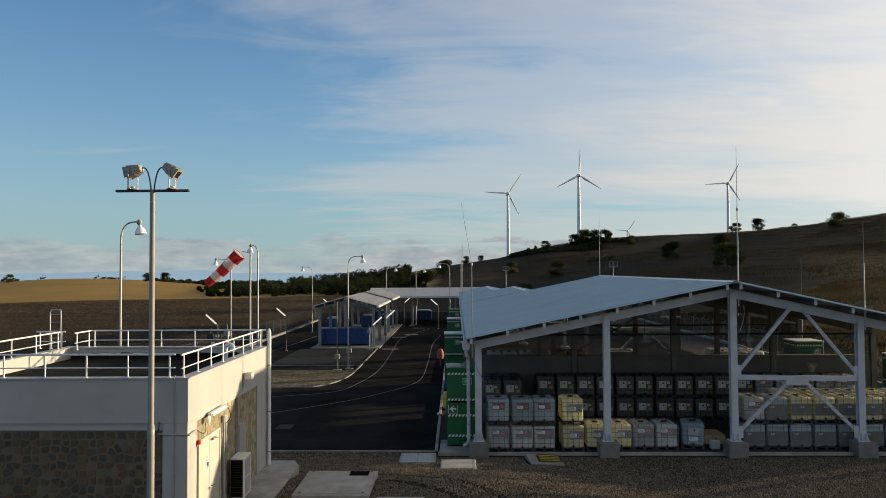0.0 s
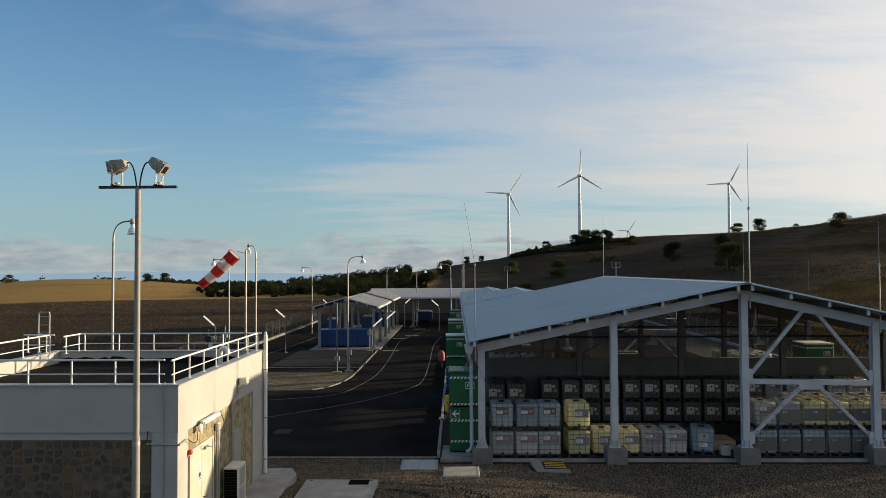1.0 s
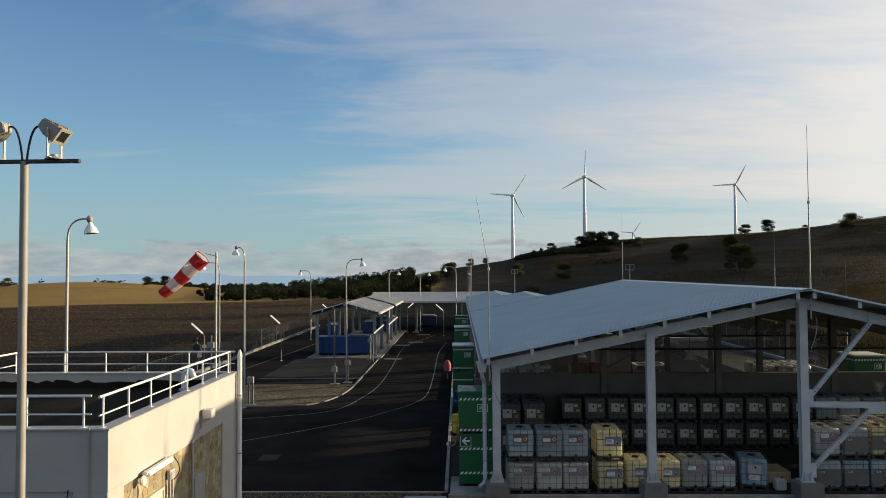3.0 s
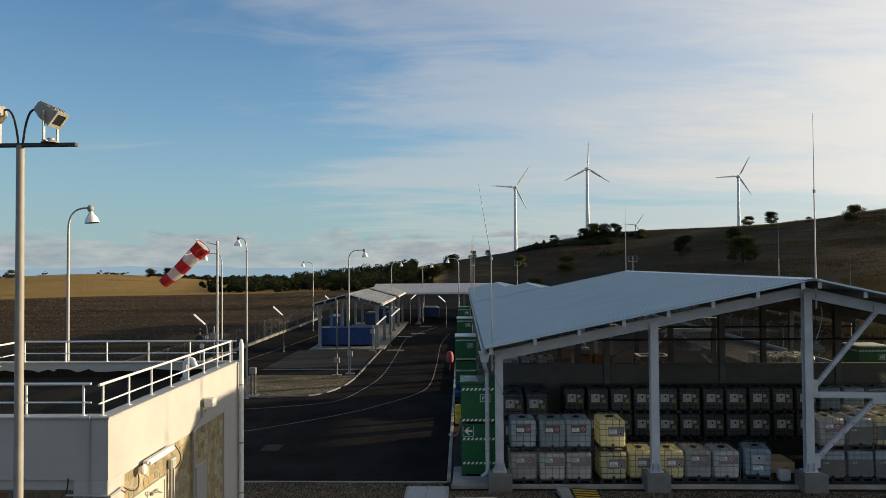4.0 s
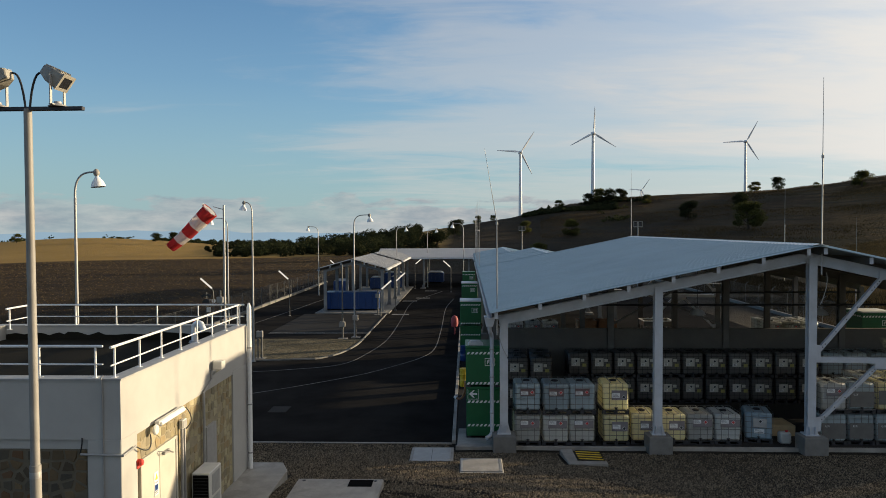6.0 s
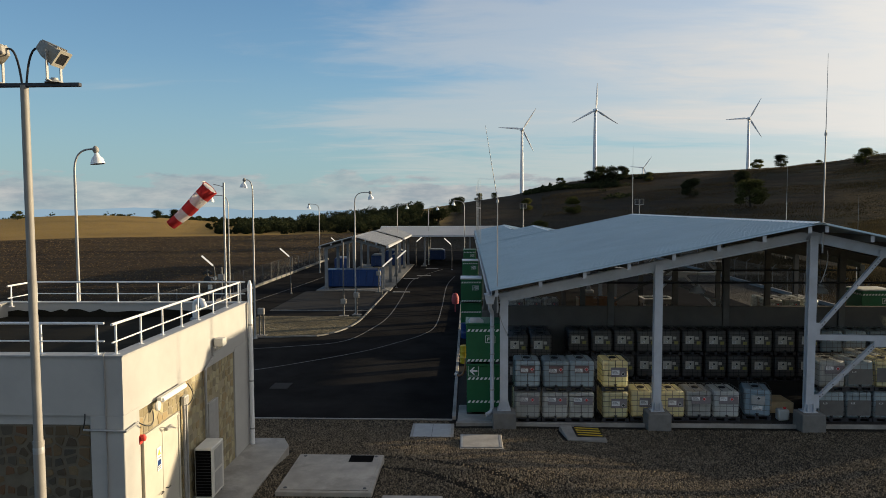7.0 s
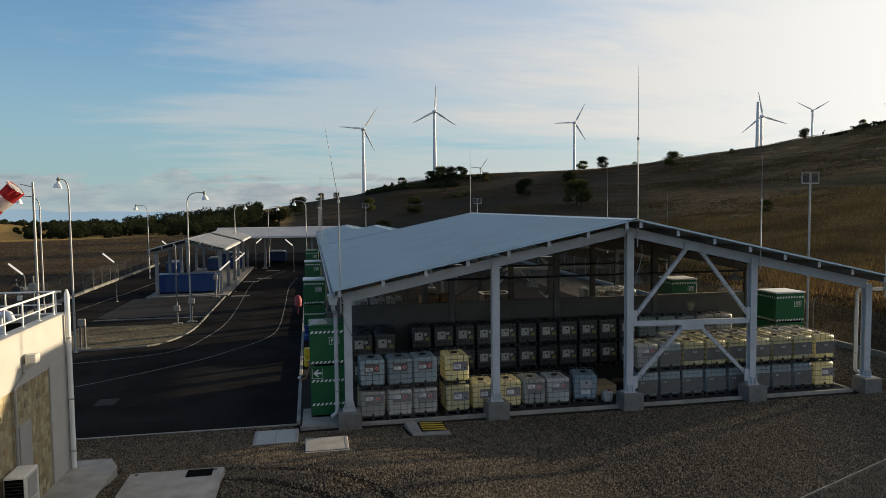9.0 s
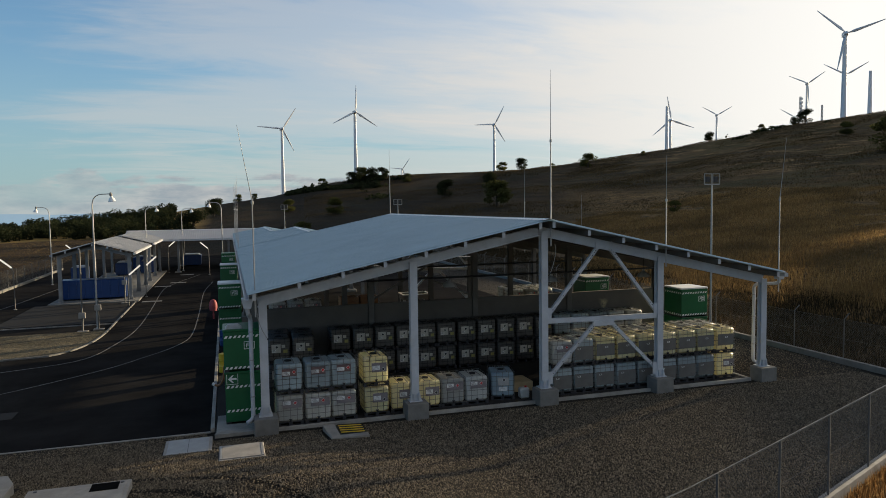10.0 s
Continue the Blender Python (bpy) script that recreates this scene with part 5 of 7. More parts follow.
def canister(x, y):
    c = thing("canister", "small white plastic canister standing on the slab edge", "canister", at=(x, y, SLAB))
    bm = bmesh.new()
    box(bm, -0.2, 0.2, -0.16, 0.16, 0.0, 0.42)
    part("body", bm, M["tank_white"], c, bevel=0.05, smooth=True)
    bm = bmesh.new()
    lathe(bm, [(0.05, 0), (0.05, 0.06)], 10, (0.08, 0, 0.415))
    part("cap", bm, M["hazard_red"], c)


canister(11.15, 30.35)
bm = bmesh.new()
box(bm, 10.95, 11.95, 31.2, 32.3, SLAB, 0.50)
single("carton", bm, surface("cardboard", (0.50, 0.36, 0.19), 0.85, 0, 0.15, (3.0, 40.0), 0.1), "open brown cardboard carton behind the canister", "carton", bevel=0.01)


def crate(x, y, z, w, d, h, mat, lab, grp):
    c = thing("crate", lab, "crate", grp, at=(x, y, z))
    for i in range(4):
        z0 = 0.12 + i * (h - 0.12) / 4
        for p, q in (((-w / 2, -d / 2), (w / 2, -d / 2)), ((-w / 2, d / 2), (w / 2, d / 2)), ((-w / 2, -d / 2), (-w / 2, d / 2)), ((w / 2, -d / 2), (w / 2, d / 2))):
            bm = bmesh.new()
            bar(bm, (*p, z0 + (h - 0.12) / 8), (*q, z0 + (h - 0.12) / 8), 0.04, (h - 0.12) / 4 - 0.03)
            part("board", bm, mat, c)
    for xx in (-w / 2 + 0.05, 0, w / 2 - 0.05):
        bm = bmesh.new()
        box(bm, xx - 0.05, xx + 0.05, -d / 2, d / 2, 0, 0.10)
        part("skid", bm, mat, c)
    bm = bmesh.new()
    box(bm, -w / 2, w / 2, -d / 2, d / 2, 0.10, 0.12)
    part("bottom_board", bm, mat, c)


for x in (6.9, 8.1):
    for k in range(2):
        crate(x, 47.2, SLAB + k * 1.15, 1.05, 1.1, 1.15, M["orange"], "rust-orange slatted crate on skids", "crates beyond the wall")


def tray(x, y):
    t = thing("spill_tray", "white plastic spill tray raised on a steel frame", "tray", at=(x, y, SLAB))
    bm = bmesh.new()
    box(bm, -0.85, 0.85, -0.6, 0.6, 2.02, 2.06)
    for a, b, c, d in ((-0.85, 0.85, -0.6, -0.56), (-0.85, 0.85, 0.56, 0.6), (-0.85, -0.81, -0.56, 0.56), (0.81, 0.85, -0.56, 0.56)):
        box(bm, a, b, c, d, 2.06, 2.30)
    part("basin", bm, M["dull_plate"], t)
    bm = bmesh.new()
    for a, b, c, d in ((-0.9, 0.9, -0.65, -0.55), (-0.9, 0.9, 0.55, 0.65), (-0.9, -0.8, -0.55, 0.55), (0.8, 0.9, -0.55, 0.55)):
        box(bm, a, b, c, d, 2.30, 2.35)
    part("rim", bm, M["white_paint"], t, "white rim")
    for a in (-0.78, 0.78):
        for b in (-0.5, 0.5):
            bm = bmesh.new()
            bar(bm, (a, b, 0), (a, b, 2.02), 0.06, 0.06)
            part("leg", bm, M["galv"], t)


tray(11.0, 46.8)


# ---- green storage boxes ----


def green_box(x, y, z, w=1.28, d=1.5, h=1.74, arrow=False, cloth=False, pict=True, rz=0, bands=(0.49, 1.37)):
    g = thing("storage_box", "dark green storage box with white dashed bands" + (" and arrow sign" if arrow else ""), "storage box", "green storage boxes", at=(x, y, z), rz=rz)
    bm = bmesh.new()
    box(bm, -w / 2, w / 2, -d / 2, d / 2, 0.08, h - 0.08)
    body = part("body", bm, M["green"], g, bevel=0.02)
    bm = bmesh.new()
    box(bm, -w / 2 - 0.02, w / 2 + 0.02, -d / 2 - 0.02, d / 2 + 0.02, h - 0.08, h)
    part("lid", bm, M["green"] if not cloth else M["white_paint"], g, bevel=0.015)
    for a in (-w / 2 + 0.1, w / 2 - 0.1):
        bm = bmesh.new()
        box(bm, a - 0.08, a + 0.08, -d / 2, d / 2, 0, 0.08)
        part("skid", bm, M["dark_steel"], g)
    for zz in bands:
        bm = bmesh.new()
        k = int(w / 0.155)
        for i in range(k):
            a = -w / 2 + 0.03 + i * (w - 0.06) / k
            for y0, y1 in ((-d / 2 - 0.006, -d / 2 - 0.001), (d / 2 + 0.001, d / 2 + 0.006)):
                v = [bm.verts.new((a + u, yy, zz + s)) for yy in (y0, y1) for u, s in ((0, -0.045), (0.085, -0.045), (0.14, 0.045), (0.055, 0.045))]
                bm.faces.new(v[:4]), bm.faces.new(v[4:][::-1])
        k = int(d / 0.155)
        for i in range(k):
            a = -d / 2 + 0.03 + i * (d - 0.06) / k
            for x0 in (-w / 2 - 0.004, w / 2 + 0.004):
                v = [bm.verts.new((x0, a + u, zz + s)) for u, s in ((0, -0.045), (0.085, -0.045), (0.14, 0.045), (0.055, 0.045))]
                bm.faces.new(v)
        part("dashed_band", bm, M["white_paint"], body, "white slanted dashes")
    if pict:
        px, pz = w / 2 - 0.38, bands[1] - 0.33
        bm = bmesh.new()
        yf = -d / 2 - 0.006
        for a, b, c, e in ((-0.19, 0.19, -0.14, -0.12), (-0.19, 0.19, 0.12, 0.14), (-0.19, -0.17, -0.12, 0.12), (0.17, 0.19, -0.12, 0.12), (-0.01, 0.01, -0.12, 0.12),
                           (-0.11, -0.08, -0.08, 0.06), (-0.06, -0.03, -0.02, 0.09), (0.04, 0.13, 0.03, 0.09), (0.05, 0.08, -0.08, 0.0), (0.10, 0.13, -0.08, 0.02)):
            box(bm, px + a, px + b, yf, yf + 0.004, pz + c, pz + e)
        part("pictogram", bm, M["white_paint"], body, "white outlined pictogram")
    if arrow:
        yf = -d / 2 - 0.006
        cx, cz = -w / 2 + 0.25, 1.66
        bm = bmesh.new()
        ring = [[bm.verts.new((cx + a * k, y, cz + b * k)) for a, b in ((-1, -1), (1, -1), (1, 1), (-1, 1))] for k, y in ((0.2, yf), (0.185, yf), (0.185, yf + 0.004), (0.2, yf + 0.004))]
        for a, b in zip(ring, ring[1:] + ring[:1]):
            for i in range(4):
                bm.faces.new((a[i], a[(i + 1) % 4], b[(i + 1) % 4], b[i]))
        part("sign_outline", bm, M["white_paint"], body, "white square outline")
        bm = bmesh.new()
        sheet_pts = [(-0.15, 0.0), (0.0, 0.14), (0.06, 0.14), (-0.03, 0.035), (0.15, 0.035), (0.15, -0.035), (-0.03, -0.035), (0.06, -0.14), (0.0, -0.14)]
        f = [bm.verts.new((cx + a, yf, cz + b)) for a, b in sheet_pts]
        g2 = [bm.verts.new((cx + a, yf + 0.004, cz + b)) for a, b in sheet_pts]
        bm.faces.new(f[::-1]), bm.faces.new(g2)
        for i in range(len(f)):
            k = (i + 1) % len(f)
            bm.faces.new((f[i], f[k], g2[k], g2[i]))
        part("arrow", bm, M["white_paint"], body, "white arrow")
    return g


LOW, HIGH = 1.92, 1.54
green_box(0.28, 31.5, SLAB, h=LOW, arrow=True, pict=False)
green_box(0.26, 31.5, SLAB + LOW, h=HIGH, bands=(0.14, 1.27))
bm = bmesh.new()
for k in range(5):
    a = 0.05 + k * 0.12
    box(bm, -0.30 + k * 0.02, 0.28 - k * 0.03, 30.85 + k * 0.03, 31.4 - k * 0.05, SLAB + 3.46 + k * 0.03, SLAB + 3.49 + k * 0.03)
single("folded_sheet", bm, M["white_cloth"], "crumpled white plastic sheet on top of the box", "sheet", bevel=0.012)
for y, white in ((47.9, True), (62.0, True), (76.0, False)):
    green_box(-0.1, y, SLAB, h=LOW, pict=False)
    green_box(-0.1, y, SLAB + LOW, h=HIGH, cloth=white, bands=(0.14, 1.27))
green_box(23.05, 36.0, 0.0, w=1.6, d=1.5, h=LOW)
green_box(23.05, 36.0, 0.0 + LOW, w=1.6, d=1.5, h=HIGH, cloth=True, bands=(0.14, 1.27))
green_box(20.9, 42.2, SLAB, w=1.6, d=1.5, h=LOW)
green_box(20.9, 42.2, SLAB + LOW, w=1.6, d=1.5, h=HIGH, cloth=True, bands=(0.14, 1.27))


def drum(x, y, z, mat, lab, r=0.29, h=0.88):
    d = thing("drum", lab, "drum", "drums by the road", at=(x, y, z))
    bm = bmesh.new()
    lathe(bm, [(r - 0.01, 0), (r, 0.02), (r - 0.008, h * 0.3), (r + 0.012, h * 0.33), (r - 0.008, h * 0.36), (r - 0.008, h * 0.64), (r + 0.012, h * 0.67), (r - 0.008, h * 0.7), (r, h - 0.02), (r - 0.02, h)], 20)
    part("shell", bm, mat, d, smooth=True)
    bm = bmesh.new()
    lathe(bm, [(0.04, 0), (0.04, 0.02)], 8, (r * 0.6, 0, h))
    part("bung", bm, M["black_rubber"], d)


drum(-0.50, 39.3, SLAB, M["yellow"], "yellow steel drum beside the green boxes", 0.2, 0.9)
drum(-0.48, 46.0, SLAB, M["blue_paint"], "blue plastic drum beside the green boxes", 0.25, 0.9)
drum(-0.50, 52.5, SLAB, M["blue_paint"], "blue plastic drum beside the green boxes", 0.25, 0.9)
bm = bmesh.new()
lathe(bm, [(0.10, 0.0), (0.24, 0.05), (0.29, 0.3), (0.27, 0.58), (0.18, 0.8), (0.06, 0.86)], 14, (-1.25, 57.0, 0.55))
box(bm, -1.30, -1.20, 56.95, 57.05, 0, 0.6)
single("extinguisher_cover", bm, surface("faded_red", (0.34, 0.06, 0.07), 0.7, 0, 0.15, (4.0, 40.0), 0.1), "faded red cover over a wheeled extinguisher", "extinguisher", smooth=True)

# ---- blue tanks under the roadside shelters ----


def blue_tank(x0, x1, y, z, h, d):
    t = thing("tank", "long dark blue steel tank with ribbed sides", "tank", "blue tanks", at=((x0 + x1) / 2, y, z))
    w = x1 - x0
    bm = bmesh.new()
    box(bm, -w / 2, w / 2, -d / 2, d / 2, 0.12, h)
    part("shell", bm, M["blue_paint"], t, bevel=0.06)
    k = max(3, int(w / 0.62))
    for i in range(k + 1):
        xx = -w / 2 + 0.06 + (w - 0.12) * i / k
        bm = bmesh.new()
        box(bm, xx - 0.035, xx + 0.035, -d / 2 - 0.05, -d / 2 + 0.01, 0.14, h - 0.05)
        part("rib", bm, M["blue_paint"], t)
    for a in (-w / 2 + 0.3, w / 2 - 0.3):
        bm = bmesh.new()
        box(bm, a - 0.1, a + 0.1, -d / 2 + 0.05, d / 2 - 0.05, 0, 0.12)
        part("skid", bm, M["dark_steel"], t)
    if w < 4:
        bm = bmesh.new()
        v = [bm.verts.new((a * w * k, b * d * k, h + z)) for z, k in ((0.0, 0.46), (0.18, 0.34)) for a, b in ((-1, -1), (1, -1), (1, 1), (-1, 1))]
        for f in ((3, 2, 1, 0), (4, 5, 6, 7), (0, 1, 5, 4), (1, 2, 6, 5), (2, 3, 7, 6), (3, 0, 4, 7)):
            bm.faces.new([v[i] for i in f])
        part("lid", bm, M["plate"], t, "pale tapered lid", bevel=0.02)


blue_tank(-14.15, -8.75, 72.4, 0.10, 1.75, 2.0)
blue_tank(-17.0, -15.4, 92.0, 0.0, 1.5, 2.0)
blue_tank(-12.9, -11.3, 95.5, 0.10, 1.5, 2.0)
blue_tank(-10.4, -8.8, 97.3, 0.10, 1.5, 1.8)
blue_tank(-6.2, -3.7, 108.0, 0.0, 1.5, 2.0)
blue_tank(-12.0, -9.5, 104.0, 0.0, 1.7, 2.0)

# ---- ground fittings ----


def hatch(name, label, x0, x1, y0, y1, th, lid="white_paint", grate=False):
    ym = (y0 + y1) / 2
    h = thing(name, label, "hatch", at=((x0 + x1) / 2, ym, yard_z((x0 + x1) / 2, ym) + 0.01))
    h.matrix_basis = pose((x0 + x1) / 2, ym, yard_z((x0 + x1) / 2, ym) + 0.015, 0, 0, 0)
    w, d = x1 - x0, y1 - y0
    bm = bmesh.new()
    box(bm, -w / 2, w / 2, -d / 2, d / 2, -0.30, th)
    part("frame", bm, M["concrete"], h, "concrete surround", bevel=0.015)
    bm = bmesh.new()
    box(bm, -w / 2 + 0.10, w / 2 - 0.10, -d / 2 + 0.10, d / 2 - 0.10, th, th + 0.02)
    part("cover", bm, M[lid], h, bevel=0.006)
    return h, w, d, th


h, w, d, th = hatch("slab_hatch", "broad pale concrete slab with dark opening and lifting rings", -4.98, -2.63, 21.25, 23.8, 0.10, "concrete")
bm = bmesh.new()
box(bm, 0.28, 0.92, d / 2 - 0.62, d / 2 - 0.14, th + 0.021, th + 0.03)
part("grate", bm, M["void_black"], h, "black rubber-sealed opening")
for a in (-1, 1):
    for b in (-1, 1):
        bm = bmesh.new()
        lathe(bm, [(0.045, 0), (0.045, 0.012)], 10, (a * (w / 2 - 0.2), b * (d / 2 - 0.2), th + 0.02))
        part("lifting_ring", bm, M["dark_steel"], h)
h, w, d, th = hatch("manhole_cover", "pale steel double manhole cover set in gravel", -2.26, -0.80, 27.55, 29.12, 0.09, "galv")
bm = bmesh.new()
box(bm, -0.006, 0.006, -d / 2 + 0.11, d / 2 - 0.11, th + 0.02, th + 0.024)
part("seam", bm, M["dark_steel"], h)
h, w, d, th = hatch("manhole_cover", "buff concrete manhole cover with worn edges", -0.57, 0.77, 25.8, 27.15, 0.09, "concrete")
for a in (-1, 1):
    bm = bmesh.new()
    box(bm, a * (w / 2 - 0.07) - 0.03, a * (w / 2 - 0.07) + 0.03, -d / 2 + 0.1, d / 2 - 0.1, th + 0.001, th + 0.025)
    part("edge_bar", bm, M["galv"], h)


def grating():
    p = thing("drain_pit", "concrete pit with yellow and black striped grating", "drain pit")
    p.matrix_basis = pose(3.6, 28.3, yard_z(3.6, 28.3) + 0.05, 0, 0, 0)
    bm = bmesh.new()
    sheet(bm, [(-0.62, -0.72), (0.66, -0.72), (0.66, -0.45), (-0.30, -0.45), (-0.30, 0.8), (-0.72, 0.8)], -0.3, 0.08)
    part("surround", bm, M["concrete"], p, bevel=0.01)
    bm = bmesh.new()
    box(bm, -0.28, 0.62, -0.43, 0.75, -0.08, 0.02)
    part("pit_floor", bm, M["dark_steel"], p)
    for i in range(9):
        bm = bmesh.new()
        y = -0.34 + i * 0.12
        v = [bm.verts.new((x, yy, z)) for z in (0.075, 0.09) for x, yy in ((-0.22, y), (0.58, y - 0.12), (0.58, y - 0.05), (-0.22, y + 0.07))]
        for f in ((3, 2, 1, 0), (4, 5, 6, 7), (0, 1, 5, 4), (1, 2, 6, 5), (2, 3, 7, 6), (3, 0, 4, 7)):
            bm.faces.new([v[k] for k in f])
        part("stripe", bm, M["yellow" if i % 2 else "print_black"], p)


grating()
bm = bmesh.new()
sheet(bm, [(-0.70, 29.85), (0.72, 29.85), (0.72, 30.70), (-0.37, 30.70), (-0.37, 31.9), (-0.66, 31.9)], -0.05, 0.13)
single("plinth", bm, M["concrete"], "pale concrete plinth beneath the green boxes", "plinth", kind="structure", bevel=0.01)
h, w, d, th = hatch("slab_hatch", "second pale concrete slab cover beside the gravel", -2.36, -0.92, 19.3, 21.15, 0.09, "concrete")

# ---- road markings and island ----


def marking(pts, w=0.07, lab="worn white painted road line"):
    bm = bmesh.new()
    ribbon(bm, [p.xy for p in smooth_line(pts)], w, 0.006)
    single("road_line", bm, M["road_paint"], lab, "road marking", "road lines", "structure")


marking([(-14.0, 36.4), (-10.8, 38.0), (-6.5, 42.0), (-4.5, 44.9), (-3.1, 47.6), (-2.45, 51.0), (-2.35, 60), (-2.4, 74), (-1.8, 83.5)])
marking([(-13.5, 42.8), (-10.5, 43.7), (-7.7, 45.3), (-6.6, 49.4), (-6.05, 54.5), (-6.05, 63.5), (-6.3, 76.5), (-5.8, 82.5), (-3.4, 93)])
marking([(-19.0, 52), (-18.4, 62), (-17.2, 75), (-16.2, 88)])
for x, y in ((-6.5, 69.0), (-5.35, 84.3), (-6.6, 81.0), (-4.9, 93.5)):
    bm = bmesh.new()
    box(bm, x - 0.8, x + 0.8, y - 0.35, y + 0.35, -0.05, 0.012)
    single("drain_cover", bm, M["footing"], "pale concrete drain cover set in the asphalt", "drain cover", "road drain covers", bevel=0.004)
bm = bmesh.new()
box(bm, -9.0, -8.2, 34.6, 35.6, -0.05, 0.012)
single("drain_cover", bm, M["yard_pave"], "grey iron drain cover set in the asphalt", "drain cover", "road drain covers", bevel=0.004)
drain = thing("slot_drain", "slot drain with twin metal rims across the road", "drain", kind="structure")
for dy in (-0.16, 0.16):
    bm = bmesh.new()
    box(bm, -15.5, -7.9, 57.5 + dy - 0.03, 57.5 + dy + 0.03, -0.05, 0.10 - 0.085)
    part("rim", bm, M["mast_grey"], drain)


def island():
    """Gravel island with a rounded corner and a pale kerb."""
    line = [(-15.5, 46.3), (-12.0, 46.4)] + [p.xy[:] for p in bend((-9.6, 46.8, 0), (-7.75, 48.2, 0), (-7.78, 54.5, 0), 10)] + [(-7.8, 69.0)]
    bm = bmesh.new()
    for p, q in zip(line, line[1:]):
        bar(bm, (*p, 0.02), (*q, 0.02), 0.10, 0.12)
    single("kerb", bm, M["footing"], "pale concrete kerb round the gravel island", "kerb", kind="structure")
    bm = bmesh.new()
    sheet(bm, [(-15.5, 46.4)] + line[1:-1] + [(-15.5, 54.4)], -0.05, 0.05)
    single("gravel_bed", bm, M["island_gravel"], "ochre gravel bed in the road island", "gravel", kind="structure")
    bm = bmesh.new()
    sheet(bm, [(-15.5, 58.0), (-7.9, 58.0), (-7.9, 69.3), (-15.5, 69.3)], -0.05, 0.03)
    single("pavement", bm, M["apron"], "dark paved apron before the roadside shelter", "pavement", kind="structure")
    bm = bmesh.new()
    sheet(bm, [(-14.6, 69.4), (-7.6, 69.4), (-7.6, 99.4), (-14.6, 99.4)], -0.05, 0.10)
    single("floor", bm, M["footing"], "grey concrete slab under the roadside shelters", "floor", kind="structure", bevel=0.01)


island()

# ---- canopy fittings ----


def canopy_downpipe(x, y, side, dx, dy):
    z = 4.86
    p = thing("downpipe", "white plastic downpipe with funnel at the canopy corner", "pipe", "canopy downpipes")
    bm = bmesh.new()
    v = [bm.verts.new((x + a, y + b, zz)) for zz, k in ((z - 0.36, 0.6), (z, 1.0)) for a, b in ((-0.2 * k, -0.16), (0.2 * k, -0.16), (0.2 * k, 0.16), (-0.2 * k, 0.16))]
    for f in ((3, 2, 1, 0), (4, 5, 6, 7), (0, 1, 5, 4), (1, 2, 6, 5), (2, 3, 7, 6), (3, 0, 4, 7)):
        bm.faces.new([v[i] for i in f])
    part("funnel", bm, M["steel_white"], p, bevel=0.01)
    bm = bmesh.new()
    tube(bm, [(x, y, z - 0.35)] + bend((x, y, z - 0.45), (x + side * 0.02, y, z - 0.6), (x + dx * 0.6, y + dy * 0.6, z - 0.66), 4) + bend((x + dx * 0.8, y + dy * 0.8, z - 0.72), (x + dx, y + dy, z - 0.78), (x + dx, y + dy, z - 1.0), 4)
         + [(x + dx, y + dy, 0.72)] + bend((x + dx, y + dy, 0.62), (x + dx, y + dy, 0.45), (x + dx - side * 0.22, y + dy - 0.1, 0.40), 4), 0.075, 10)
    part("pipe", bm, M["steel_white"], p, smooth=True)
    for zz in (1.3, 2.6, 3.6):
        bm = bmesh.new()
        lathe(bm, [(0.088, -0.02), (0.088, 0.02)], 10, (x + dx, y + dy, zz))
        part("clamp", bm, M["galv"], p)


canopy_downpipe(0.46, 29.3, 1, 0.10, 0.55)
canopy_downpipe(22.86, 29.3, -1, 0.22, 1.75)


def rod(x, y, z, h, lean=(0, 0), label="thin lightning rod standing on the canopy roof"):
    r = thing("lightning_rod", label, "lightning rod", "lightning rods")
    bm = bmesh.new()
    tube(bm, [(x, y, z), (x, y, z + h * 0.62)], 0.028, 6, 0.022)
    part("mast", bm, M["galv"], r, smooth=True)
    bm = bmesh.new()
    tube(bm, [(x, y, z + h * 0.61), (x + lean[0] * 0.5, y + lean[1] * 0.5, z + h * 0.8), (x + lean[0], y + lean[1], z + h)], 0.014, 5, 0.006)
    part("tip", bm, M["galv"], r)
    bm = bmesh.new()
    lathe(bm, [(0.045, -0.05), (0.045, 0.05)], 8, (x, y, z + h * 0.6))
    part("coupling", bm, M["galv"], r)


rod(0.72, 29.2, 4.2, 6.5, (-0.42, 0.0), "bent lightning rod at the canopy eave")
rod(11.78, 29.1, 6.3, 6.7)
rod(11.35, 54.6, 6.6, 5.5)
rod(16.95, 29.1, 5.3, 4.5)
rod(22.55, 29.0, 4.0, 6.6, (0.30, 0))
rod(21.9, 54.2, 4.2, 6.4)
rod(26.6, 53.8, 0.0, 8.6)
for y in (57, 63, 69.5, 78):
    rod(0.62, y, 4.2, 6.0)


def earth_cable(pts, lab):
    c = thing("earth_cable", lab, "cable", "earth cables")
    bm = bmesh.new()
    tube(bm, bend(*pts, 10), 0.014, 6)
    part("cable", bm, M["galv"], c, smooth=True)
    bm = bmesh.new()
    lathe(bm, [(0.03, -0.03), (0.03, 0.03)], 8, pts[2])
    part("clamp", bm, M["dark_steel"], c)


earth_cable(((0.74, 29.2, 4.72), (0.75, 29.3, 3.9), (1.12, ROWS_Y[0] - 0.15, 3.35)), "grey earth cable hanging from the eave to the column")
earth_cable(((12.05, 29.3, 6.35), (12.25, 29.5, 5.9), (11.98, ROWS_Y[0] - 0.15, 5.2)), "grey earth cable hanging from the ridge to the column")


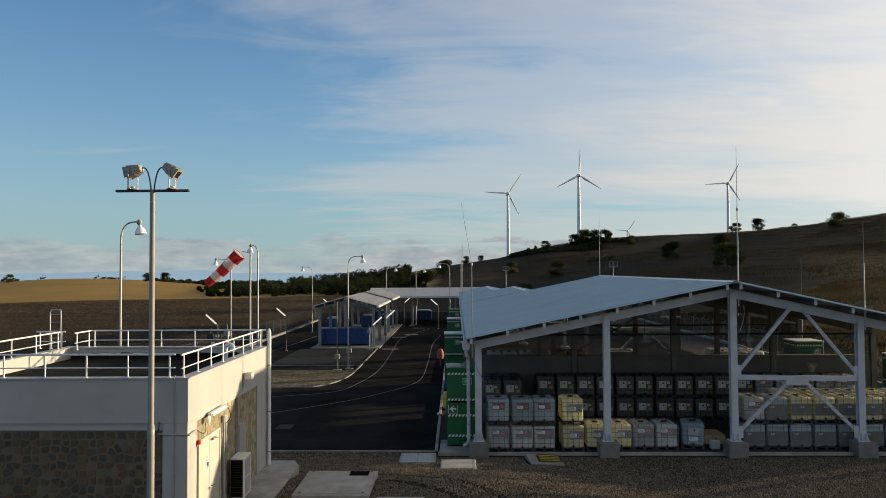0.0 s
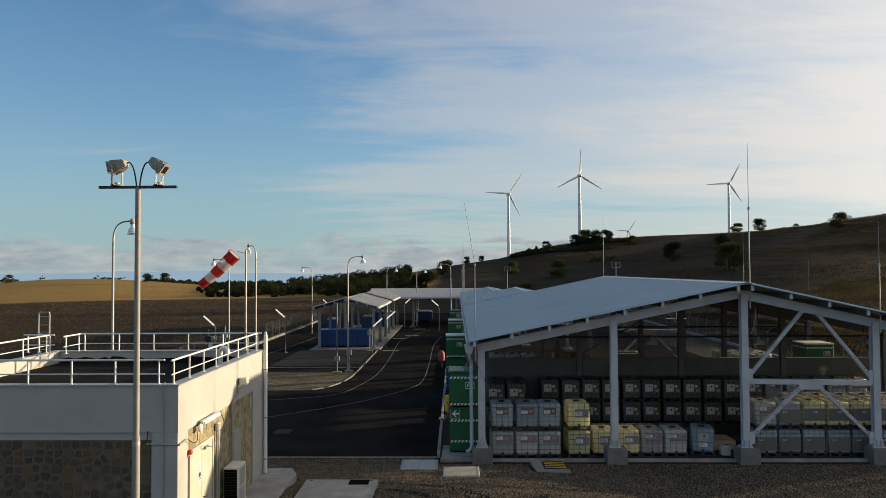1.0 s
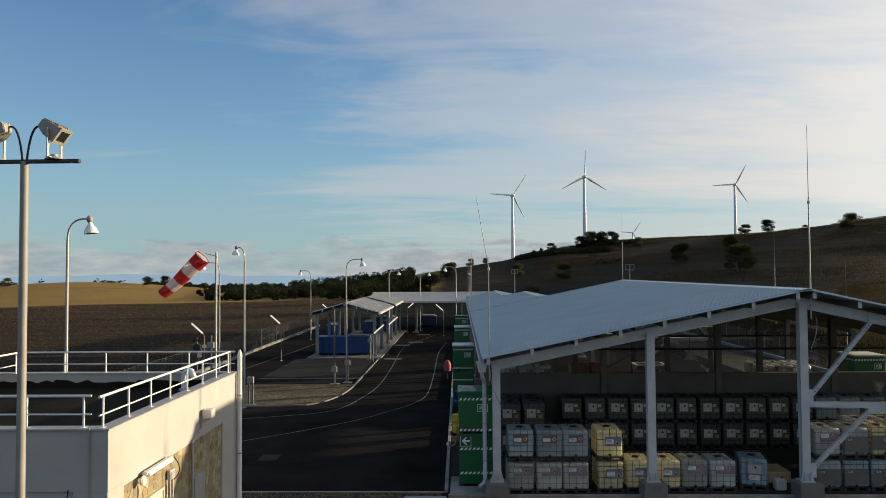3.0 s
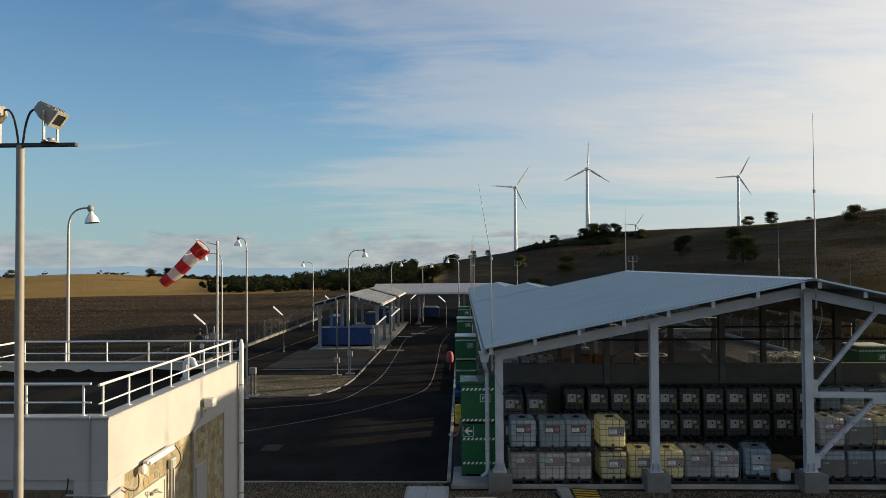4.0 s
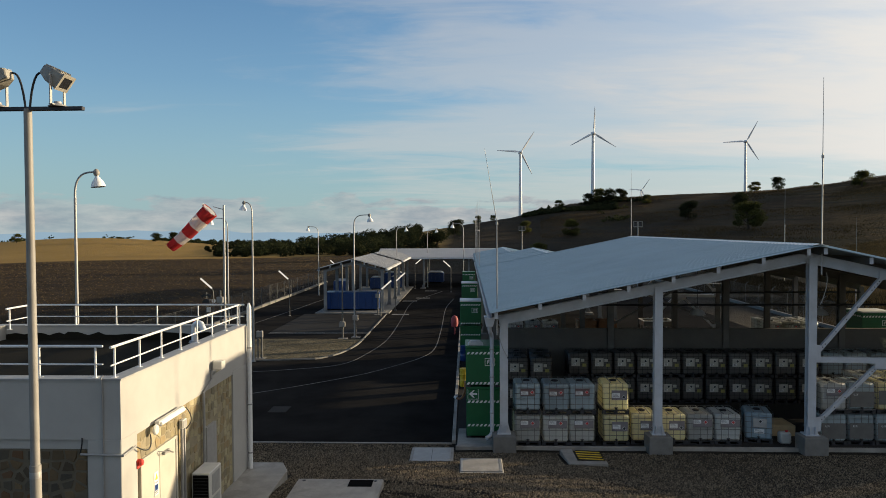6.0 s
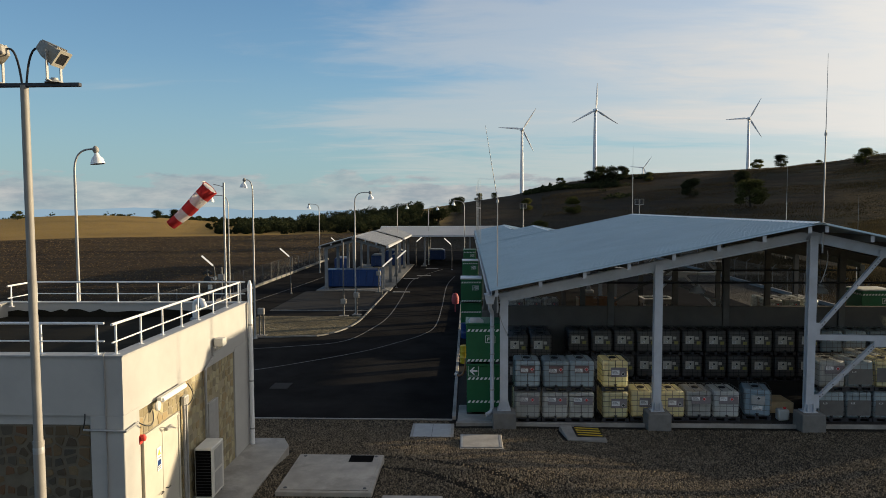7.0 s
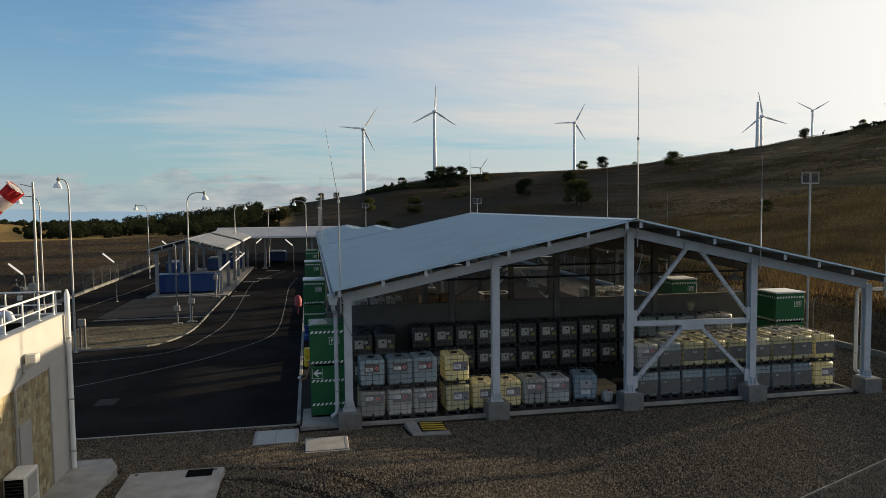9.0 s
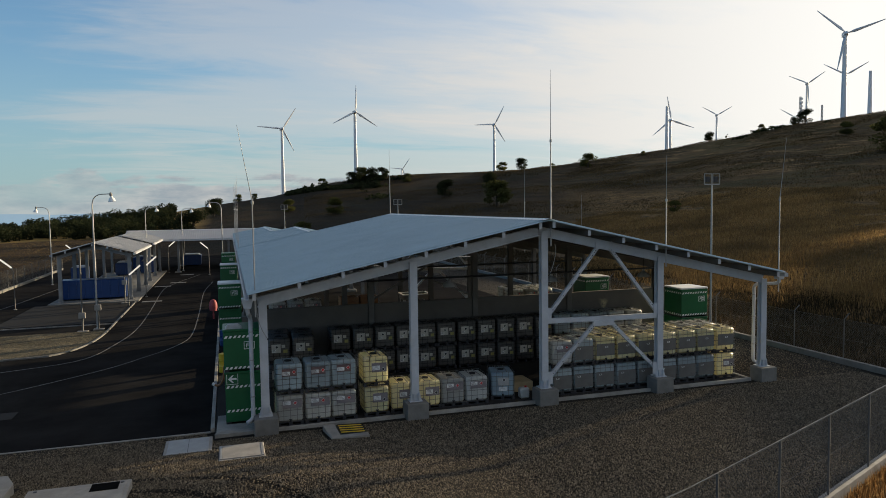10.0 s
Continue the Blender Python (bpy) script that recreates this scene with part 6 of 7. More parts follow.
def pendant(x, y, z):
    p = thing("pendant_lamp", "grey dome pendant lamp hanging under the canopy", "lamp", "canopy pendants")
    bm = bmesh.new()
    lathe(bm, [(0.06, 0.34), (0.08, 0.26), (0.26, 0.14), (0.33, 0.0), (0.31, 0.0), (0.24, 0.12), (0.05, 0.22)], 18, (x, y, z))
    part("shade", bm, M["galv"], p, smooth=True)
    bm = bmesh.new()
    tube(bm, [(x, y, z + 0.3), (x, y, main_top(x) - 0.2)], 0.012, 6)
    part("cord", bm, M["black_rubber"], p)


for x, y in ((9.15, 33.8), (14.1, 33.8), (19.0, 33.8)):
    pendant(x, y, 4.35)
# service pipes that run under the roof
for y, z in ((37.75, 4.35), (45.65, 4.2)):
    bm = bmesh.new()
    tube(bm, [(1.0, y - 0.25, z), (22.2, y - 0.25, z)], 0.05, 8)
    single("service_pipe", bm, M["dark_steel"], "dark service pipe slung across the canopy columns", "pipe", "service pipes", smooth=True)
for x, y, w in ((5.5, 41.0, 2.2), (3.1, 41.0, 1.1), (13.2, 45.0, 1.3)):
    bm = bmesh.new()
    bar(bm, (x, y, 4.76), (x + w, y, 4.76), 0.03, 0.02)
    tube(bm, [(x + w / 2, y, 4.76), (x + w / 2, y, main_top(x + w / 2) - 0.1)], 0.008, 5)
    single("batten_light", bm, M["dim_tube"], "thin white batten light hanging under the roof", "light", "batten lights")
# diagonal braces in the inner bays
for y in (37.75, 53.55):
    for xa, xb in ((6.55, 11.6),):
        for p, q in (((xa, 3.4), (xb, 6.2)), ((xb, 3.4), (xa, 5.4))):
            bm = bmesh.new()
            bar(bm, (p[0], y + 0.16, p[1]), (q[0], y + 0.16, q[1]), 0.10, 0.10)
            put_main("brace", bm, M["shaded_steel"])

# ---- lighting masts ----


def floodlight(parent, c, yaw, tilt, s=1.0):
    """Floodlight head: tapered ribbed casing, bezel, glass and yoke."""
    turn = pose(*c, tilt, 0, yaw)
    bm = bmesh.new()
    v = [bm.verts.new(turn @ Vector((a * s, y * s, b * s))) for y, k in ((-0.17, 1.0), (0.08, 0.92), (0.30, 0.55)) for a, b in ((-0.19 * k, -0.16 * k), (0.19 * k, -0.16 * k), (0.19 * k, 0.16 * k), (-0.19 * k, 0.16 * k))]
    for o in (0, 4):
        for i in range(4):
            j = (i + 1) % 4
            bm.faces.new((v[o + i], v[o + j], v[o + 4 + j], v[o + 4 + i]))
    bm.faces.new(v[:4][::-1]), bm.faces.new(v[8:])
    head = part("casing", bm, M["casing"], parent, bevel=0.012)
    for i in range(7):
        bm = bmesh.new()
        a = (-0.15 + i * 0.05) * s
        for p, q in (((a, -0.10 * s, 0.168 * s), (a * 0.65, 0.26 * s, 0.10 * s)),):
            w = bar(bm, turn @ Vector(p), turn @ Vector(q), 0.012, 0.03)
        part("cooling_fin", bm, M["casing"], head)
    bm = bmesh.new()
    for a, b, c0, d in ((-0.2, 0.2, -0.17, -0.11), (-0.2, 0.2, 0.11, 0.17), (-0.2, -0.14, -0.11, 0.11), (0.14, 0.2, -0.11, 0.11)):
        for vv in box(bm, a * s, b * s, -0.20 * s, -0.165 * s, c0 * s, d * s):
            vv.co = turn @ vv.co
    part("bezel", bm, M["casing"], head)
    bm = bmesh.new()
    for vv in box(bm, -0.14 * s, 0.14 * s, -0.185 * s, -0.172 * s, -0.11 * s, 0.11 * s):
        vv.co = turn @ vv.co
    part("glass", bm, M["lamp_glass"], head, "dark floodlight glass")
    flat = pose(*c, 0, 0, yaw)
    bm = bmesh.new()
    zb = -0.36
    for a in (-0.225, 0.225):
        bar(bm, flat @ Vector((a * s, 0, 0.03 * s)), flat @ Vector((a * s, 0, zb)), 0.045, 0.012, (1, 0, 0))
    bar(bm, flat @ Vector((-0.235 * s, 0, zb)), flat @ Vector((0.235 * s, 0, zb)), 0.05, 0.014)
    part("yoke", bm, M["galv"], parent)
    bm = bmesh.new()
    lathe(bm, [(0.12, -0.375), (0.11, -0.36), (0.05, -0.335), (0.045, -0.31)], 10, c)
    part("swivel", bm, M["galv"], parent, smooth=True)


M["lamp_glass"] = surface("lamp_glass", (0.02, 0.02, 0.022), 0.08, 0, 0.05, (2.0, 20.0), 0.0)


def flood_mast(x, y, h, z0, yaws, bar_w=1.5, s=1.0, lab="tall galvanised mast with two floodlights on a crossbar", turn=0):
    m = thing("light_mast", lab, "light mast", "light masts")
    bm = bmesh.new()
    tube(bm, [(x, y, z0), (x, y, z0 + (h - z0) * 0.45)], 0.075, 12, 0.07)
    part("lower_pole", bm, M["mast_grey"], m, smooth=True)
    bm = bmesh.new()
    tube(bm, [(x, y, z0 + (h - z0) * 0.44), (x, y, h)], 0.058, 12, 0.05)
    part("upper_pole", bm, M["mast_grey"], m, smooth=True)
    bm = bmesh.new()
    lathe(bm, [(0.072, 0), (0.072, 0.08), (0.058, 0.12)], 12, (x, y, z0 + (h - z0) * 0.43))
    part("collar", bm, M["galv"], m, smooth=True)
    u = Vector((math.cos(radians(turn)), math.sin(radians(turn)), 0))
    c = Vector((x, y, h))
    bm = bmesh.new()
    bar(bm, c - u * bar_w / 2, c + u * bar_w / 2, 0.07, 0.05)
    part("crossbar", bm, M["dark_steel"], m, "dark steel crossbar", bevel=0.006)
    for k, (sgn, yaw) in enumerate(zip((-1, 1), yaws)):
        e = c + u * (sgn * bar_w * 0.27) + Vector((0, 0, 0.40))
        floodlight(m, e, yaw, (14, 36)[k], s)
        bm = bmesh.new()
        tube(bm, bend(c + Vector((0, 0, -0.6)), c + u * (sgn * 0.02) + Vector((0, 0, 0.72)), e - u * (sgn * 0.13) + Vector((0, 0, 0.02)), 12), 0.014, 6)
        part("cable", bm, M["black_rubber"], m, "black curved cable", smooth=True)


flood_mast(-6.12, 14.08, 9.52, 0.9, (-100, 90), 1.5, 0.68)


def far_flood(x, y, h, w):
    m = thing("light_mast", "slender mast with a pair of framed floodlights", "light mast", "light masts")
    bm = bmesh.new()
    tube(bm, [(x, y, min(0.0, land_z(x, y)) if x < 28 else land_z(x, y)), (x, y, h - 0.3)], 0.07, 8, 0.05)
    part("pole", bm, M["galv"], m, smooth=True)
    for s in (-1, 1):
        cx = x + s * w * 0.27
        bm = bmesh.new()
        for p, q in (((cx - w * 0.23, h - 0.3), (cx + w * 0.23, h - 0.3)), ((cx - w * 0.23, h + 0.3), (cx + w * 0.23, h + 0.3)), ((cx - w * 0.23, h - 0.3), (cx - w * 0.23, h + 0.3)), ((cx + w * 0.23, h - 0.3), (cx + w * 0.23, h + 0.3))):
            bar(bm, (p[0], y, p[1]), (q[0], y, q[1]), 0.05, 0.05)
        part("lamp_frame", bm, M["mast_grey"], m)
        bm = bmesh.new()
        box(bm, cx - w * 0.13, cx + w * 0.13, y - 0.02, y + 0.2, h - 0.18, h + 0.14)
        part("casing", bm, M["dark_steel"], m, bevel=0.02)
    bm = bmesh.new()
    bar(bm, (x - w / 2, y, h - 0.32), (x + w / 2, y, h - 0.32), 0.06, 0.05)
    part("crossbar", bm, M["galv"], m)


far_flood(27.2, 39.2, 9.25, 1.05)
far_flood(19.3, 85.0, 8.4, 1.0)
far_flood(7.6, 104.0, 8.0, 0.9)


def street_lamp(x, y, h, reach, k=1.0, lab="tall street lamp with curved arm and white bell shade"):
    l = thing("street_lamp", lab, "street lamp", "street lamps")
    z0 = 0.0
    bm = bmesh.new()
    tube(bm, [(x, y, z0), (x, y, h - 0.9)], 0.065, 10, 0.045)
    lathe(bm, [(0.14, 0), (0.14, 0.03), (0.08, 0.06)], 10, (x, y, z0))
    part("pole", bm, M["galv"], l, smooth=True)
    bm = bmesh.new()
    s = 1 if reach > 0 else -1
    e = Vector((x + reach, y, h))
    tube(bm, [(x, y, h - 0.95)] + bend((x, y, h - 0.8), (x, y, h - 0.1), (x + s * min(0.55, abs(reach) * 0.6), y, h - 0.03), 8) + [e], 0.042, 8, 0.03)
    part("arm", bm, M["galv"], l, smooth=True)
    bm = bmesh.new()
    a = Vector((s * 0.12, 0, -1))
    lathe(bm, [(0.02, -0.10 * k), (0.08 * k, -0.05 * k), (0.11 * k, 0.03 * k), (0.09 * k, 0.11 * k), (0.05 * k, 0.16 * k)], 14, e, a)
    part("joint", bm, M["mast_grey"], l, "grey ball joint", smooth=True)
    bm = bmesh.new()
    lathe(bm, [(r * k, z * k) for r, z in ((0.05, 0.14), (0.07, 0.2), (0.10, 0.26), (0.19, 0.38), (0.24, 0.55), (0.225, 0.55), (0.17, 0.40), (0.05, 0.30))], 16, e + Vector((0, 0, 0.02)), a)
    part("shade", bm, M["white_paint"], l, "white bell-shaped shade", smooth=True)


street_lamp(-13.80, 28.5, 9.94, 0.76, 1.0)
street_lamp(-13.15, 46.1, 9.58, -0.48, 0.95)
street_lamp(-19.5, 60.0, 8.9, -1.3)
street_lamp(-8.62, 55.8, 9.0, 1.15)
street_lamp(-18.2, 88.0, 8.3, -1.2)
street_lamp(-9.15, 92.0, 8.2, 1.2)
street_lamp(-0.67, 84.0, 8.6, -1.2)
street_lamp(-5.65, 99.5, 8.0, 1.2)


def tube_lamp(x, y, h, way, z0=0.0):
    l = thing("tube_lamp", "short post with a tilted bright tube lamp", "lamp", "tilted tube lamps")
    bm = bmesh.new()
    tube(bm, [(x, y, z0), (x, y, h - 0.5)] + bend((x, y, h - 0.4), (x, y, h), (x + way * 0.35, y, h + 0.25), 5), 0.035, 8, 0.028)
    part("post", bm, M["fence_steel"], l, smooth=True)
    # the tube glows in place of sunlight falling on it
    bm = bmesh.new()
    tube(bm, [(x + way * 0.1, y - 0.06, h + 0.0), (x + way * 0.95, y - 0.06, h + 0.75)], 0.065, 10)
    part("tube", bm, M["glow_tube"], l, "white tube, sunlit brightness put in as glow", smooth=True)
    bm = bmesh.new()
    lathe(bm, [(0.12, 0), (0.12, 0.03)], 8, (x, y, z0))
    part("base_plate", bm, M["galv"], l)


for x, y, h, way in ((-16.6, 68.0, 3.4, -1), (-16.6, 92.0, 3.3, -1), (-19.6, 57.0, 3.5, -1), (-8.0, 66.5, 2.6, 1), (-7.3, 72.5, 2.9, 1), (-2.3, 92.0, 3.2, -1), (-7.2, 97.0, 3.3, 1)):
    tube_lamp(x, y, h, way)


def signal_post(x, y):
    s = thing("signal_post", "dark signal post with black disc and small white horn", "signal post", at=(x, y, -0.4))
    bm = bmesh.new()
    tube(bm, [(0, 0, 0), (0, 0, 3.4)], 0.05, 8)
    part("pole", bm, M["fence_steel"], s, smooth=True)
    bm = bmesh.new()
    lathe(bm, [(0.02, -0.05), (0.30, -0.04), (0.30, 0.04), (0.02, 0.05)], 18, (0, -0.1, 2.6), (0, 1, 0))
    part("disc", bm, M["black_rubber"], s, "black signal disc")
    for a in (-1, 1):
        bm = bmesh.new()
        bar(bm, (a * 0.05, -0.06, 3.25), (a * 0.38, -0.06, 3.05), 0.03, 0.22)
        part("blade", bm, M["black_rubber"], s)
    bm = bmesh.new()
    lathe(bm, [(0.05, -0.18), (0.07, 0.0), (0.16, 0.16), (0.14, 0.16), (0.03, 0.0)], 14, (0.62, -0.1, 2.78), (0.3, -1, -0.2))
    bar(bm, (0.02, 0, 2.8), (0.6, -0.02, 2.8), 0.03, 0.03)
    part("horn", bm, M["white_paint"], s, "white signal horn", smooth=True)
    bm = bmesh.new()
    box(bm, 0.05, 0.33, -0.16, 0.06, 1.85, 2.2)
    part("box", bm, M["ivory"], s, bevel=0.015)


signal_post(-20.9, 59.0)


def hose():
    h = thing("hose", "orange-brown rubber hose hooked on the green box beside the kerb", "hose")
    bm = bmesh.new()
    tube(bm, bend((-0.40, 33.0, 1.75), (-0.40, 33.0, 0.95), (-0.72, 33.2, 0.98), 10) + [(-0.78, 33.22, 1.02)], 0.045, 8)
    part("tube", bm, M["orange"], h, smooth=True)
    bm = bmesh.new()
    tube(bm, [(-0.77, 33.22, 1.0), (-0.86, 33.25, 1.05)], 0.06, 10)
    part("nozzle", bm, M["white_paint"], h, "white nozzle", smooth=True)
    bm = bmesh.new()
    bar(bm, (-0.35, 32.24, 1.74), (-0.40, 33.02, 1.74), 0.03, 0.03)
    part("hook", bm, M["dark_steel"], h)


hose()


def post_box(x, y, h, lab, twin=False, box_z=None):
    p = thing("gate_post", lab, "post", "gate posts")
    for dx in ((-0.12, 0.12) if twin else (0,)):
        bm = bmesh.new()
        tube(bm, [(x + dx, y, 0.0), (x + dx, y, h)], 0.055, 8)
        part("post", bm, M["fence_steel"], p, smooth=True)
    if box_z:
        bm = bmesh.new()
        box(bm, x - 0.2, x + 0.2, y - 0.16, y + 0.02, box_z, box_z + 0.38)
        part("box", bm, M["mast_grey"], p, bevel=0.02)
    bm = bmesh.new()
    box(bm, x - 0.32, x + 0.32, y - 0.22, y + 0.22, -0.02, 0.07)
    part("base", bm, M["footing"], p)


post_box(-13.0, 46.9, 1.75, "pair of galvanised gate posts with small control box", True, 1.35)
post_box(-9.3, 54.6, 5.4, "thin galvanised post with control box near its foot", False, 0.9)
post_box(-8.45, 55.2, 2.0, "galvanised post beside the street lamp", False, 1.3)
post_box(-8.55, 68.6, 2.3, "galvanised post before the roadside shelter", False, 1.6)
post_box(-16.0, 48.5, 4.1, "thin galvanised post with camera box", False, 3.3)

# ---- wind turbines ----
EYE0 = Vector((-0.3, 5.1, 7.93))


def turbine(az, el_hub, dist, blade, phase, blades=3, r_low=None):
    d = heading(az, 0)
    x, y = EYE0.x + d.x * dist, EYE0.y + d.y * dist
    zh = EYE0.z + dist * math.tan(radians(el_hub))
    zg = land_z(x, y) - 1.0
    full = blades == 3
    t = thing("wind_turbine", "white three-bladed wind turbine on the ridge" if full else "bare white turbine tower without its rotor", "wind turbine", "wind turbines", at=(x, y, zg))
    inv = t.matrix_basis.inverted()

    def put(nm, bm, under, smooth=True):
        ob = part(nm, bm, M["turbine"], under, smooth=smooth)
        ob.matrix_parent_inverse = inv
        return ob
    bm = bmesh.new()
    lo = r_low or blade * 0.085
    tube(bm, [(x, y, zg), (x, y, zh - 0.6)], lo, 14, lo * 0.55)
    put("tower", bm, t)
    if not blades:
        return
    f = (EYE0 - Vector((x, y, EYE0.z))).normalized()
    f = Matrix.Rotation(radians(14), 3, "Z") @ f
    s = f.cross(Vector((0, 0, 1))).normalized() * -1
    c = Vector((x, y, zh))
    hub = c + f * (blade * 0.13)
    bm = bmesh.new()
    bar(bm, c - f * blade * 0.16, c + f * blade * 0.09, blade * 0.10, blade * 0.11)
    put("nacelle", bm, t, False)
    bm = bmesh.new()
    lathe(bm, [(blade * 0.055, -blade * 0.05), (blade * 0.06, 0), (blade * 0.04, blade * 0.05), (blade * 0.01, blade * 0.07)], 10, hub, f)
    h = put("hub", bm, t)
    for k in range(3):
        a = radians(phase + 120 * k)
        u = (Vector((0, 0, 1)) * math.cos(a) + s * math.sin(a))
        w = f.cross(u).normalized()
        bm = bmesh.new()
        rings = []
        for q, width in ((0.02, 0.035), (0.10, 0.04), (0.22, 0.085), (0.5, 0.06), (0.8, 0.04), (1.0, 0.018)):
            p = hub + u * (blade * q)
            tw = 0.35 * (1 - q)
            e = (w * math.cos(tw) + f * math.sin(tw)) * (blade * width)
            n = u.cross(e).normalized() * (blade * width * 0.22)
            rings.append([bm.verts.new(p + e * b + n * g) for b, g in ((0.4, 0), (0.15, 1), (-0.3, 0.6), (-0.6, 0), (-0.3, -0.5), (0.15, -1))])
        for p, q in zip(rings, rings[1:]):
            for i in range(6):
                bm.faces.new((p[i], p[(i + 1) % 6], q[(i + 1) % 6], q[i]))
        bm.faces.new(rings[0][::-1]), bm.faces.new(rings[-1])
        put("blade", bm, t)


turbine(4.45, 6.25, 470, 16.5, 33)
turbine(10.29, 7.62, 430, 16.0, 2)
turbine(21.65, 6.50, 560, 16.5, 28)
turbine(35.25, 7.50, 480, 16.0, 0, 0)
turbine(35.52, 6.34, 500, 16.0, 110)
turbine(38.86, 6.54, 740, 16.0, 60)
turbine(44.95, 8.37, 660, 16.0, 55)
turbine(44.15, 6.05, 640, 13.0, 62)
turbine(47.30, 11.50, 370, 16.5, 72)
turbine(47.33, 8.73, 560, 16.0, 60)
turbine(48.88, 8.95, 400, 16.0, 0, 0, 1.25)
turbine(14.05, 3.02, 700, 13.0, 35)


def lattice(az, el, dist, w):
    d = heading(az, 0)
    x, y = EYE0.x + d.x * dist, EYE0.y + d.y * dist
    z0, z1 = land_z(x, y) - 0.5, EYE0.z + dist * math.tan(radians(el))
    t = thing("lattice_mast", "steel lattice radio mast on the ridge", "radio mast", "radio masts")
    for a, b in ((-1, -1), (1, -1), (1, 1), (-1, 1)):
        bm = bmesh.new()
        bar(bm, (x + a * w, y + b * w, z0), (x + a * w * 0.5, y + b * w * 0.5, z1), 0.2, 0.2)
        part("leg", bm, M["galv"], t)
    bm = bmesh.new()
    k = max(4, int((z1 - z0) / 2.2))
    for i in range(k):
        s0, s1 = i / k, (i + 1) / k
        w0, w1 = w * (1 - 0.5 * s0), w * (1 - 0.5 * s1)
        za, zb = z0 + (z1 - z0) * s0, z0 + (z1 - z0) * s1
        for p, q in (((-1, -1), (1, -1)), ((1, -1), (1, 1)), ((1, 1), (-1, 1)), ((-1, 1), (-1, -1))):
            bar(bm, (x + p[0] * w0, y + p[1] * w0, za), (x + q[0] * w1, y + q[1] * w1, zb), 0.12, 0.12)
    part("lacing", bm, M["galv"], t)
    bm = bmesh.new()
    for i in range(5):
        z = z1 - 1 - i * 2.0
        box(bm, x - w * 1.1, x + w * 1.1, y - w, y - w * 0.6, z - 0.7, z + 0.4)
    part("antennas", bm, M["turbine"], t)


lattice(44.57, 7.5, 420, 0.7)
lattice(45.95, 6.8, 420, 0.4)

# ---- trees ----


def tree_meshes(seed, h, spread, leaves, leaf, mat, low=0.25):
    """Trunk with limbs, and a crown of many small leaf clumps."""
    r = random.Random(seed)
    bm = bmesh.new()
    tube(bm, [(0, 0, -0.3), (0.1 * h * r.uniform(-0.4, 0.4), 0, h * low), (0.05 * h, 0.03 * h, h * 0.6)], h * 0.035, 8, h * 0.015)
    lobes = []
    for i in range(15):
        a, e = r.uniform(0, 6.28), r.uniform(low, 0.85)
        rad = spread * (0.35 + 0.6 * math.sin(math.pi * min(1, (e - low + 0.18) / (1.1 - low)))) * r.uniform(0.45, 1.0)
        c = Vector((math.cos(a) * rad * 0.8, math.sin(a) * rad * 0.8, h * e))
        lobes.append((c, spread * r.uniform(0.26, 0.5)))
        tube(bm, [(0, 0, h * max(0.15, e - 0.3)), c * 0.6 + Vector((0, 0, h * 0.08)), c], h * 0.014, 5, h * 0.004)
    lobes.append((Vector((0, 0, h * 0.8)), spread * 0.5))
    trunk = finish(bm, "trunk", M["bark"], smooth=True)
    verts, faces = [], []
    for i in range(leaves):
        c, k = r.choice(lobes)
        d = Vector((r.gauss(0, 1), r.gauss(0, 1), r.gauss(0, 1))).normalized()
        p = c + Vector((d.x, d.y, d.z * 0.75)) * k * r.uniform(0.15, 1.25) ** 0.5
        u = Vector((r.gauss(0, 1), r.gauss(0, 1), r.gauss(0, 0.6))).normalized()
        w = u.cross(Vector((r.gauss(0, 1), r.gauss(0, 1), r.gauss(0, 1)))).normalized()
        s = leaf * r.uniform(0.6, 1.3)
        o = len(verts)
        verts += [tuple(p + u * s), tuple(p + w * s * 0.6), tuple(p - u * s * 0.9), tuple(p - w * s * 0.7)]
        faces.append((o, o + 1, o + 2, o + 3))
    me = bpy.data.meshes.new("crown")
    me.from_pydata(verts, [], faces)
    me.materials.append(mat)
    return trunk, me


KINDS = [tree_meshes(20 + i, 6.0, 2.9, 5200, 0.15, M["leaf_dark" if i % 2 else "leaf"], 0.22 if i < 3 else 0.1) for i in range(5)]


def tree(az, dist, size, kind, label="dark round-crowned tree on the dry hillside", name="tree"):
    d = heading(az, 0)
    x, y = EYE0.x + d.x * dist, EYE0.y + d.y * dist
    t = thing(name, label, name, "scattered trees", at=(x, y, land_z(x, y) - 0.1), rz=az * 37)
    size *= 0.72
    t.scale = (size * 1.15, size * 1.15, size * 0.92)
    for nm, me in zip(("trunk", "crown"), KINDS[kind]):
        o = new(nm, me)
        o.parent = t


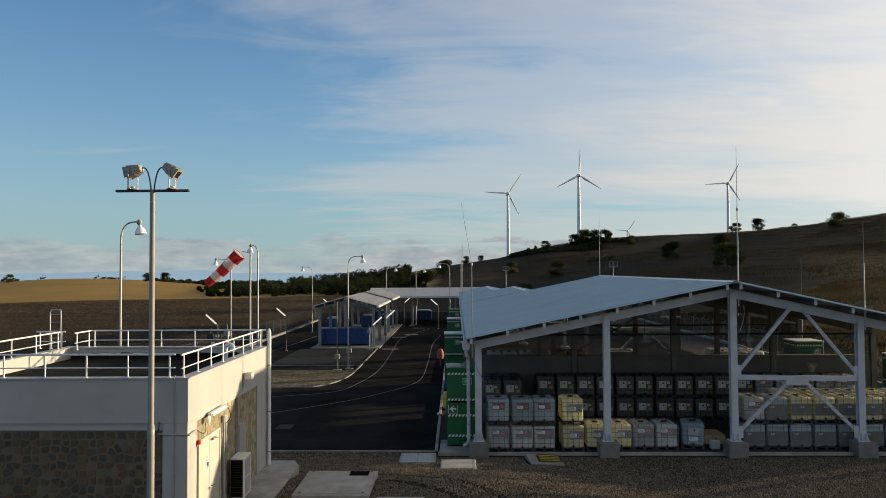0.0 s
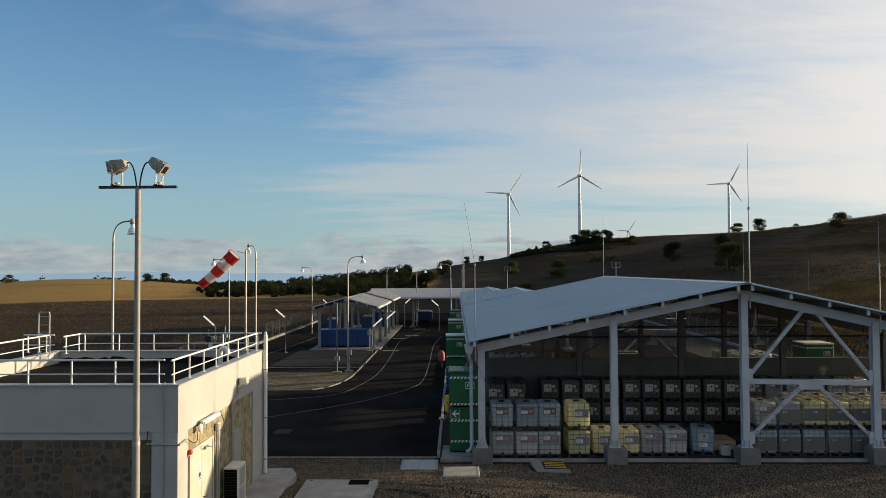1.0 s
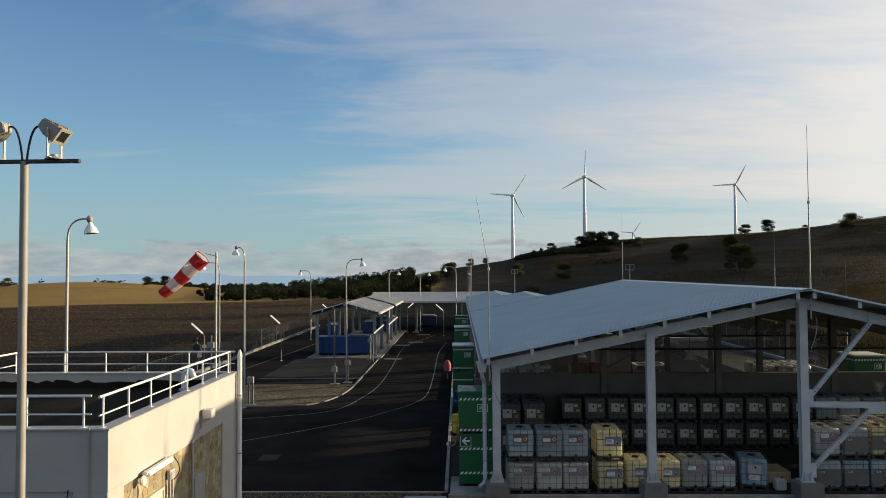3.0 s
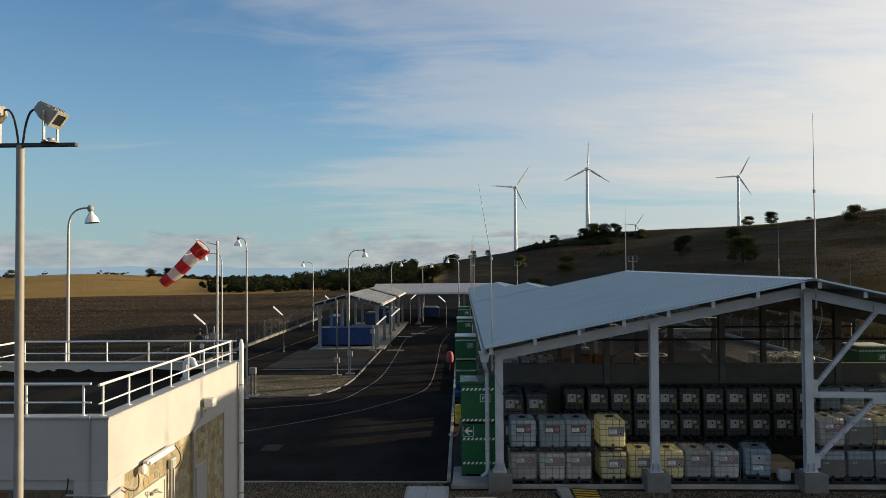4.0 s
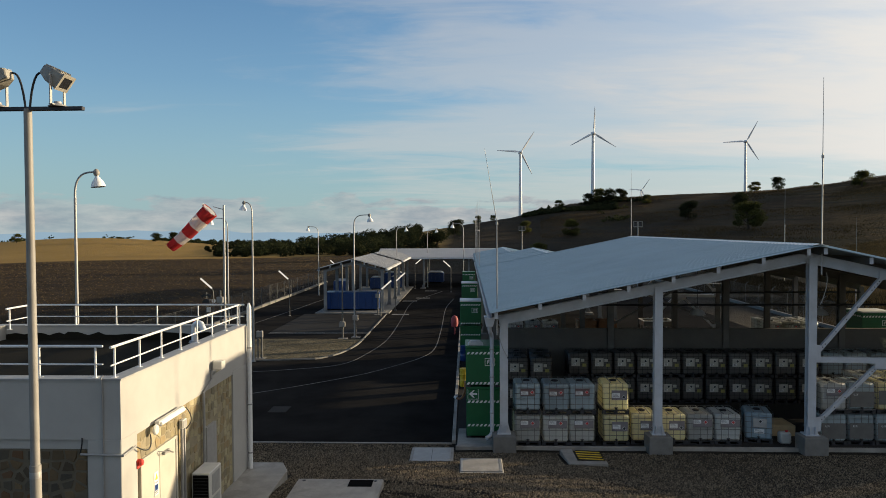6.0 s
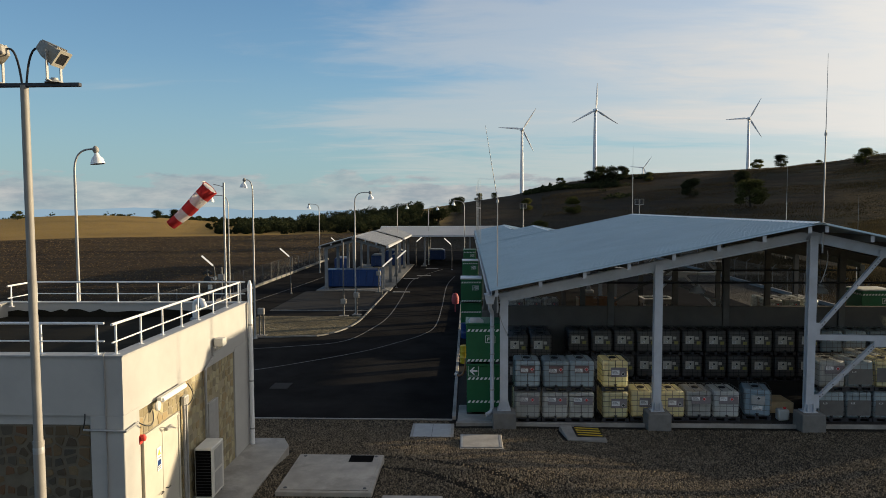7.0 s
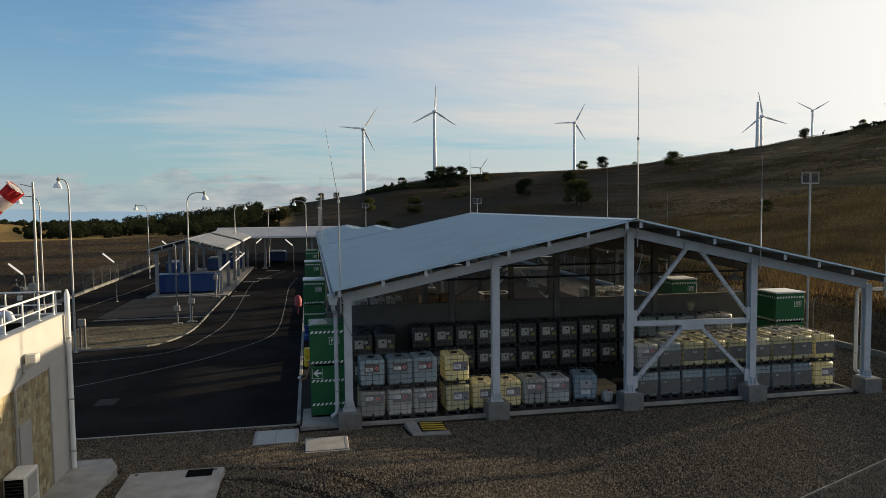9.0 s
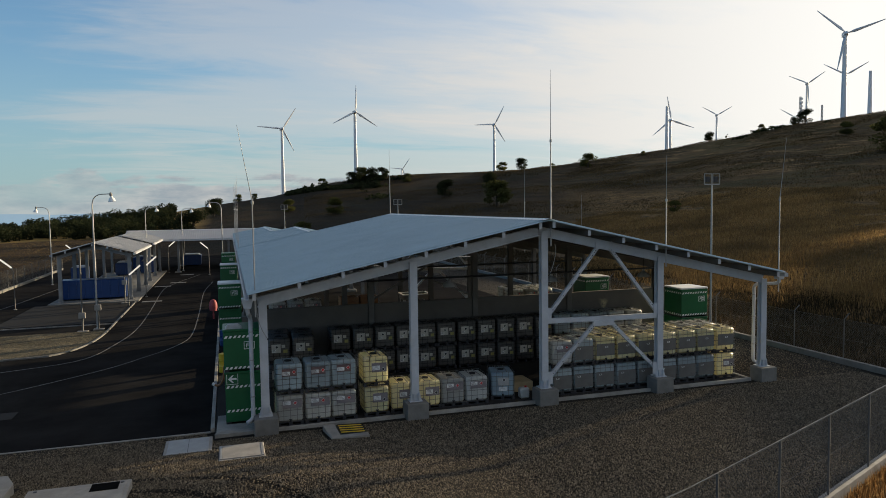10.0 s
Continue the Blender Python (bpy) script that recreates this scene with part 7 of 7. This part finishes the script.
rt = random.Random(5)
for az, dist, size, kind in ((7.6, 328, 1.02, 0), (9.9, 332, 1.4, 1), (10.7, 335, 1.8, 2), (11.6, 337, 1.7, 3), (12.5, 337, 1.5, 1), (22.3, 344, 1.25, 0), (23.9, 342, 1.55, 1), (29.2, 318, 1.75, 2),
                             (17.6, 266, 1.75, 1), (21.9, 218, 2.1, 2), (21.3, 297, 1.45, 3), (38.4, 337, 1.2, 3), (44.9, 322, 1.52, 1), (44.2, 332, 1.05, 3), (42, 324, 0.81, 4), (-0.9, 261, 1.67, 1), (-2.5, 182, 2.00, 1),
                             (1, 334, 1.11, 0), (2.2, 307, 0.70, 2), (4.9, 259, 1.19, 4), (8.6, 234, 1.45, 4), (6, 178, 1.05, 4), (-33.6, 300, 0.90, 0), (-24.5, 300, 1.00, 3), (-23.2, 310, 1.10, 1),
                             (14.5, 325, 1.05, 4), (36, 152, 0.63, 4), (47.5, 271, 1.18, 4), (50.3, 218, 2.51, 4), (26.4, 337, 0.61, 4), (33.5, 329, 0.51, 4)):
    tree(az, dist, size, kind)


def woods():
    """A far belt of woodland, one mass of leaf clumps."""
    r = random.Random(77)
    verts, faces = [], []

    def clump(p, s):
        u = Vector((r.gauss(0, 1), r.gauss(0, 1), r.gauss(0, 0.6))).normalized()
        w = u.cross(Vector((r.gauss(0, 1), r.gauss(0, 1), r.gauss(0, 1)))).normalized()
        o = len(verts)
        verts.extend([tuple(p + u * s), tuple(p + w * s * 0.7), tuple(p - u * s), tuple(p - w * s * 0.7)])
        faces.append((o, o + 1, o + 2, o + 3))
    for i in range(400):
        az = r.uniform(-20.8, -3.5)
        dist = r.uniform(205, 330) + max(0, az + 8) * 3
        h = r.uniform(2.0, 4.9) * (0.5 if az < -18.5 else 0.75 if az < -16 else 1.0) * (1.1 if az > -9 else 1.0)
        d = heading(az, 0)
        b = Vector((EYE0.x + d.x * dist, EYE0.y + d.y * dist, 0))
        b.z = land_z(b.x, b.y)
        for k in range(290):
            e = Vector((r.gauss(0, 1), r.gauss(0, 1), r.gauss(0, 1))).normalized() * r.uniform(0.6, 1.0)
            clump(b + Vector((e.x * h * 0.5, e.y * h * 0.5, h * 0.42 + e.z * h * 0.5)), r.uniform(0.16, 0.34))
    # low hedges along the ridge and the far fields
    for a0, a1, dist, h, cnt in ((5.2, 14.5, 330, 1.8, 2600), (39.5, 46.5, 324, 1.3, 1400), (4.6, 12.2, 318, 1.5, 9000), (8.8, 13.2, 300, 1.6, 1500), (-34.5, -19, 330, 1.4, 900), (-24.5, -15, 345, 2.2, 2600), (-36, -2, 520, 5.0, 2600), (1.5, 5.0, 312, 1.0, 500), (12.0, 15.5, 332, 2.0, 900), (10.0, 12.7, 341, 2.6, 1700)):
        for k in range(cnt):
            az = r.uniform(a0, a1)
            dd = dist + (r.uniform(-26, 22) if dist < 310 else r.uniform(-9, 5))
            d = heading(az, 0)
            x, y = EYE0.x + d.x * dd, EYE0.y + d.y * dd
            if dist < 340 and dist != 318 and noise.noise((x * 0.07, y * 0.07, 3.0)) < 0.08:
                continue
            hh = h * (0.35 + 0.9 * abs(noise.noise((az * 1.7, dist, 0.0))) * 1.6)
            clump(Vector((x, y, land_z(x, y) + r.uniform(0, hh))), r.uniform(0.35, 0.7) * (1.6 if dist > 400 else 1))
    me = bpy.data.meshes.new("woods")
    me.from_pydata(verts, [], faces)
    me.materials.append(M["leaf_dark"])
    tagged(new("woods", me), "dark green belt of woodland and hedges behind the fields", "woods", kind="stuff")


woods()


def stalks(name, label, mat, count, place, seed, wide=1.0):
    """Dry stalks and blades, rooted on the land."""
    r = random.Random(seed)
    verts, faces = [], []
    while len(faces) < count:
        x, y, h = place(r)
        if h <= 0:
            continue
        z = land_z(x, y) - 0.03
        a = r.uniform(0, 6.28)
        w = (0.010 + 0.018 * r.random() + 0.0002 * x) * wide
        lx, ly = r.gauss(0, 0.22) * h, r.gauss(0, 0.22) * h
        o = len(verts)
        verts.extend([(x - w * math.cos(a), y - w * math.sin(a), z), (x + w * math.cos(a), y + w * math.sin(a), z), (x + lx, y + ly, z + h)])
        faces.append((o, o + 1, o + 2))
    me = bpy.data.meshes.new(name)
    me.from_pydata(verts, [], faces)
    me.materials.append(mat)
    tagged(new(name, me), label, "grass", kind="stuff")


def upper_slope(r):
    x, y = 38.0 + 80 * r.random() ** 1.3, r.uniform(24, 150)
    k = noise.noise((x * 0.05, y * 0.05, 5.0)) + 0.5 * noise.noise((x * 0.2, y * 0.2, 2.0))
    if k < -0.45 or x < 42 + 6 * noise.noise((y * 0.08, 0, 9.0)) and r.random() < 0.8:
        return x, y, 0
    if x - 0.52 * (y - 5) < 8 * noise.noise((x * 0.06, y * 0.06, 7.0)):
        return x, y, 0
    return x, y, r.uniform(0.2, 0.75) * (0.8 + 0.6 * k)


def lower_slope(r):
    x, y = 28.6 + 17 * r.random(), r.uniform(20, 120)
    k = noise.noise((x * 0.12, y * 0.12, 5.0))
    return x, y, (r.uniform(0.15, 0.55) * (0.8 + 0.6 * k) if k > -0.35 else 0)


def high_slope(r):
    a, d = radians(r.uniform(6, 53)), 110 + 240 * math.sqrt(r.random())
    x, y = d * math.sin(a), 5 + d * math.cos(a)
    k = noise.noise((x * 0.03, y * 0.03, 8.0)) + 0.6 * noise.noise((x * 0.11, y * 0.11, 4.0))
    return x, y, (r.uniform(0.15, 0.5) * (0.8 + 0.5 * k) if r.random() < 0.35 + k else 0)


def near_bank(r):
    x = r.uniform(9, 29)
    return x, 24.6 - (28.1 - x) / 2.33 - abs(r.gauss(0, 1.5)) - 0.22, r.uniform(0.08, 0.34)


stalks("tall_grass", "dry golden-brown tall grass on the upper slope", M["dry_grass"], 240000, upper_slope, 9)
stalks("scrub", "withered scrub on the slope behind the fence, coloured dark for shade", M["scrub"], 80000, lower_slope, 10)
stalks("brush", "low brown brush and tufts high on the hillside", M["brush"], 110000, high_slope, 14, 2.2)
stalks("bank_grass", "rusty dry grass on the bank outside the near fence", M["rust_grass"], 42000, near_bank, 12)


def scatter(name, x, y, z, s, mat, label, category, g, tall=1.0):
    """Many small angular lumps as one object."""
    k = len(x)
    base = np.array([(1, 0, 0), (0, 1, 0), (-1, 0, 0), (0, -1, 0), (0, 0, 0.75)], float)
    a = g.uniform(0, 6.28, k)
    ca, sa = np.cos(a), np.sin(a)
    p = base[None] * g.uniform(0.7, 1.3, (k, 5, 1)) * s[:, None, None]
    v = np.empty((k, 5, 3))
    v[..., 0] = p[..., 0] * ca[:, None] - p[..., 1] * sa[:, None] + x[:, None] + (base[None, :, 2] > 0) * (g.uniform(-0.4, 0.4, k) * s)[:, None]
    v[..., 1] = p[..., 0] * sa[:, None] + p[..., 1] * ca[:, None] + y[:, None]
    v[..., 2] = p[..., 2] * 1.3 * tall + z[:, None] + 0.004
    tri = np.array([(0, 1, 4), (1, 2, 4), (2, 3, 4), (3, 0, 4)])
    f = (tri[None] + (np.arange(k) * 5)[:, None, None]).reshape(-1)
    me = bpy.data.meshes.new(name)
    me.vertices.add(k * 5)
    me.vertices.foreach_set("co", v.reshape(-1))
    me.loops.add(len(f))
    me.loops.foreach_set("vertex_index", f.astype(np.int32))
    me.polygons.add(k * 4)
    me.polygons.foreach_set("loop_start", np.arange(0, k * 12, 3, dtype=np.int32))
    me.update(calc_edges=True)
    me.materials.append(mat)
    tagged(new(name, me), label, category, kind="stuff")


def gravel_stones():
    g = np.random.default_rng(4)
    k = 400000
    x, y = g.uniform(-9.0, 27.5, k), g.uniform(18.2, 30.25, k)
    keep = (y < 29.35) | (x < -1.0)
    keep &= x < 27.6 - np.maximum(0, 24.6 - y) * 2.33
    for x0, x1, y0, y1 in ((-20, -5.55, 10, 25.28), (-5.0, -2.6, 21.2, 23.85), (-2.42, -0.85, 19.2, 21.25), (-2.3, -0.8, 27.6, 29.15), (-0.6, 0.8, 25.75, 27.2), (2.8, 4.3, 27.5, 29.2)):
        keep &= ~((x > x0) & (x < x1) & (y > y0) & (y < y1))
    # two wheel tracks of a turning lorry, where the stones are pressed into the soil
    ring = np.hypot(x - TRACK[0], y - TRACK[1])
    worn = (np.abs(ring - TRACK[2]) < 0.15) | (np.abs(ring - TRACK[3]) < 0.15)
    keep &= ~(worn & (x > TRACK[0]) & (g.uniform(0, 1, k) < 0.75))
    x, y = x[keep], y[keep]
    n2 = 26000
    x, y = np.concatenate((x, g.uniform(22.5, 27.9, n2))), np.concatenate((y, g.uniform(29.4, 50.0, n2)))
    scatter("gravel_stones", x, y, np.array([yard_z(p, q) for p, q in zip(x, y)]), 0.008 + 0.024 * g.uniform(0, 1, len(x)) ** 2.0, M["pebble"], "loose grey and ochre gravel stones on the yard", "gravel", g, 1.4)


def soil_clods():
    g = np.random.default_rng(6)
    k = 140000
    r = 45 + 230 * g.uniform(0, 1, k) ** 0.8
    a = np.radians(g.uniform(-62, -8, k))
    x, y = r * np.sin(a), 5 + r * np.cos(a)
    keep = (x < -23.5) & (y - 0.62 * x < 228)
    x, y, r = x[keep], y[keep], r[keep]
    z = np.array([land_z(p, q) for p, q in zip(x, y)])
    scatter("soil_clods", x, y, z - 0.02, (0.03 + 0.09 * g.uniform(0, 1, len(x)) ** 2.2) * (0.5 + r / 150), M["clod"], "upturned clods of brown soil on the ploughed field", "soil", g, 0.8)


M["pebble"] = surface("pebble", (0.265, 0.216, 0.150), 0.9, 0, 0.25, (2.0, 30.0), 0.0, per_island=0.85, spec=0.1)
gravel_stones()
soil_clods()

# ---- fences ----


rb = random.Random(31)


def fence(p, q, h, post_every, label, arm=0.0, kerb=0.25, cell=0.07, z_of=None, barbs=False, kerb_mat="concrete"):
    f = thing("fence", label, "fence", "boundary fences", "structure")
    p, q = Vector((*p, 0)), Vector((*q, 0))
    length = (q - p).length
    d = (q - p).normalized()
    z_of = z_of or (lambda a: 0.0)
    k = max(1, round(length / post_every))
    side = Vector((d.y, -d.x, 0))
    for i in range(k):
        a, b = p + d * (length * i / k), p + d * (length * (i + 1) / k)
        bm = bmesh.new()
        v = []
        for e in (a, b):
            z = z_of(e)
            v.append([bm.verts.new(e + side * s + Vector((0, 0, z + t))) for s, t in ((-0.11, -0.15), (0.11, -0.15), (0.11, kerb), (-0.11, kerb))])
        for j in range(4):
            bm.faces.new((v[0][j], v[0][(j + 1) % 4], v[1][(j + 1) % 4], v[1][j]))
        bm.faces.new(v[0][::-1]), bm.faces.new(v[1])
        part("kerb", bm, M[kerb_mat], f, "pale concrete base kerb")
    for i in range(k + 1):
        a = p + d * (length * i / k)
        z = z_of(a)
        bm = bmesh.new()
        pts = [a + Vector((0, 0, z)), a + Vector((0, 0, z + kerb + h))]
        if arm:
            pts.append(a + side * arm + Vector((0, 0, z + kerb + h + abs(arm) * 0.9)))
        tube(bm, pts, 0.028, 6)
        part("post", bm, M["fence_steel"], f, smooth=True)
    bm = bmesh.new()
    n = int((length + h) / (cell * 1.414))
    for i in range(n):
        s = i * cell * 1.414
        for lo, hi in (((s - h), s), (s, (s - h))):
            s0, s1 = lo, hi
            z0, z1 = 0.0, h
            if s0 < 0:
                z0, s0 = z0 - s0 * (1 if s1 > s0 else -1), 0.0
            if s1 < 0:
                z1, s1 = z1 + s1, 0.0
            if s0 > length:
                z0, s0 = z0 + (s0 - length), length
            if s1 > length:
                z1, s1 = z1 - (s1 - length), length
            if z1 - z0 < 0.02:
                continue
            a, b = p + d * s0, p + d * s1
            bar(bm, a + Vector((0, 0, z_of(a) + kerb + z0)), b + Vector((0, 0, z_of(b) + kerb + z1)), 0.0035, 0.0035)
    mesh = part("wire_mesh", bm, M["fence_steel"], f, "chain-link wire mesh")
    mesh["kind"] = "stuff"
    for t in (0.02, h * 0.5, h - 0.02):
        bm = bmesh.new()
        for i in range(k):
            a, b = p + d * (length * i / k), p + d * (length * (i + 1) / k)
            bar(bm, a + Vector((0, 0, z_of(a) + kerb + t)), b + Vector((0, 0, z_of(b) + kerb + t)), 0.006, 0.006)
        part("line_wire", bm, M["fence_steel"], f)
    if barbs:
        bm = bmesh.new()
        for s in range(int(length / 0.1)):
            a = p + d * (s * 0.1)
            z = z_of(a) + kerb + h + 0.02
            e = Vector((rb.uniform(-0.015, 0.015), rb.uniform(-0.015, 0.015), rb.uniform(0.0, 0.025)))
            bar(bm, a + Vector((0, 0, z)) - e, a + Vector((0, 0, z)) + e, 0.008, 0.008)
            bar(bm, a + Vector((0, 0, z)), a + d * 0.1 + Vector((0, 0, z)), 0.010, 0.010)
        wire = part("barbed_wire", bm, M["galv"], f, "glinting barbed wire")
        wire["kind"] = "stuff"


fence((28.1, 24.6), (28.1, 110.0), 1.9, 3.0, "chain-link fence on a concrete kerb below the hillside", 0.3, 0.28, 0.085, kerb_mat="footing")
fence((28.1, 24.6), (4.0, 14.25), 2.13, 3.0, "low chain-link fence with barbed wire beside the gravel yard", 0.0, 0.2, 0.085, lambda a: yard_z(a.x, a.y), True)
fence((-21.3, 36.0), (-21.3, 108.0), 1.8, 3.0, "chain-link fence on a concrete kerb beside the ploughed field", 0.0, 0.25, 0.12, kerb_mat="footing")
